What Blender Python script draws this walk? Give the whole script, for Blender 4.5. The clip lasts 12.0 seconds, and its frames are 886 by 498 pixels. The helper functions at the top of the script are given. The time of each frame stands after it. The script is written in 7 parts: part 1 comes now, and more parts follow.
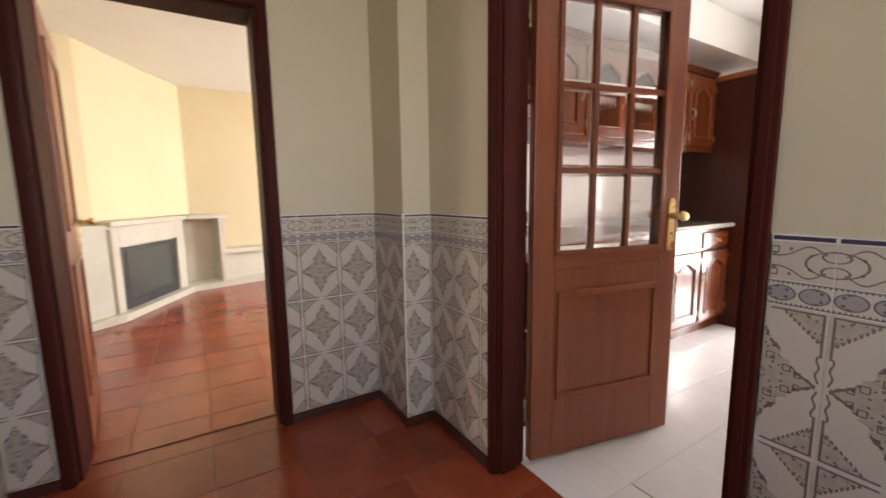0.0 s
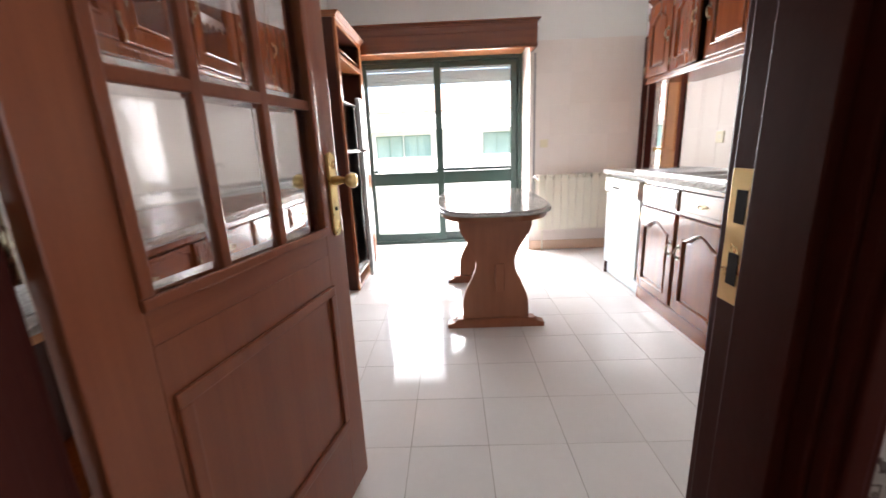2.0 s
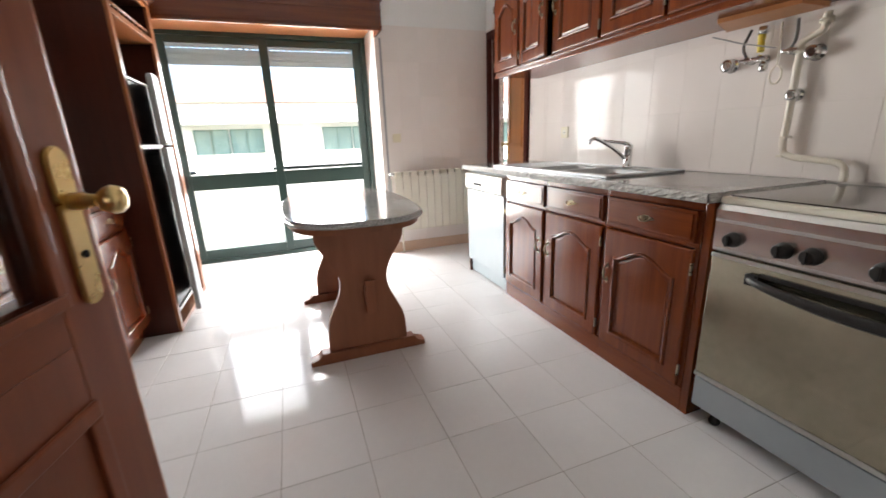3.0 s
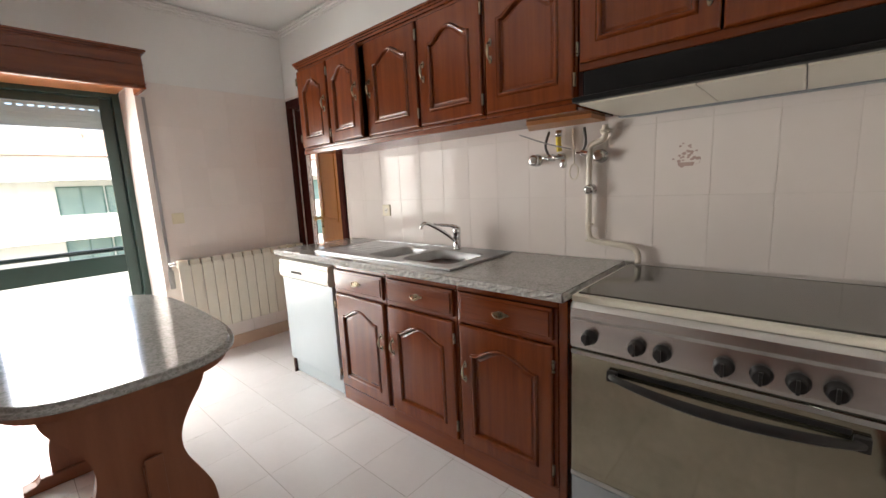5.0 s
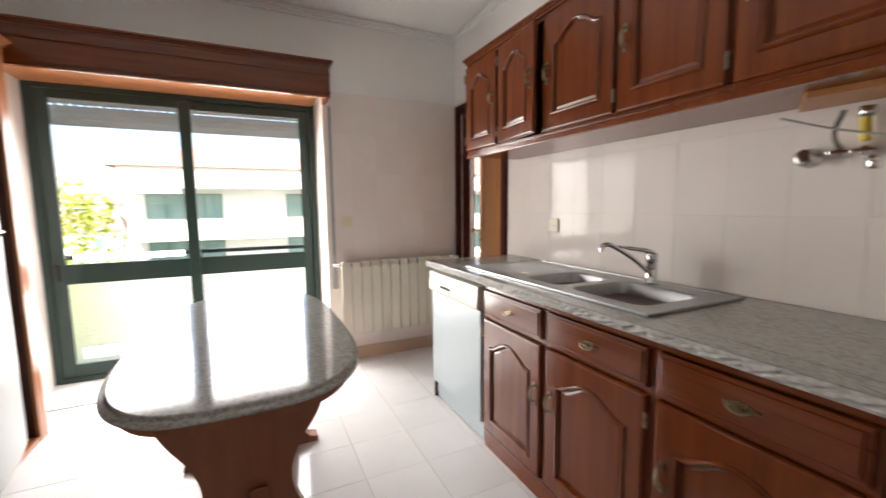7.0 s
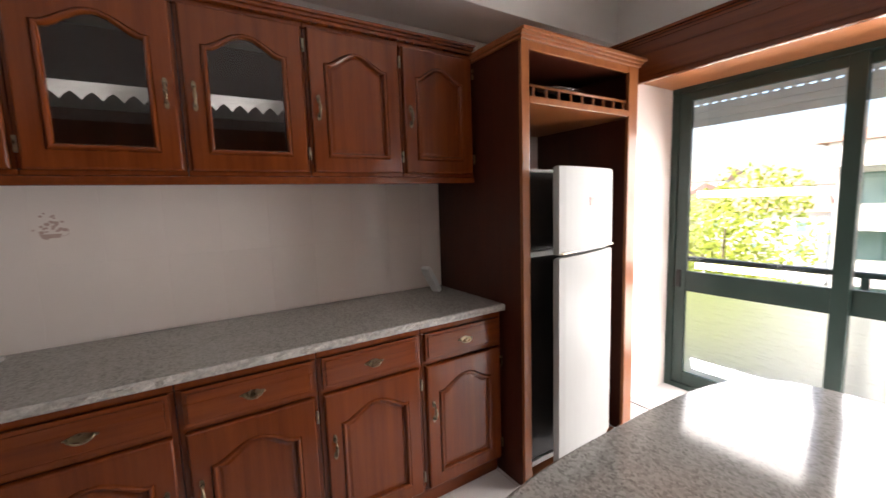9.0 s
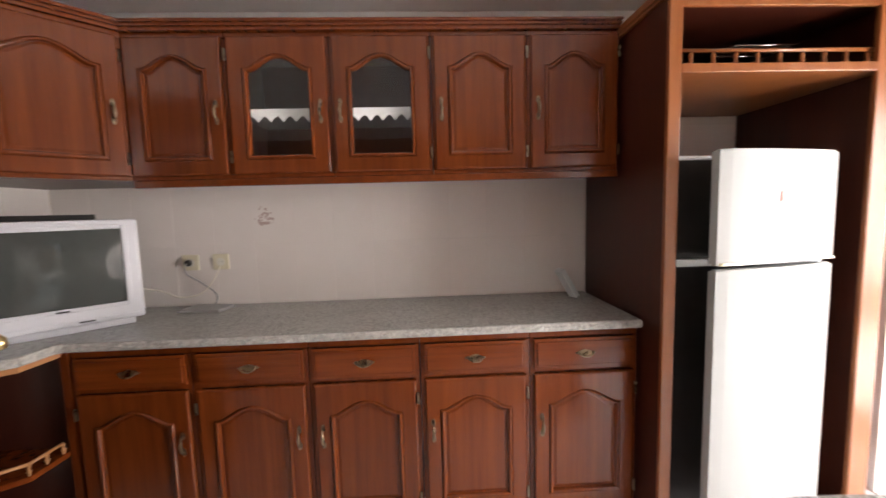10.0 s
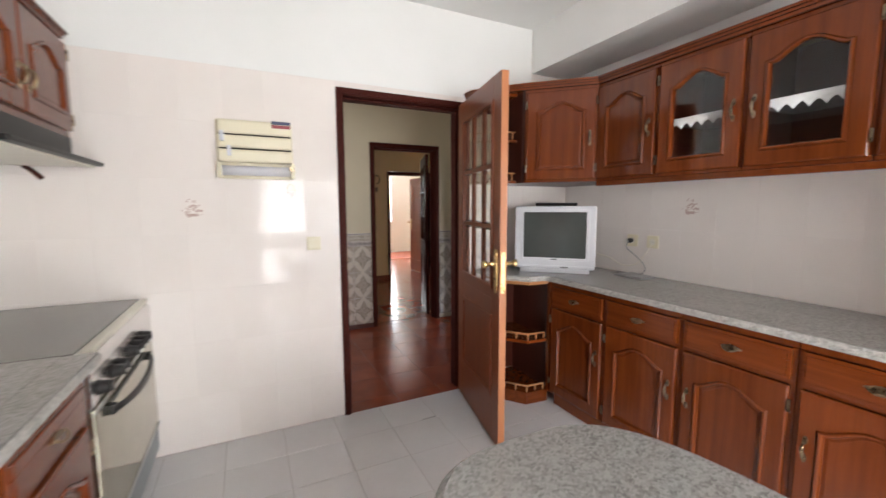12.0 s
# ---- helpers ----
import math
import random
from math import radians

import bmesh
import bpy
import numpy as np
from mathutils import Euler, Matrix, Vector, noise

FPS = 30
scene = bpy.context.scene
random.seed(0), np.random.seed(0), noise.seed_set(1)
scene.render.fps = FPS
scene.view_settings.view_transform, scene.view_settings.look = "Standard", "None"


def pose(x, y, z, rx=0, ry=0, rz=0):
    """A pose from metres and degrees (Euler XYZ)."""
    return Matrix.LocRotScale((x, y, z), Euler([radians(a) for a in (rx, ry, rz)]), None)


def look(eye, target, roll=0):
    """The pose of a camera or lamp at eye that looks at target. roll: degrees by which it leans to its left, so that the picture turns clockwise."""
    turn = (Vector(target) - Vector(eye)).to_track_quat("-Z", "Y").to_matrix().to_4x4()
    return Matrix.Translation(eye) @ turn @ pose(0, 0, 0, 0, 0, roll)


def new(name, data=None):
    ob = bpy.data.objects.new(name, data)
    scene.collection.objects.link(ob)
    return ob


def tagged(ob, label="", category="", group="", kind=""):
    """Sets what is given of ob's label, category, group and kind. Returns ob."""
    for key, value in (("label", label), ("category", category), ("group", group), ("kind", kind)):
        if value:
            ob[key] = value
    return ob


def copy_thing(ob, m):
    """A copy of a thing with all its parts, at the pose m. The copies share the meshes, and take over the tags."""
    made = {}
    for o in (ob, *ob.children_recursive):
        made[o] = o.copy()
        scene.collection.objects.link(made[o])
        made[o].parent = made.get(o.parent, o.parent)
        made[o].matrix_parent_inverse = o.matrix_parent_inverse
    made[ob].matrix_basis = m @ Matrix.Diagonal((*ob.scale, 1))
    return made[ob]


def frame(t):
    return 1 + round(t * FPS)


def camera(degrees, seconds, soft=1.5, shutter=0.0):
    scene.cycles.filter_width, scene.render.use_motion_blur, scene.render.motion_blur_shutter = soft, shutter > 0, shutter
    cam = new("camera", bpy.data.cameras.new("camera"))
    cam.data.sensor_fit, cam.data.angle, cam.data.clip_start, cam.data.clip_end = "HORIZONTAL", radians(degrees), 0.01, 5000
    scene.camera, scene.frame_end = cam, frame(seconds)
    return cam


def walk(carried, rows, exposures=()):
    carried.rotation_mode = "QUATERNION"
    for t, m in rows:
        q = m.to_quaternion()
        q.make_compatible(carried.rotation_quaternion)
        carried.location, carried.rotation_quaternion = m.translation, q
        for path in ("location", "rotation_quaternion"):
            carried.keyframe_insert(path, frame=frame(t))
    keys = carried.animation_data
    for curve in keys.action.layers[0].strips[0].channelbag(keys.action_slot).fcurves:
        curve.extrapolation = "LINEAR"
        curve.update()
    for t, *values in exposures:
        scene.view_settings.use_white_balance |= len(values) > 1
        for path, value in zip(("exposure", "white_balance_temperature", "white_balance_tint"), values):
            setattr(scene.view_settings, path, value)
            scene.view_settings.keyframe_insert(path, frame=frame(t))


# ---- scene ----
cam = camera(95.8, 12.0, shutter=0.28)
PATH = [
    (0, (2.162, -1.101, 1.141), (0.469, -0.069, 0.88), -0.8),
    (0.5, (1.967, -1.018, 1.128), (0.606, 0.406, 0.784), -1.2),
    (1, (1.783, -0.857, 1.109), (0.806, 0.839, 0.701), -1.3),
    (1.5, (1.628, -0.656, 1.105), (1.079, 1.215, 0.657), -1.6),
    (2, (1.493, -0.426, 1.116), (1.441, 1.513, 0.63), -2.4),
    (2.5, (1.461, -0.241, 1.102), (1.773, 1.655, 0.549), -2.8),
    (3, (1.465, -0.02, 1.11), (2.13, 1.789, 0.576), -2.2),
    (3.5, (1.525, 0.143, 1.134), (2.54, 1.809, 0.692), -1.4),
    (3.7, (1.547, 0.22, 1.15), (2.688, 1.812, 0.746), -1.1),
    (5.3, (1.53, 0.346, 1.29), (3.013, 1.646, 0.956), -3.3),
    (5.5, (1.493, 0.34, 1.274), (2.981, 1.629, 0.925), -3.4),
    (6, (1.528, 0.385, 1.272), (2.975, 1.721, 0.921), -3.5),
    (6.5, (1.699, 0.506, 1.275), (2.996, 2.001, 0.984), -2.1),
    (7, (1.799, 0.697, 1.239), (2.651, 2.494, 1.025), -0.6),
    (7.5, (1.897, 0.884, 1.29), (1.941, 2.876, 1.114), -1.0),
    (7.7, (1.898, 0.969, 1.271), (1.601, 2.941, 1.12), -0.7),
    (9.3, (2.049, 1.583, 1.396), (0.235, 2.389, 1.146), -2.3),
    (9.5, (2.071, 1.665, 1.386), (0.193, 2.306, 1.138), -2.2),
    (10, (2.098, 1.843, 1.346), (0.11, 1.94, 1.155), -1.6),
    (10.5, (2.059, 1.976, 1.338), (0.136, 1.45, 1.184), -0.7),
    (11, (2.082, 2.128, 1.348), (0.422, 1.022, 1.207), 0.4),
    (11.5, (2.192, 2.29, 1.357), (0.911, 0.764, 1.188), 0.0),
    (12, (2.343, 2.515, 1.347), (1.469, 0.728, 1.137), -0.2),
]
SKY = 0.15
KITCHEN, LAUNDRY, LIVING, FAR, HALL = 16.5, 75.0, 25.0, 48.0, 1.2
EXPOSURES = [(0.0, 2.55, 6900, 14), (0.5, 2.5, 6000, 8), (1.0, 2.5, 6300, 9), (1.5, 2.52, 6500, 13), (2.0, 2.15, 6400, 13), (2.5, 2.08, 6400, 11), (3.0, 1.73, 6400, 10), (3.5, 1.6, 6450, 10), (5.5, 1.46, 6700, 11), (6.5, 1.47, 6700, 11), (7.5, 1.27, 6700, 13), (9.5, 1.53, 6800, 16), (10.0, 1.87, 6800, 16), (10.5, 2.2, 6300, 9), (11.0, 2.3, 6350, 11), (11.5, 2.12, 6400, 12), (12.0, 1.92, 6350, 11)]
walk(cam, [(t, look(e, a, r)) for t, e, a, r in PATH], EXPOSURES)

# ---- world and light ----
world = bpy.data.worlds.new("world")
scene.world = world
world.use_nodes = True
wn = world.node_tree.nodes
sky = wn.new("ShaderNodeTexSky")
sky.sky_type = "NISHITA"
sky.sun_disc = False
sky.sun_elevation = radians(42)
sky.sun_rotation = radians(200)
sky.air_density = 1.0
sky.dust_density = 2.0
world.node_tree.links.new(sky.outputs["Color"], wn["Background"].inputs["Color"])
wn["Background"].inputs["Strength"].default_value = SKY

sun_data = bpy.data.lights.new("sun", "SUN")
sun_data.energy, sun_data.angle, sun_data.color = 4.5, radians(0.6), (1.0, 0.95, 0.87)
sun = new("sun", sun_data)
sun.matrix_basis = look((-3, -8, 9), (0, 0, 0))


def window_lamp(name, power, m, w, h, color=(1.0, 0.98, 0.95), spread=180):
    """An area lamp set in an opening in place of sky light."""
    d = bpy.data.lights.new(name, "AREA")
    d.shape, d.size, d.size_y, d.energy, d.color = "RECTANGLE", w, h, power, color
    d.spread = radians(spread)
    ob = new(name, d)
    ob.matrix_basis = m
    return ob


# one lamp for each pane, leaning a little to the floor; the white facade across the street gives much of the light
for cx, wd, share in ((0.98, 0.66, 0.66), (1.795, 0.70, 1.46)):
    for cz, ht, cy in ((0.425, 0.54, 4.30), (1.10, 0.46, 4.30), (1.58, 0.46, 4.30)):
        window_lamp("kitchen_window_light", KITCHEN * share * wd * ht, look((cx, cy, cz), (cx, 0, cz - 1.0)), wd, ht, (1.0, 0.985, 0.96), 172)
# no window is known here; lamp and opening added to brighten the hall
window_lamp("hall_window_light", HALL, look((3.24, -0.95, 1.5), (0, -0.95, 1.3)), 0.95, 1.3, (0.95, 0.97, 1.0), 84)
window_lamp("laundry_window_light", LAUNDRY, look((5.15, 3.65, 1.40), (0, 3.4, 1.1)), 2.3, 1.9, (0.97, 0.985, 1.0))
window_lamp("living_window_light", LIVING, look((-2.25, 2.58, 1.35), (-2.25, 0, 0.5)), 2.6, 1.65, (0.93, 0.965, 1.0))
window_lamp("far_window_light", FAR, look((-0.95, -8.98, 1.55), (-0.95, 0, 1.4)), 1.25, 1.25)

# ---- materials ----
def surface(name, c1, c2=None, scale=(4, 4, 4), rough=0.5, bump=0.0, fine=60.0, metal=0.0, coat=0.0, spots=0.0, rand=0.0, contrast=(0.3, 0.7), rvar=0.08):
    """A node material: two colours mixed by a stretched noise, fine grain in tone, gloss and relief."""
    m = bpy.data.materials.new(name)
    m.use_nodes = True
    nt, n = m.node_tree, m.node_tree.nodes
    b = n["Principled BSDF"]
    co = n.new("ShaderNodeTexCoord")
    mp = n.new("ShaderNodeMapping")
    mp.inputs["Scale"].default_value = scale
    nt.links.new(co.outputs["Object"], mp.inputs["Vector"])
    info = n.new("ShaderNodeObjectInfo")
    shift = n.new("ShaderNodeVectorMath")
    shift.operation = "MULTIPLY_ADD"
    nt.links.new(info.outputs["Random"], shift.inputs[0])
    shift.inputs[1].default_value = (7.3, 3.1, 5.7)
    nt.links.new(mp.outputs["Vector"], shift.inputs[2])
    big = n.new("ShaderNodeTexNoise")
    big.inputs["Scale"].default_value = 1.0
    big.inputs["Detail"].default_value = 6.0
    big.inputs["Roughness"].default_value = 0.62
    nt.links.new(shift.outputs["Vector"], big.inputs["Vector"])
    ramp = n.new("ShaderNodeValToRGB")
    ramp.color_ramp.elements[0].position, ramp.color_ramp.elements[1].position = contrast
    ramp.color_ramp.elements[0].color = (*c1, 1)
    ramp.color_ramp.elements[1].color = (*(c2 or c1), 1)
    nt.links.new(big.outputs["Fac"], ramp.inputs["Fac"])
    small = n.new("ShaderNodeTexNoise")
    small.inputs["Scale"].default_value = fine
    small.inputs["Detail"].default_value = 4.0
    nt.links.new(co.outputs["Object"], small.inputs["Vector"])
    tone = n.new("ShaderNodeHueSaturation")
    value = n.new("ShaderNodeMath")
    value.operation = "MULTIPLY_ADD"
    value.inputs[1].default_value, value.inputs[2].default_value = spots, 1.0 - spots / 2
    nt.links.new(small.outputs["Fac"], value.inputs[0])
    each = n.new("ShaderNodeMath")
    each.operation = "MULTIPLY_ADD"
    each.inputs[1].default_value = rand
    nt.links.new(info.outputs["Random"], each.inputs[0])
    nt.links.new(value.outputs[0], each.inputs[2])
    nt.links.new(each.outputs[0], tone.inputs["Value"])
    nt.links.new(ramp.outputs["Color"], tone.inputs["Color"])
    nt.links.new(tone.outputs["Color"], b.inputs["Base Color"])
    gloss = n.new("ShaderNodeMath")
    gloss.operation = "MULTIPLY_ADD"
    gloss.inputs[1].default_value, gloss.inputs[2].default_value = rvar, rough - rvar / 2
    nt.links.new(big.outputs["Fac"], gloss.inputs[0])
    nt.links.new(gloss.outputs[0], b.inputs["Roughness"])
    b.inputs["Metallic"].default_value = metal
    b.inputs["Coat Weight"].default_value = coat
    b.inputs["Coat Roughness"].default_value = 0.07
    if bump:
        add = n.new("ShaderNodeMath")
        nt.links.new(big.outputs["Fac"], add.inputs[0])
        nt.links.new(small.outputs["Fac"], add.inputs[1])
        bp = n.new("ShaderNodeBump")
        bp.inputs["Strength"].default_value = bump
        bp.inputs["Distance"].default_value = 0.004
        nt.links.new(add.outputs[0], bp.inputs["Height"])
        nt.links.new(bp.outputs["Normal"], b.inputs["Normal"])
    return m


def granite(name, light, dark):
    m = bpy.data.materials.new(name)
    m.use_nodes = True
    nt, n = m.node_tree, m.node_tree.nodes
    b = n["Principled BSDF"]
    co = n.new("ShaderNodeTexCoord")
    vor = n.new("ShaderNodeTexVoronoi")
    vor.inputs["Scale"].default_value = 150
    noi = n.new("ShaderNodeTexNoise")
    noi.inputs["Scale"].default_value = 62
    noi.inputs["Detail"].default_value = 8
    noi.inputs["Roughness"].default_value = 0.75
    cloud = n.new("ShaderNodeTexNoise")
    cloud.inputs["Scale"].default_value = 6
    for x in (vor, noi, cloud):
        nt.links.new(co.outputs["Object"], x.inputs["Vector"])
    sep = n.new("ShaderNodeSeparateColor")
    nt.links.new(vor.outputs["Color"], sep.inputs["Color"])
    mix = n.new("ShaderNodeMath")
    mix.operation = "MULTIPLY_ADD"
    mix.inputs[1].default_value = 0.45
    nt.links.new(sep.outputs["Red"], mix.inputs[0])
    half = n.new("ShaderNodeMath")
    half.operation = "MULTIPLY_ADD"
    half.inputs[1].default_value, half.inputs[2].default_value = 0.75, -0.16
    nt.links.new(noi.outputs["Fac"], half.inputs[0])
    nt.links.new(half.outputs[0], mix.inputs[2])
    soft = n.new("ShaderNodeMath")
    soft.operation = "MULTIPLY_ADD"
    soft.inputs[1].default_value = 0.25
    nt.links.new(cloud.outputs["Fac"], soft.inputs[0])
    nt.links.new(mix.outputs[0], soft.inputs[2])
    ramp = n.new("ShaderNodeValToRGB")
    e = ramp.color_ramp.elements
    e[0].position, e[0].color = 0.22, (*dark, 1)
    e[1].position, e[1].color = 0.72, (*light, 1)
    mid = e.new(0.46)
    mid.color = (*[0.55 * p + 0.45 * q for p, q in zip(light, dark)], 1)
    nt.links.new(soft.outputs[0], ramp.inputs["Fac"])
    nt.links.new(ramp.outputs["Color"], b.inputs["Base Color"])
    b.inputs["Roughness"].default_value = 0.09
    return m


def tile_print(name, kind):
    """A glazed tile with a printed pattern about its own centre."""
    m = bpy.data.materials.new(name)
    m.use_nodes = True
    nt, n = m.node_tree, m.node_tree.nodes
    b = n["Principled BSDF"]
    co = n.new("ShaderNodeTexCoord")
    sep = n.new("ShaderNodeSeparateXYZ")
    nt.links.new(co.outputs["Object"], sep.inputs[0])

    def op(kind_, a, c=None, d=None):
        x = n.new("ShaderNodeMath")
        x.operation = kind_
        for k, v in enumerate((a, c, d)):
            if v is None:
                continue
            if isinstance(v, (int, float)):
                x.inputs[k].default_value = v
            else:
                nt.links.new(v, x.inputs[k])
        return x.outputs[0]

    def tex(scale, detail=3.0, vec=None):
        x = n.new("ShaderNodeTexNoise")
        x.inputs["Scale"].default_value = scale
        x.inputs["Detail"].default_value = detail
        nt.links.new(vec or absco.outputs[0], x.inputs["Vector"])
        return x.outputs["Fac"]

    ax, az = op("ABSOLUTE", sep.outputs["X"]), op("ABSOLUTE", sep.outputs["Z"])
    absco = n.new("ShaderNodeCombineXYZ")
    nt.links.new(ax, absco.inputs["X"])
    nt.links.new(az, absco.inputs["Z"])
    ground = (0.57, 0.505, 0.44, 1)
    taupe = (0.30, 0.24, 0.185, 1)
    ink = (0.085, 0.060, 0.048, 1)
    def leaves(scale, size):
        v = n.new("ShaderNodeTexVoronoi")
        v.inputs["Scale"].default_value = scale
        nt.links.new(absco.outputs[0], v.inputs["Vector"])
        return op("LESS_THAN", v.outputs["Distance"], size)

    def every(*fs):
        x = fs[0]
        for f in fs[1:]:
            x = op("MULTIPLY", x, f)
        return x

    def either(*fs):
        x = fs[0]
        for f in fs[1:]:
            x = op("MAXIMUM", x, f)
        return x

    if kind == "diamond":
        p, q = op("DIVIDE", ax, 0.1), op("DIVIDE", az, 0.145)
        # a concave lozenge in the middle, triangles in the corners, twisted stems at the side joints
        wob = op("MULTIPLY_ADD", tex(60), 0.44, -0.22)
        d = op("ADD", op("ADD", op("POWER", op("DIVIDE", p, 0.86), 0.85), op("POWER", op("DIVIDE", q, 0.72), 0.85)), wob)
        loz = op("LESS_THAN", d, 1.0)
        c = op("ADD", op("DIVIDE", op("SUBTRACT", 1.0, p), 0.74), op("DIVIDE", op("SUBTRACT", 1.0, q), 0.48))
        frame_in = every(op("LESS_THAN", p, 0.93), op("LESS_THAN", q, 0.95))
        tri = every(op("LESS_THAN", c, 1.0), frame_in)
        leaf = either(every(loz, leaves(105, 0.30)), every(tri, leaves(120, 0.30)))
        step = op("GREATER_THAN", tex(40), 0.50)
        edge = every(op("COMPARE", d, 1.0, 0.055), step)

        def key(cx, cz, half):
            n_ = op("MAXIMUM", op("ABSOLUTE", op("SUBTRACT", ax, cx)), op("ABSOLUTE", op("SUBTRACT", az, cz)))
            return op("COMPARE", n_, half, 0.0011)

        keys = either(key(0.018, 0.040, 0.0065), key(0.045, 0.022, 0.006), key(0.062, 0.012, 0.0045))
        dash = every(op("COMPARE", c, 1.02, 0.045), op("GREATER_THAN", op("SINE", op("MULTIPLY", ax, 900.0)), -0.45), frame_in)
        rim = either(every(op("COMPARE", p, 0.93, 0.022), op("GREATER_THAN", q, 0.40), op("LESS_THAN", q, 0.965)), every(op("COMPARE", q, 0.955, 0.013), op("GREATER_THAN", p, 0.12), op("LESS_THAN", p, 0.945)))
        twist = op("MULTIPLY_ADD", op("SINE", op("MULTIPLY", q, 30.0)), 0.022, 0.90)
        stem = every(op("COMPARE", p, twist, 0.019), op("GREATER_THAN", q, 0.05), op("LESS_THAN", q, 0.42))
        lines = either(edge, dash, rim, stem, keys)
        tint = op("MULTIPLY", either(loz, tri), op("MULTIPLY_ADD", tex(70), 0.9, 0.25))
    elif kind == "scroll":
        bell = op("POWER", 2.718, op("MULTIPLY", op("POWER", op("DIVIDE", op("SUBTRACT", ax, 0.062), 0.024), 2), -1.0))
        ogee = op("COMPARE", az, op("MULTIPLY_ADD", bell, 0.020, 0.010), 0.0015)
        oval_ = op("ADD", op("POWER", op("DIVIDE", op("SUBTRACT", ax, 0.1), 0.042), 2), op("POWER", op("DIVIDE", az, 0.023), 2))
        hook = op("ADD", op("POWER", op("DIVIDE", op("SUBTRACT", ax, 0.1), 0.019), 2), op("POWER", op("DIVIDE", op("SUBTRACT", az, 0.014), 0.010), 2))
        key_ = op("MAXIMUM", op("ABSOLUTE", op("SUBTRACT", ax, 0.010)), op("ABSOLUTE", op("SUBTRACT", az, 0.022)))
        lines = either(every(ogee, op("LESS_THAN", ax, 0.088)), op("COMPARE", oval_, 1.0, 0.10), op("COMPARE", hook, 1.0, 0.22), op("COMPARE", key_, 0.0055, 0.0012))
        leaf = every(leaves(62, 0.24), op("LESS_THAN", az, 0.034))
        tint = op("MULTIPLY_ADD", tex(90), 0.5, -0.12)
    else:
        ink = (0.060, 0.048, 0.085, 1)
        taupe = (0.20, 0.175, 0.205, 1)
        cell = op("SUBTRACT", op("FRACT", op("MULTIPLY", op("ADD", sep.outputs["X"], 0.1), 20)), 0.5)
        r = op("ADD", op("POWER", op("DIVIDE", cell, 0.44), 2), op("POWER", op("DIVIDE", az, 0.015), 2))
        teeth = op("ABSOLUTE", op("SUBTRACT", op("FRACT", op("MULTIPLY", sep.outputs["X"], 130)), 0.5))
        tooth = every(op("GREATER_THAN", az, op("MULTIPLY_ADD", teeth, 0.010, 0.0175)), op("LESS_THAN", az, 0.0222))
        lines = either(op("COMPARE", r, 1.0, 0.14), op("COMPARE", az, 0.0228, 0.0008), tooth)
        leaf = every(leaves(120, 0.38), op("LESS_THAN", r, 0.9))
        tint = op("MULTIPLY", op("LESS_THAN", r, 1.0), op("MULTIPLY_ADD", tex(60), 0.5, 0.6))

    def blend(a, c, f):
        x = n.new("ShaderNodeMix")
        x.data_type = "RGBA"
        nt.links.new(f, x.inputs["Factor"])
        for key, v in (("A", a), ("B", c)):
            s = [i for i in x.inputs if i.name == key and i.type == "RGBA"][0]
            if isinstance(v, tuple):
                s.default_value = v
            else:
                nt.links.new(v, s)
        return [o for o in x.outputs if o.type == "RGBA"][0]

    col = blend(ground, taupe, op("MULTIPLY", tint, 0.75))
    col = blend(col, ink, op("MULTIPLY", leaf, 0.74))
    col = blend(col, ink, op("MULTIPLY", lines, 0.80))
    nt.links.new(col, b.inputs["Base Color"])
    b.inputs["Roughness"].default_value = 0.2
    return m


def glass(name, color=(1, 1, 1), rough=0.0, bump=0.0, ior=1.45):
    m = bpy.data.materials.new(name)
    m.use_nodes = True
    nt, n = m.node_tree, m.node_tree.nodes
    b = n["Principled BSDF"]
    b.inputs["Base Color"].default_value = (*color, 1)
    b.inputs["Transmission Weight"].default_value = 1.0
    b.inputs["Roughness"].default_value = rough
    b.inputs["IOR"].default_value = ior
    if bump:
        co = n.new("ShaderNodeTexCoord")
        mp = n.new("ShaderNodeMapping")
        mp.inputs["Scale"].default_value = (8, 8, 40)
        w = n.new("ShaderNodeTexNoise")
        w.inputs["Scale"].default_value = 1.5
        bp = n.new("ShaderNodeBump")
        bp.inputs["Strength"].default_value = bump
        bp.inputs["Distance"].default_value = 0.01
        nt.links.new(co.outputs["Object"], mp.inputs["Vector"])
        nt.links.new(mp.outputs["Vector"], w.inputs["Vector"])
        nt.links.new(w.outputs["Fac"], bp.inputs["Height"])
        nt.links.new(bp.outputs["Normal"], b.inputs["Normal"])
    return m


WOOD1, WOOD2 = (0.102, 0.0200, 0.0040), (0.164, 0.0365, 0.0068)
M_CAB = surface("cabinet_wood_upright", WOOD1, WOOD2, (30, 30, 1.6), 0.20, 0.02, 90, coat=0.07, spots=0.11, rand=0.18)
M_CABH = surface("cabinet_wood_level", WOOD1, WOOD2, (1.6, 30, 30), 0.20, 0.02, 90, coat=0.07, spots=0.11, rand=0.18)
M_CABY = surface("cabinet_wood_long", WOOD1, WOOD2, (30, 1.6, 30), 0.20, 0.02, 90, coat=0.07, spots=0.12)
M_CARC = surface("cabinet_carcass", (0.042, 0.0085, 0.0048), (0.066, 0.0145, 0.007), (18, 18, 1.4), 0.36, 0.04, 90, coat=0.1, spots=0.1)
M_DOOR = surface("door_wood", (0.200, 0.050, 0.019), (0.270, 0.076, 0.029), (26, 26, 1.2), 0.36, 0.05, 110, coat=0.12, spots=0.14)
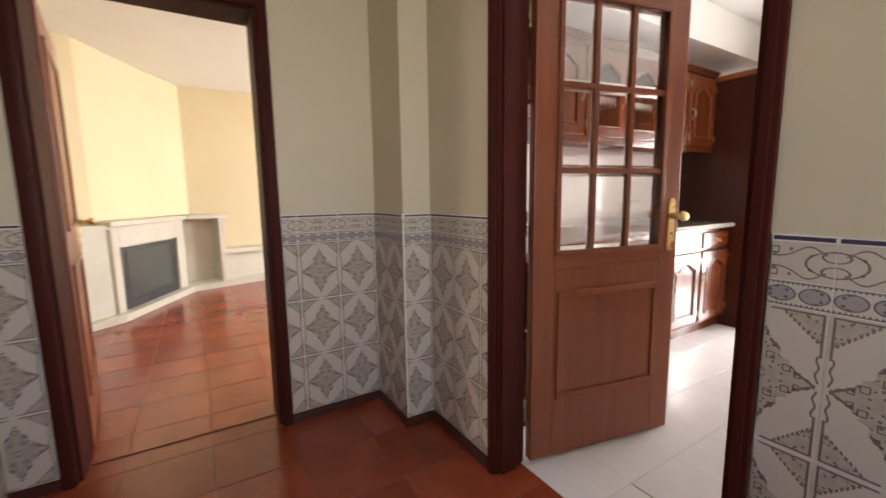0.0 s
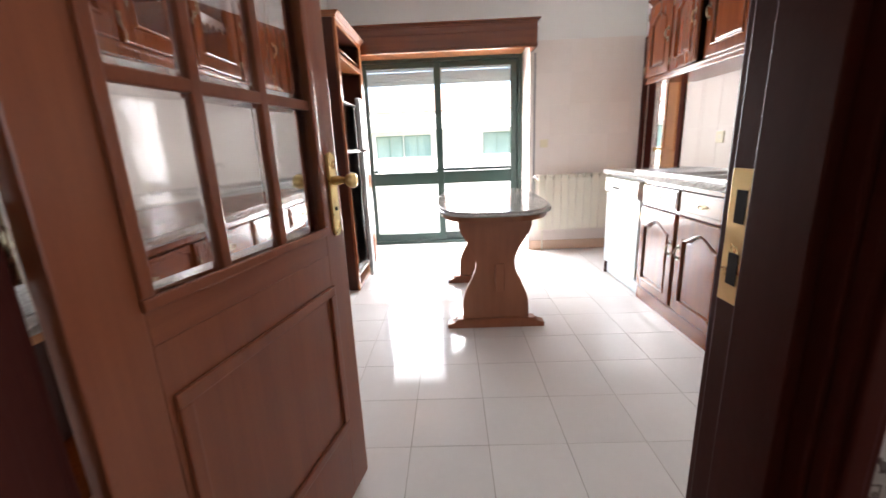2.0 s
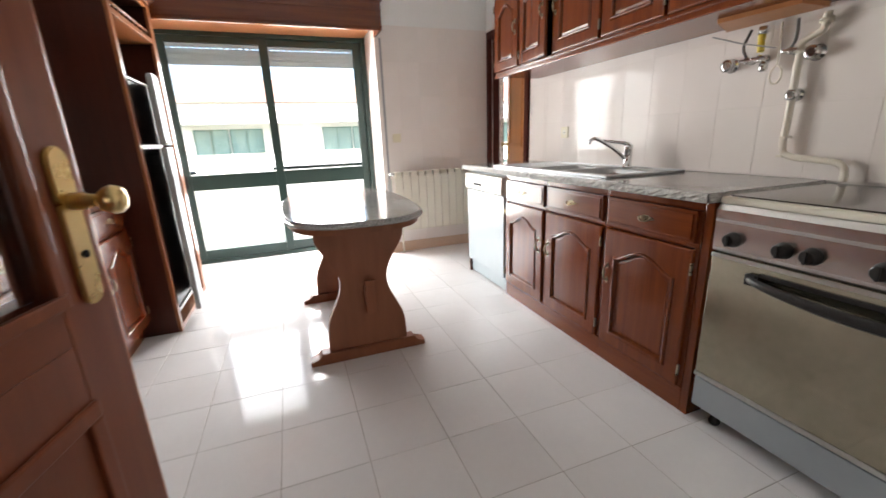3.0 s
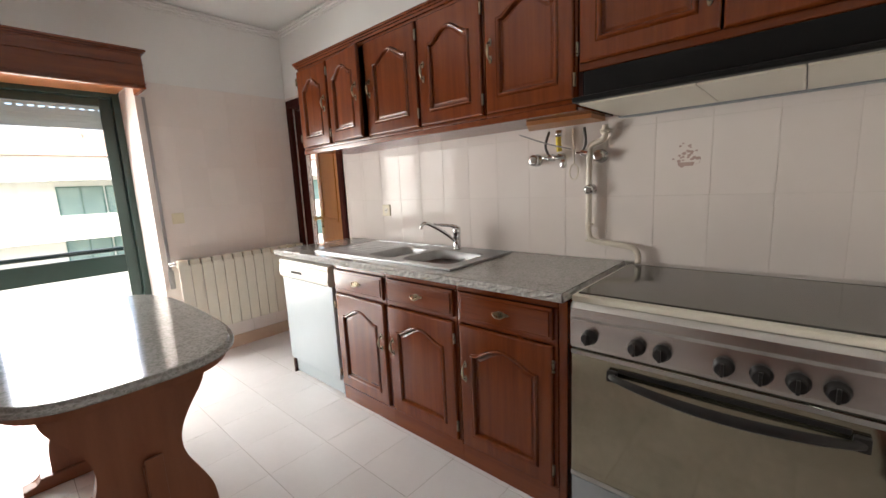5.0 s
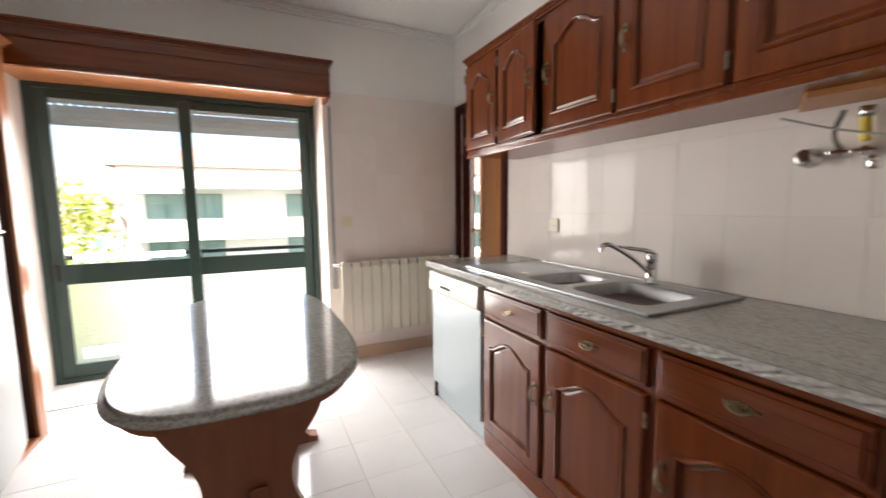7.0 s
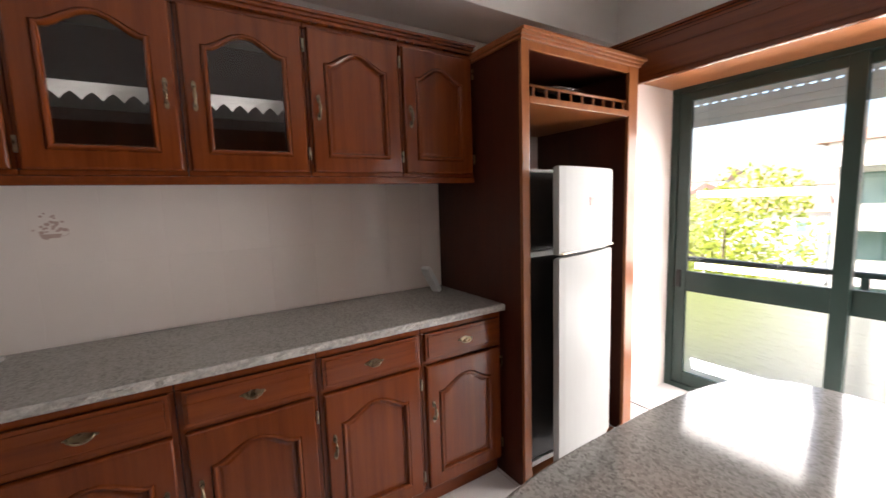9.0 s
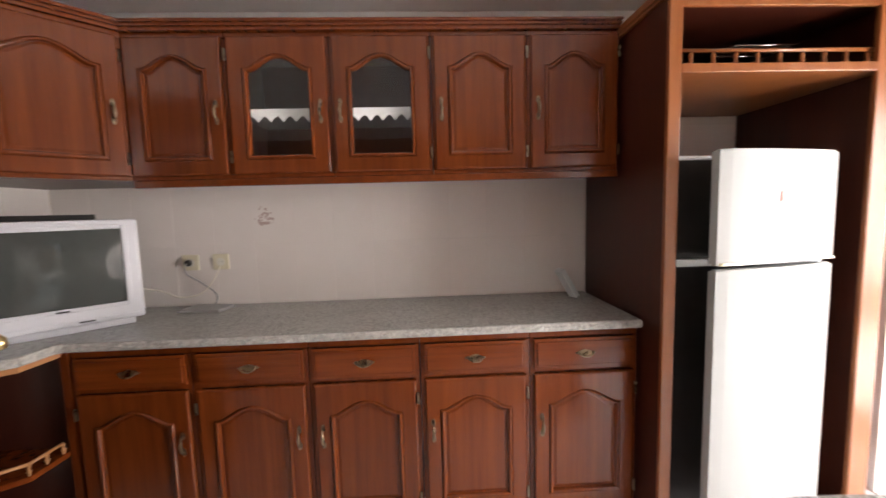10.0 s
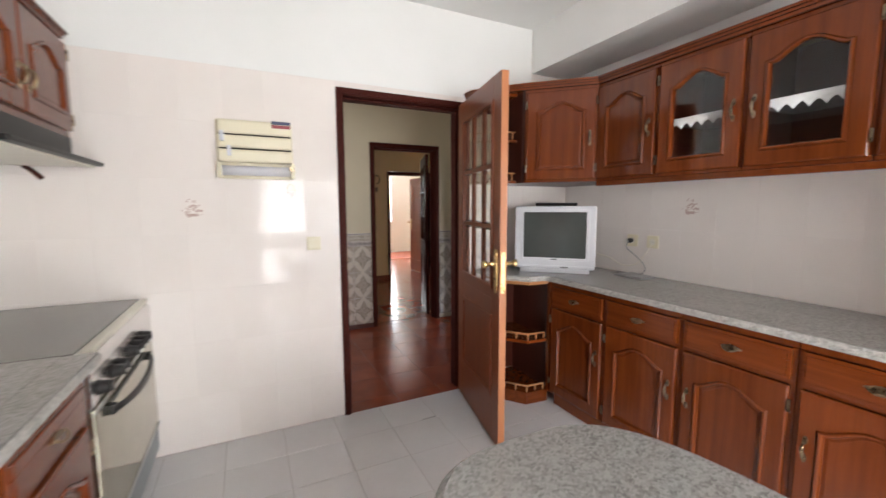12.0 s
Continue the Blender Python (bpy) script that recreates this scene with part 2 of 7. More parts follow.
M_DOORH = surface("door_wood_level", (0.200, 0.050, 0.019), (0.270, 0.076, 0.029), (1.2, 26, 26), 0.36, 0.05, 110, coat=0.12, spots=0.14)
M_EDGE = surface("door_edge_wood", (0.42, 0.15, 0.055), (0.50, 0.20, 0.08), (20, 20, 1.5), 0.4, 0.05, 110, coat=0.2, spots=0.14)
M_FRAME = surface("frame_wood", (0.046, 0.0105, 0.008), (0.068, 0.016, 0.0115), (20, 20, 1.2), 0.46, 0.06, 80, coat=0.0, spots=0.15)
M_TABLE = surface("table_wood", (0.21, 0.072, 0.032), (0.28, 0.102, 0.048), (14, 14, 2), 0.42, 0.05, 100, spots=0.12)
M_STILE = surface("housing_wood", (0.21, 0.062, 0.017), (0.29, 0.098, 0.030), (24, 24, 1.6), 0.32, 0.04, 90, coat=0.15, spots=0.12)
M_GALL = surface("gallery_wood", (0.40, 0.17, 0.06), (0.48, 0.22, 0.09), (20, 20, 20), 0.38, 0.03, 90)
# near-black: shade of holes, slots and recesses as colour; also the real floor chip
M_DARK = surface("dark_recess", (0.012, 0.008, 0.007), (0.02, 0.012, 0.01), rough=0.7)
M_GRANITE = granite("granite", (0.38, 0.37, 0.35), (0.21, 0.205, 0.19))
M_TABLETOP = granite("table_granite", (0.38, 0.377, 0.362), (0.17, 0.168, 0.16))
M_GRANEDGE = surface("granite_rough_edge", (0.28, 0.275, 0.255), (0.56, 0.545, 0.51), (60, 60, 60), 0.6, 0.9, 180, spots=0.4)
M_TILE = surface("white_tile", (0.785, 0.728, 0.685), (0.81, 0.757, 0.717), (3, 3, 3), 0.08, 0.03, 14, rand=0.03, spots=0.02, rvar=0.03)
M_GROUT = surface("tile_grout", (0.74, 0.685, 0.63), (0.77, 0.72, 0.67), rough=0.8, bump=0.2)
M_FLOOR = surface("floor_tile", (0.665, 0.655, 0.655), (0.715, 0.707, 0.708), (2.5, 2.5, 2.5), 0.09, 0.02, 40, rand=0.05, spots=0.05, rvar=0.05)
M_FGROUT = surface("floor_grout", (0.24, 0.215, 0.19), (0.48, 0.45, 0.425), (5, 5, 5), 0.85, 0.3, 90)
M_TERRA = surface("terracotta_tile", (0.205, 0.038, 0.016), (0.315, 0.063, 0.026), (3, 3, 3), 0.2, 0.03, 40, rand=0.12, spots=0.1)
M_TGROUT = surface("terracotta_grout", (0.24, 0.068, 0.034), (0.19, 0.05, 0.026), rough=0.9, bump=0.3)
M_PAINT = surface("white_paint", (0.80, 0.80, 0.775), (0.84, 0.84, 0.82), (1.5, 1.5, 1.5), 0.6, 0.05, 120)
M_BEIGE = surface("beige_paint", (0.56, 0.485, 0.35), (0.61, 0.535, 0.40), (1.2, 1.2, 1.2), 0.6, 0.06, 140)
M_YELLOW = surface("yellow_paint", (0.72, 0.61, 0.39), (0.76, 0.66, 0.45), (1.2, 1.2, 1.2), 0.6, 0.05, 140)
M_LINER = surface("blue_liner", (0.028, 0.022, 0.07), (0.05, 0.04, 0.10), rough=0.25)
M_GREEN = surface("green_aluminium", (0.016, 0.040, 0.034), (0.024, 0.052, 0.044), rough=0.35, spots=0.1)
M_BRASS = surface("brass", (0.62, 0.45, 0.19), (0.72, 0.55, 0.27), (20, 20, 20), 0.28, 0.05, 120, metal=1.0)
M_BRASSD = surface("aged_brass", (0.17, 0.13, 0.08), (0.40, 0.32, 0.20), (30, 30, 30), 0.28, 0.1, 120, metal=1.0)
M_STEEL = surface("chrome", (0.62, 0.62, 0.62), (0.75, 0.75, 0.75), (20, 20, 20), 0.14, 0.02, 120, metal=1.0)
M_BRUSH = surface("stainless_steel", (0.50, 0.50, 0.49), (0.60, 0.60, 0.59), (2, 60, 60), 0.30, 0.03, 160, metal=1.0)
M_SINK = surface("sink_steel", (0.34, 0.35, 0.35), (0.42, 0.43, 0.43), (30, 4, 30), 0.36, 0.03, 160, metal=0.85)
M_WHITE = surface("white_enamel", (0.66, 0.69, 0.69), (0.71, 0.73, 0.73), (2, 2, 2), 0.28, 0.02, 70)
M_ORANGE = surface("orange_door_wood", (0.46, 0.19, 0.055), (0.54, 0.25, 0.085), (24, 24, 1.4), 0.36, 0.05, 100, coat=0.15, spots=0.12)
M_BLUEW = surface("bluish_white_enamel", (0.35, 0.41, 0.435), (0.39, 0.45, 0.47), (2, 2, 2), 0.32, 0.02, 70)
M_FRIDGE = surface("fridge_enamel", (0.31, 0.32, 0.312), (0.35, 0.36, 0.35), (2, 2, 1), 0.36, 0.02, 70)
M_CREAM = surface("cream_plastic", (0.72, 0.66, 0.48), (0.77, 0.71, 0.54), (3, 3, 3), 0.4)
M_IVORY = surface("ivory_enamel", (0.70, 0.67, 0.56), (0.76, 0.73, 0.63), (3, 3, 3), 0.32, 0.03, 60)
M_SILVER = surface("silver_plastic", (0.60, 0.60, 0.63), (0.66, 0.66, 0.69), (3, 3, 3), 0.35)
M_BLACK = surface("black_plastic", (0.015, 0.014, 0.014), (0.03, 0.028, 0.027), rough=0.32)
M_OVEN = surface("oven_glass", (0.34, 0.315, 0.235), (0.43, 0.40, 0.31), (5, 5, 5), 0.07, 0.0, 40, metal=0.92, spots=0.2, rvar=0.08)
M_LID = surface("dark_glass_lid", (0.045, 0.044, 0.036), (0.07, 0.068, 0.058), (4, 4, 4), 0.14, 0.0, 40, spots=0.2, coat=0.4)
M_PANEL = surface("polished_steel_panel", (0.58, 0.565, 0.54), (0.68, 0.665, 0.64), (4, 30, 14), 0.24, 0.012, 120, metal=1.0)
M_GREY = surface("grey_steel_plate", (0.26, 0.29, 0.31), (0.31, 0.34, 0.36), (3, 3, 3), 0.4)
M_SCREEN = surface("crt_screen", (0.055, 0.062, 0.058), (0.075, 0.083, 0.078), (2, 2, 2), 0.08)
M_STRAP = surface("grey_strap", (0.30, 0.30, 0.30), (0.38, 0.38, 0.38), (60, 60, 4), 0.8)
M_CABLE = surface("grey_cable", (0.36, 0.35, 0.34), rough=0.5)
M_PIPE = surface("cream_pipe_paint", (0.72, 0.66, 0.55), (0.78, 0.72, 0.62), (8, 8, 8), 0.4, 0.1, 60)
M_YELHOSE = surface("yellow_gas_hose", (0.72, 0.56, 0.05), (0.8, 0.64, 0.1), rough=0.45)
M_LACE = surface("white_lace", (0.82, 0.82, 0.80), (0.88, 0.88, 0.86), (60, 60, 60), 0.8, 0.6, 200)
M_SHUTTER = surface("shutter_slats", (0.50, 0.50, 0.46), (0.56, 0.56, 0.52), (2, 2, 2), 0.5)
sh_n = M_SHUTTER.node_tree
sh_mix, sh_tr = sh_n.nodes.new("ShaderNodeMixShader"), sh_n.nodes.new("ShaderNodeBsdfTranslucent")
sh_tr.inputs["Color"].default_value = (0.75, 0.75, 0.71, 1)
sh_mix.inputs[0].default_value = 0.55
sh_n.links.new(sh_n.nodes["Principled BSDF"].outputs[0], sh_mix.inputs[1])
sh_n.links.new(sh_tr.outputs[0], sh_mix.inputs[2])
sh_n.links.new(sh_mix.outputs[0], sh_n.nodes["Material Output"].inputs["Surface"])
M_RED = surface("red_sticker", (0.75, 0.16, 0.13), rough=0.4)
M_MOTIF = surface("printed_motif", (0.50, 0.36, 0.32), (0.60, 0.47, 0.43), (40, 40, 40), 0.15)
M_STONE = surface("fireplace_stone", (0.56, 0.52, 0.42), (0.64, 0.60, 0.50), (5, 5, 5), 0.55, 0.1, 60)
M_STOVEIN = surface("fireplace_iron", (0.03, 0.03, 0.034), (0.06, 0.06, 0.065), (8, 8, 8), 0.4)
M_BRUN = surface("walnut_skirting", (0.05, 0.014, 0.01), (0.08, 0.024, 0.016), (2, 20, 20), 0.35, 0.04, 90)
M_STOVE = surface("dark_braid", (0.07, 0.065, 0.06), (0.12, 0.115, 0.11), (60, 60, 60), 0.4, 0.2, 200)
M_GLASS = glass("clear_glass")
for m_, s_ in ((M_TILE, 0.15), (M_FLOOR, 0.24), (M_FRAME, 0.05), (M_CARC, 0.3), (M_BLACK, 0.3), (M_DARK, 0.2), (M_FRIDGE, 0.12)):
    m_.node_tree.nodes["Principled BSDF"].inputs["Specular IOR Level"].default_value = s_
M_FROST = glass("patterned_glass", (0.95, 0.97, 0.98), 0.32, 1.0)
M_PANE = glass("bevelled_glass", (0.97, 0.97, 0.97), ior=1.95)
M_CURT = surface("white_curtain", (0.80, 0.79, 0.74), (0.86, 0.85, 0.80), (20, 20, 1), 0.8)
M_DIAMOND = tile_print("azulejo_diamond", "diamond")
M_SCROLL = tile_print("azulejo_scroll", "scroll")
M_BAND = tile_print("azulejo_band", "band")


# ---- mesh helpers ----
def box(bm, x0, x1, y0, y1, z0, z1, bev=0.0, seg=2):
    vs = [bm.verts.new((x, y, z)) for x in (x0, x1) for y in (y0, y1) for z in (z0, z1)]
    q = ((0, 1, 3, 2), (4, 6, 7, 5), (0, 4, 5, 1), (2, 3, 7, 6), (0, 2, 6, 4), (1, 5, 7, 3))
    fs = [bm.faces.new([vs[i] for i in f]) for f in q]
    if bev:
        es = list({e for f in fs for e in f.edges})
        bmesh.ops.bevel(bm, geom=es, offset=bev, segments=seg, affect="EDGES", profile=0.6)
    return bm


def boxes(*rows, bev=0.0):
    bm = bmesh.new()
    for r in rows:
        box(bm, *r[:6], bev=r[6] if len(r) > 6 else bev)
    return bm


def prism(bm, poly, z0, z1, bev=0.0):
    """A solid whose plan is poly, from z0 to z1."""
    lo = [bm.verts.new((x, y, z0)) for x, y in poly]
    hi = [bm.verts.new((x, y, z1)) for x, y in poly]
    k = len(poly)
    fs = [bm.faces.new(lo[::-1]), bm.faces.new(hi)]
    fs += [bm.faces.new((lo[i], lo[(i + 1) % k], hi[(i + 1) % k], hi[i])) for i in range(k)]
    if bev:
        es = list(fs[1].edges) + list(fs[0].edges)
        bmesh.ops.bevel(bm, geom=es, offset=bev, segments=2, affect="EDGES")
    return bm


def lathe(bm, prof, at=(0, 0, 0), axis="z", n=14):
    """Turns the profile of (radius, height) rows about an axis through at."""
    m = {"z": Matrix(), "x": Matrix.Rotation(radians(90), 4, "Y"), "y": Matrix.Rotation(radians(-90), 4, "X")}[axis]
    m = Matrix.Translation(at) @ m
    rings = []
    for r, h in prof:
        r = max(r, 1e-4)
        rings.append([bm.verts.new(m @ Vector((r * math.cos(a), r * math.sin(a), h))) for a in [2 * math.pi * i / n for i in range(n)]])
    for a, b in zip(rings, rings[1:]):
        for i in range(n):
            f = bm.faces.new((a[i], a[(i + 1) % n], b[(i + 1) % n], b[i]))
            f.smooth = True
    bm.faces.new(rings[0][::-1])
    bm.faces.new(rings[-1])
    return bm


def tube(bm, pts, r, n=8):
    """A round rod along pts."""
    pts = [Vector(p) for p in pts]
    rings = []
    up = Vector((0.13, 0.21, 0.97))
    for i, p in enumerate(pts):
        d = (pts[min(i + 1, len(pts) - 1)] - pts[max(i - 1, 0)]).normalized()
        u = d.cross(up)
        if u.length < 0.05:
            u = d.cross(Vector((1, 0.1, 0)))
        u.normalize()
        v = d.cross(u)
        rr = r[i] if isinstance(r, (list, tuple)) else r
        rings.append([bm.verts.new(p + rr * (math.cos(a) * u + math.sin(a) * v)) for a in [2 * math.pi * k / n for k in range(n)]])
    for a, b in zip(rings, rings[1:]):
        for i in range(n):
            f = bm.faces.new((a[i], a[(i + 1) % n], b[(i + 1) % n], b[i]))
            f.smooth = True
    bm.faces.new(rings[0][::-1])
    bm.faces.new(rings[-1])
    return bm


def curve_pts(pts, k=6):
    """A smooth run of points through pts."""
    pts = [Vector(p) for p in pts]
    ext = [2 * pts[0] - pts[1]] + pts + [2 * pts[-1] - pts[-2]]
    out = []
    for a, b, c, d in zip(ext, ext[1:], ext[2:], ext[3:]):
        for i in range(k):
            t = i / k
            out.append(0.5 * (2 * b + (c - a) * t + (2 * a - 5 * b + 4 * c - d) * t * t + (3 * b - a - 3 * c + d) * t ** 3))
    return out + [pts[-1]]


def part(name, bm, material, parent=None, label="", at=None):
    bmesh.ops.recalc_face_normals(bm, faces=bm.faces)
    me = bpy.data.meshes.new(name)
    bm.to_mesh(me)
    bm.free()
    me.materials.append(material)
    ob = new(name, me)
    if parent:
        ob.parent = parent
    if at:
        ob.matrix_basis = at if isinstance(at, Matrix) else Matrix.Translation(at)
    return tagged(ob, label)


def thing(name, label, category, m=None, group="", kind=""):
    ob = new(name)
    ob.empty_display_size = 0.1
    if m:
        ob.matrix_basis = m
    return tagged(ob, label, category, group, kind)


def setting(name, bm, material, label="", at=None):
    return tagged(part(name, bm, material, None, label, at), kind="structure", category=name.split("_")[0])


def like(ob, parent, m=None):
    """Another object on the mesh of ob."""
    o = bpy.data.objects.new(ob.name.split(".")[0], ob.data)
    scene.collection.objects.link(o)
    o.parent = parent
    if m:
        o.matrix_basis = m
    return o


# ---- the large structure ----
XE, YN, ZC = 3.43, 3.87, 2.65      # kitchen: sink wall, window wall, ceiling
DX0, DX1 = 0.978, 1.784            # kitchen door opening
T = 0.008                          # tile thickness

setting("floor", boxes((-0.12, XE + 0.13, 0.0, YN + 0.58, -0.2, -0.006)), M_FGROUT, "cream glazed kitchen floor tiles laid square, dirty joints")
setting("floor_hall", boxes((-0.02, 3.2, -1.93, -0.0005, -0.2, -0.006)), M_TGROUT, "red terracotta hall floor tiles")
setting("floor_living", boxes((-5.0, -0.0205, -3.2, 2.6, -0.2, -0.006)), M_TGROUT, "red terracotta living room floor")
setting("floor_corridor", boxes((-3.0, 3.2, -9.0, -1.9305, -0.2, -0.006)), M_TGROUT, "red terracotta corridor floor")
setting("ceiling", boxes((-0.12, XE + 0.13, -0.13, YN + 0.6, ZC, ZC + 0.2)), M_PAINT, "plain white kitchen ceiling")
setting("ceiling_hall", boxes((-0.12, 3.2, -1.93, -0.1305, ZC, ZC + 0.2)), M_PAINT, "plain hall ceiling")
setting("ceiling_living", boxes((-5.0, -0.1205, -3.2, 2.6, 2.6, 2.8)), M_PAINT, "plain living room ceiling")
setting("ceiling_corridor", boxes((-3.0, 3.2, -9.0, -1.9305, ZC, ZC + 0.2)), M_PAINT, "plain corridor ceiling")
setting("beam", boxes((0.0, 0.365, 0.001, YN - 0.001, 2.335, ZC - 0.001, 0.004)), M_PAINT, "white painted ceiling beam above the wall cabinets")

# cove moulding under the ceiling along the window and sink walls
cove = bmesh.new()
for i in range(3):
    o = 0.05 - 0.016 * i
    box(cove, 0.366, XE - 0.001, YN - o, YN - 0.0005, ZC - 0.02 - 0.014 * i, ZC - 0.006 - 0.014 * i)
    box(cove, XE - o, XE - 0.0005, 0.002, YN - 0.051, ZC - 0.02 - 0.014 * i, ZC - 0.006 - 0.014 * i)
setting("trim_cove", cove, M_PAINT, "white plaster cove moulding")

w_south = boxes((0.0, DX0 - 0.03, -0.129, -T, 0, ZC), (DX1 + 0.03, XE, -0.129, -T, 0, ZC), (DX0 - 0.03, DX1 + 0.03, -0.129, -T, 2.055, ZC))
setting("wall_south", w_south, M_GROUT, "wall with the glazed door, tiled")
setting("wall_south_top", boxes((0.366, XE - 0.001, -T + 0.0005, -0.0005, 2.1005, ZC - 0.001)), M_PAINT, "white painted wall above the tiles")
setting("wall_west", boxes((-0.12, -T, 0.0, YN, 0, ZC)), M_GROUT, "tiled wall behind the wall cabinets")
setting("wall_west_top", boxes((-T + 0.0005, -0.0005, 0.0, YN, 2.1005, 2.334)), M_PAINT, "white painted wall strip under the beam")
ED0, ED1 = 3.14, 3.77
w_east = boxes((XE + T, XE + 0.13, -0.129, ED0, 0, ZC), (XE + T, XE + 0.13, ED1, YN + 0.58, 0, ZC), (XE + T, XE + 0.13, ED0, ED1, 2.02, ZC))
setting("wall_east", w_east, M_GROUT, "tiled wall behind the sink")
setting("wall_east_top", boxes((XE + 0.0005, XE + T - 0.0005, 0.0, YN, 2.1005, ZC - 0.001)), M_PAINT, "white painted wall above the tiles")
WX0, WX1, WZ1 = 0.475, 2.32, 2.10
w_north = boxes((-0.12, WX0, YN + T, YN + 0.58, 0, ZC), (WX1, XE + T, YN + T, YN + 0.58, 0, ZC), (WX0, WX1, YN + T, YN + 0.58, WZ1, ZC))
setting("wall_north", w_north, M_GROUT, "tiled wall with the balcony window")
setting("wall_north_top", boxes((0.001, XE - 0.001, YN + 0.0005, YN + T - 0.0005, 2.1005, ZC - 0.001)), M_PAINT, "white painted wall above the tiles")

# hall, living room, corridor and laundry walls
HT = -0.129
for nm_, row_ in (("wall_hall_north", (-0.0, DX0 - 0.05, HT - 0.004, HT - 0.0005, 1.061, ZC)), ("wall_hall_north_east", (DX1 + 0.03, 3.2, HT - 0.004, HT - 0.0005, 1.061, ZC)), ("wall_hall_north_lintel", (DX0 - 0.05, DX1 + 0.03, HT - 0.004, HT - 0.0005, 2.065, ZC))):
    setting(nm_, boxes(row_), M_BEIGE, "beige painted hall wall above patterned tiles")
LY0, LY1 = -1.60, -0.815           # living room doorway
XH = 0.112
setting("wall_hall_west", boxes((-0.02, XH, LY1 + 0.03, HT - 0.005, 0, ZC), (-0.02, XH, -1.93, LY0 - 0.03, 0, ZC), (-0.02, XH, LY0 - 0.03, LY1 + 0.03, 2.01, ZC)), M_BEIGE, "beige hall wall with the living room doorway")
setting("wall_hall_pier", boxes((XH + 0.0005, 0.462, -0.282, HT - 0.005, 0, ZC, 0.004)), M_BEIGE, "beige boxed pier in the hall corner")
# out of view; the opening is made up to hold the fill lamp
setting("wall_hall_east", boxes((3.2, 3.32, -9.0, -1.45, 0, ZC), (3.2, 3.32, -0.45, -0.13, 0, ZC), (3.2, 3.32, -1.45, -0.45, 0, 0.8), (3.2, 3.32, -1.45, -0.45, 2.2, ZC)), M_BEIGE, "unseen beige hall end wall with an added opening for the fill lamp")
RX0, RX1 = 0.34, 1.06
YR = -1.80
setting("wall_hall_south", boxes((XH, RX0 - 0.03, YR - 0.13, YR - 0.008, 0, ZC), (RX1 + 0.03, 3.2, YR - 0.13, YR - 0.008, 0, ZC), (RX0 - 0.03, RX1 + 0.03, YR - 0.13, YR - 0.008, 2.02, ZC)), M_BEIGE, "beige hall wall with a doorway to the corridor")
# the corridor's shade is put into this darker copy of the beige
setting("wall_corridor_south", boxes((-0.05, 3.2, -4.72, -4.6, 0, ZC), (-3.0, -0.86, -4.72, -4.6, 0, ZC), (-0.86, -0.05, -4.72, -4.6, 2.0, ZC)), surface("shaded_beige_paint", (0.50, 0.40, 0.27), (0.55, 0.45, 0.31), (1.2, 1.2, 1.2), 0.6), "beige corridor wall with shade in its colour and a far doorway")
setting("wall_corridor_west", boxes((-3.12, -3.0, -9.0, -3.2, 0, ZC)), M_YELLOW, "plain far room wall")
setting("wall_corridor_end", boxes((-3.0, -1.6, -9.12, -9.0, 0, ZC), (-0.3, 3.2, -9.12, -9.0, 0, ZC), (-1.6, -0.3, -9.12, -9.0, 2.2, ZC), (-1.6, -0.3, -9.12, -9.0, 0, 0.9)), M_PAINT, "far room wall with a window opening")
setting("wall_living_north", boxes((-5.0, -3.6, 2.6, 2.72, 0, 2.8), (-0.9, -0.12, 2.6, 2.72, 0, 2.8), (-3.6, -0.9, 2.6, 2.72, 2.2, 2.8), (-3.6, -0.9, 2.6, 2.72, 0, 0.5)), M_YELLOW, "yellow living room wall with a wide window opening")
setting("wall_living_west", boxes((-4.32, -4.2, -3.2, 2.6, 0, 2.6)), M_YELLOW, "yellow living room wall")
setting("wall_living_south", boxes((-4.2, -0.0205, -2.42, -2.3, 0, 2.6)), M_YELLOW, "yellow living room wall beside the fireplace")
setting("wall_living_east", boxes((-0.13, -0.0205, LY1 + 0.03, 2.6, 0, 2.6), (-0.13, -0.0205, -2.3, LY0 - 0.03, 0, 2.6), (-0.13, -0.0205, LY0 - 0.03, LY1 + 0.03, 2.01, 2.6)), M_YELLOW, "yellow living room wall with the doorway")
setting("floor_laundry", boxes((XE + 0.1305, 5.2, 2.4, 4.9, -0.2, 0.0)), M_FLOOR, "pale laundry floor")
setting("ceiling_laundry", boxes((XE + 0.1305, 5.2, 2.4, 4.9, ZC, ZC + 0.2)), M_PAINT, "white laundry ceiling")
setting("wall_laundry", boxes((XE + 0.1305, 5.2, 2.28, 2.4, 0, ZC), (5.2, 5.32, 2.4, 4.9, 0, 0.4), (5.2, 5.32, 2.4, 4.9, 2.4, ZC), (XE + 0.1305, 5.2, 4.9, 5.02, 0, 0.4), (XE + 0.1305, 5.2, 4.9, 5.02, 2.4, ZC)), M_PAINT, "white laundry walls with wide window openings")
setting("baseboard_hall", boxes((XH + 0.0005, XH + 0.012, LY1 + 0.045, -0.283, 0, 0.05), (XH + 0.0005, 0.474, -0.294, -0.2825, 0, 0.05), (0.4625, 0.474, -0.282, HT - 0.02, 0, 0.05), (0.475, DX0 - 0.05, HT - 0.02, HT - 0.009, 0, 0.05), (DX1 + 0.04, 3.2, HT - 0.02, HT - 0.009, 0, 0.05), (RX1 + 0.05, 3.2, YR + 0.001, YR + 0.012, 0, 0.05), (XH + 0.0005, XH + 0.012, YR, LY0 - 0.045, 0, 0.05)), M_BRUN, "dark skirting along the hall tiles")
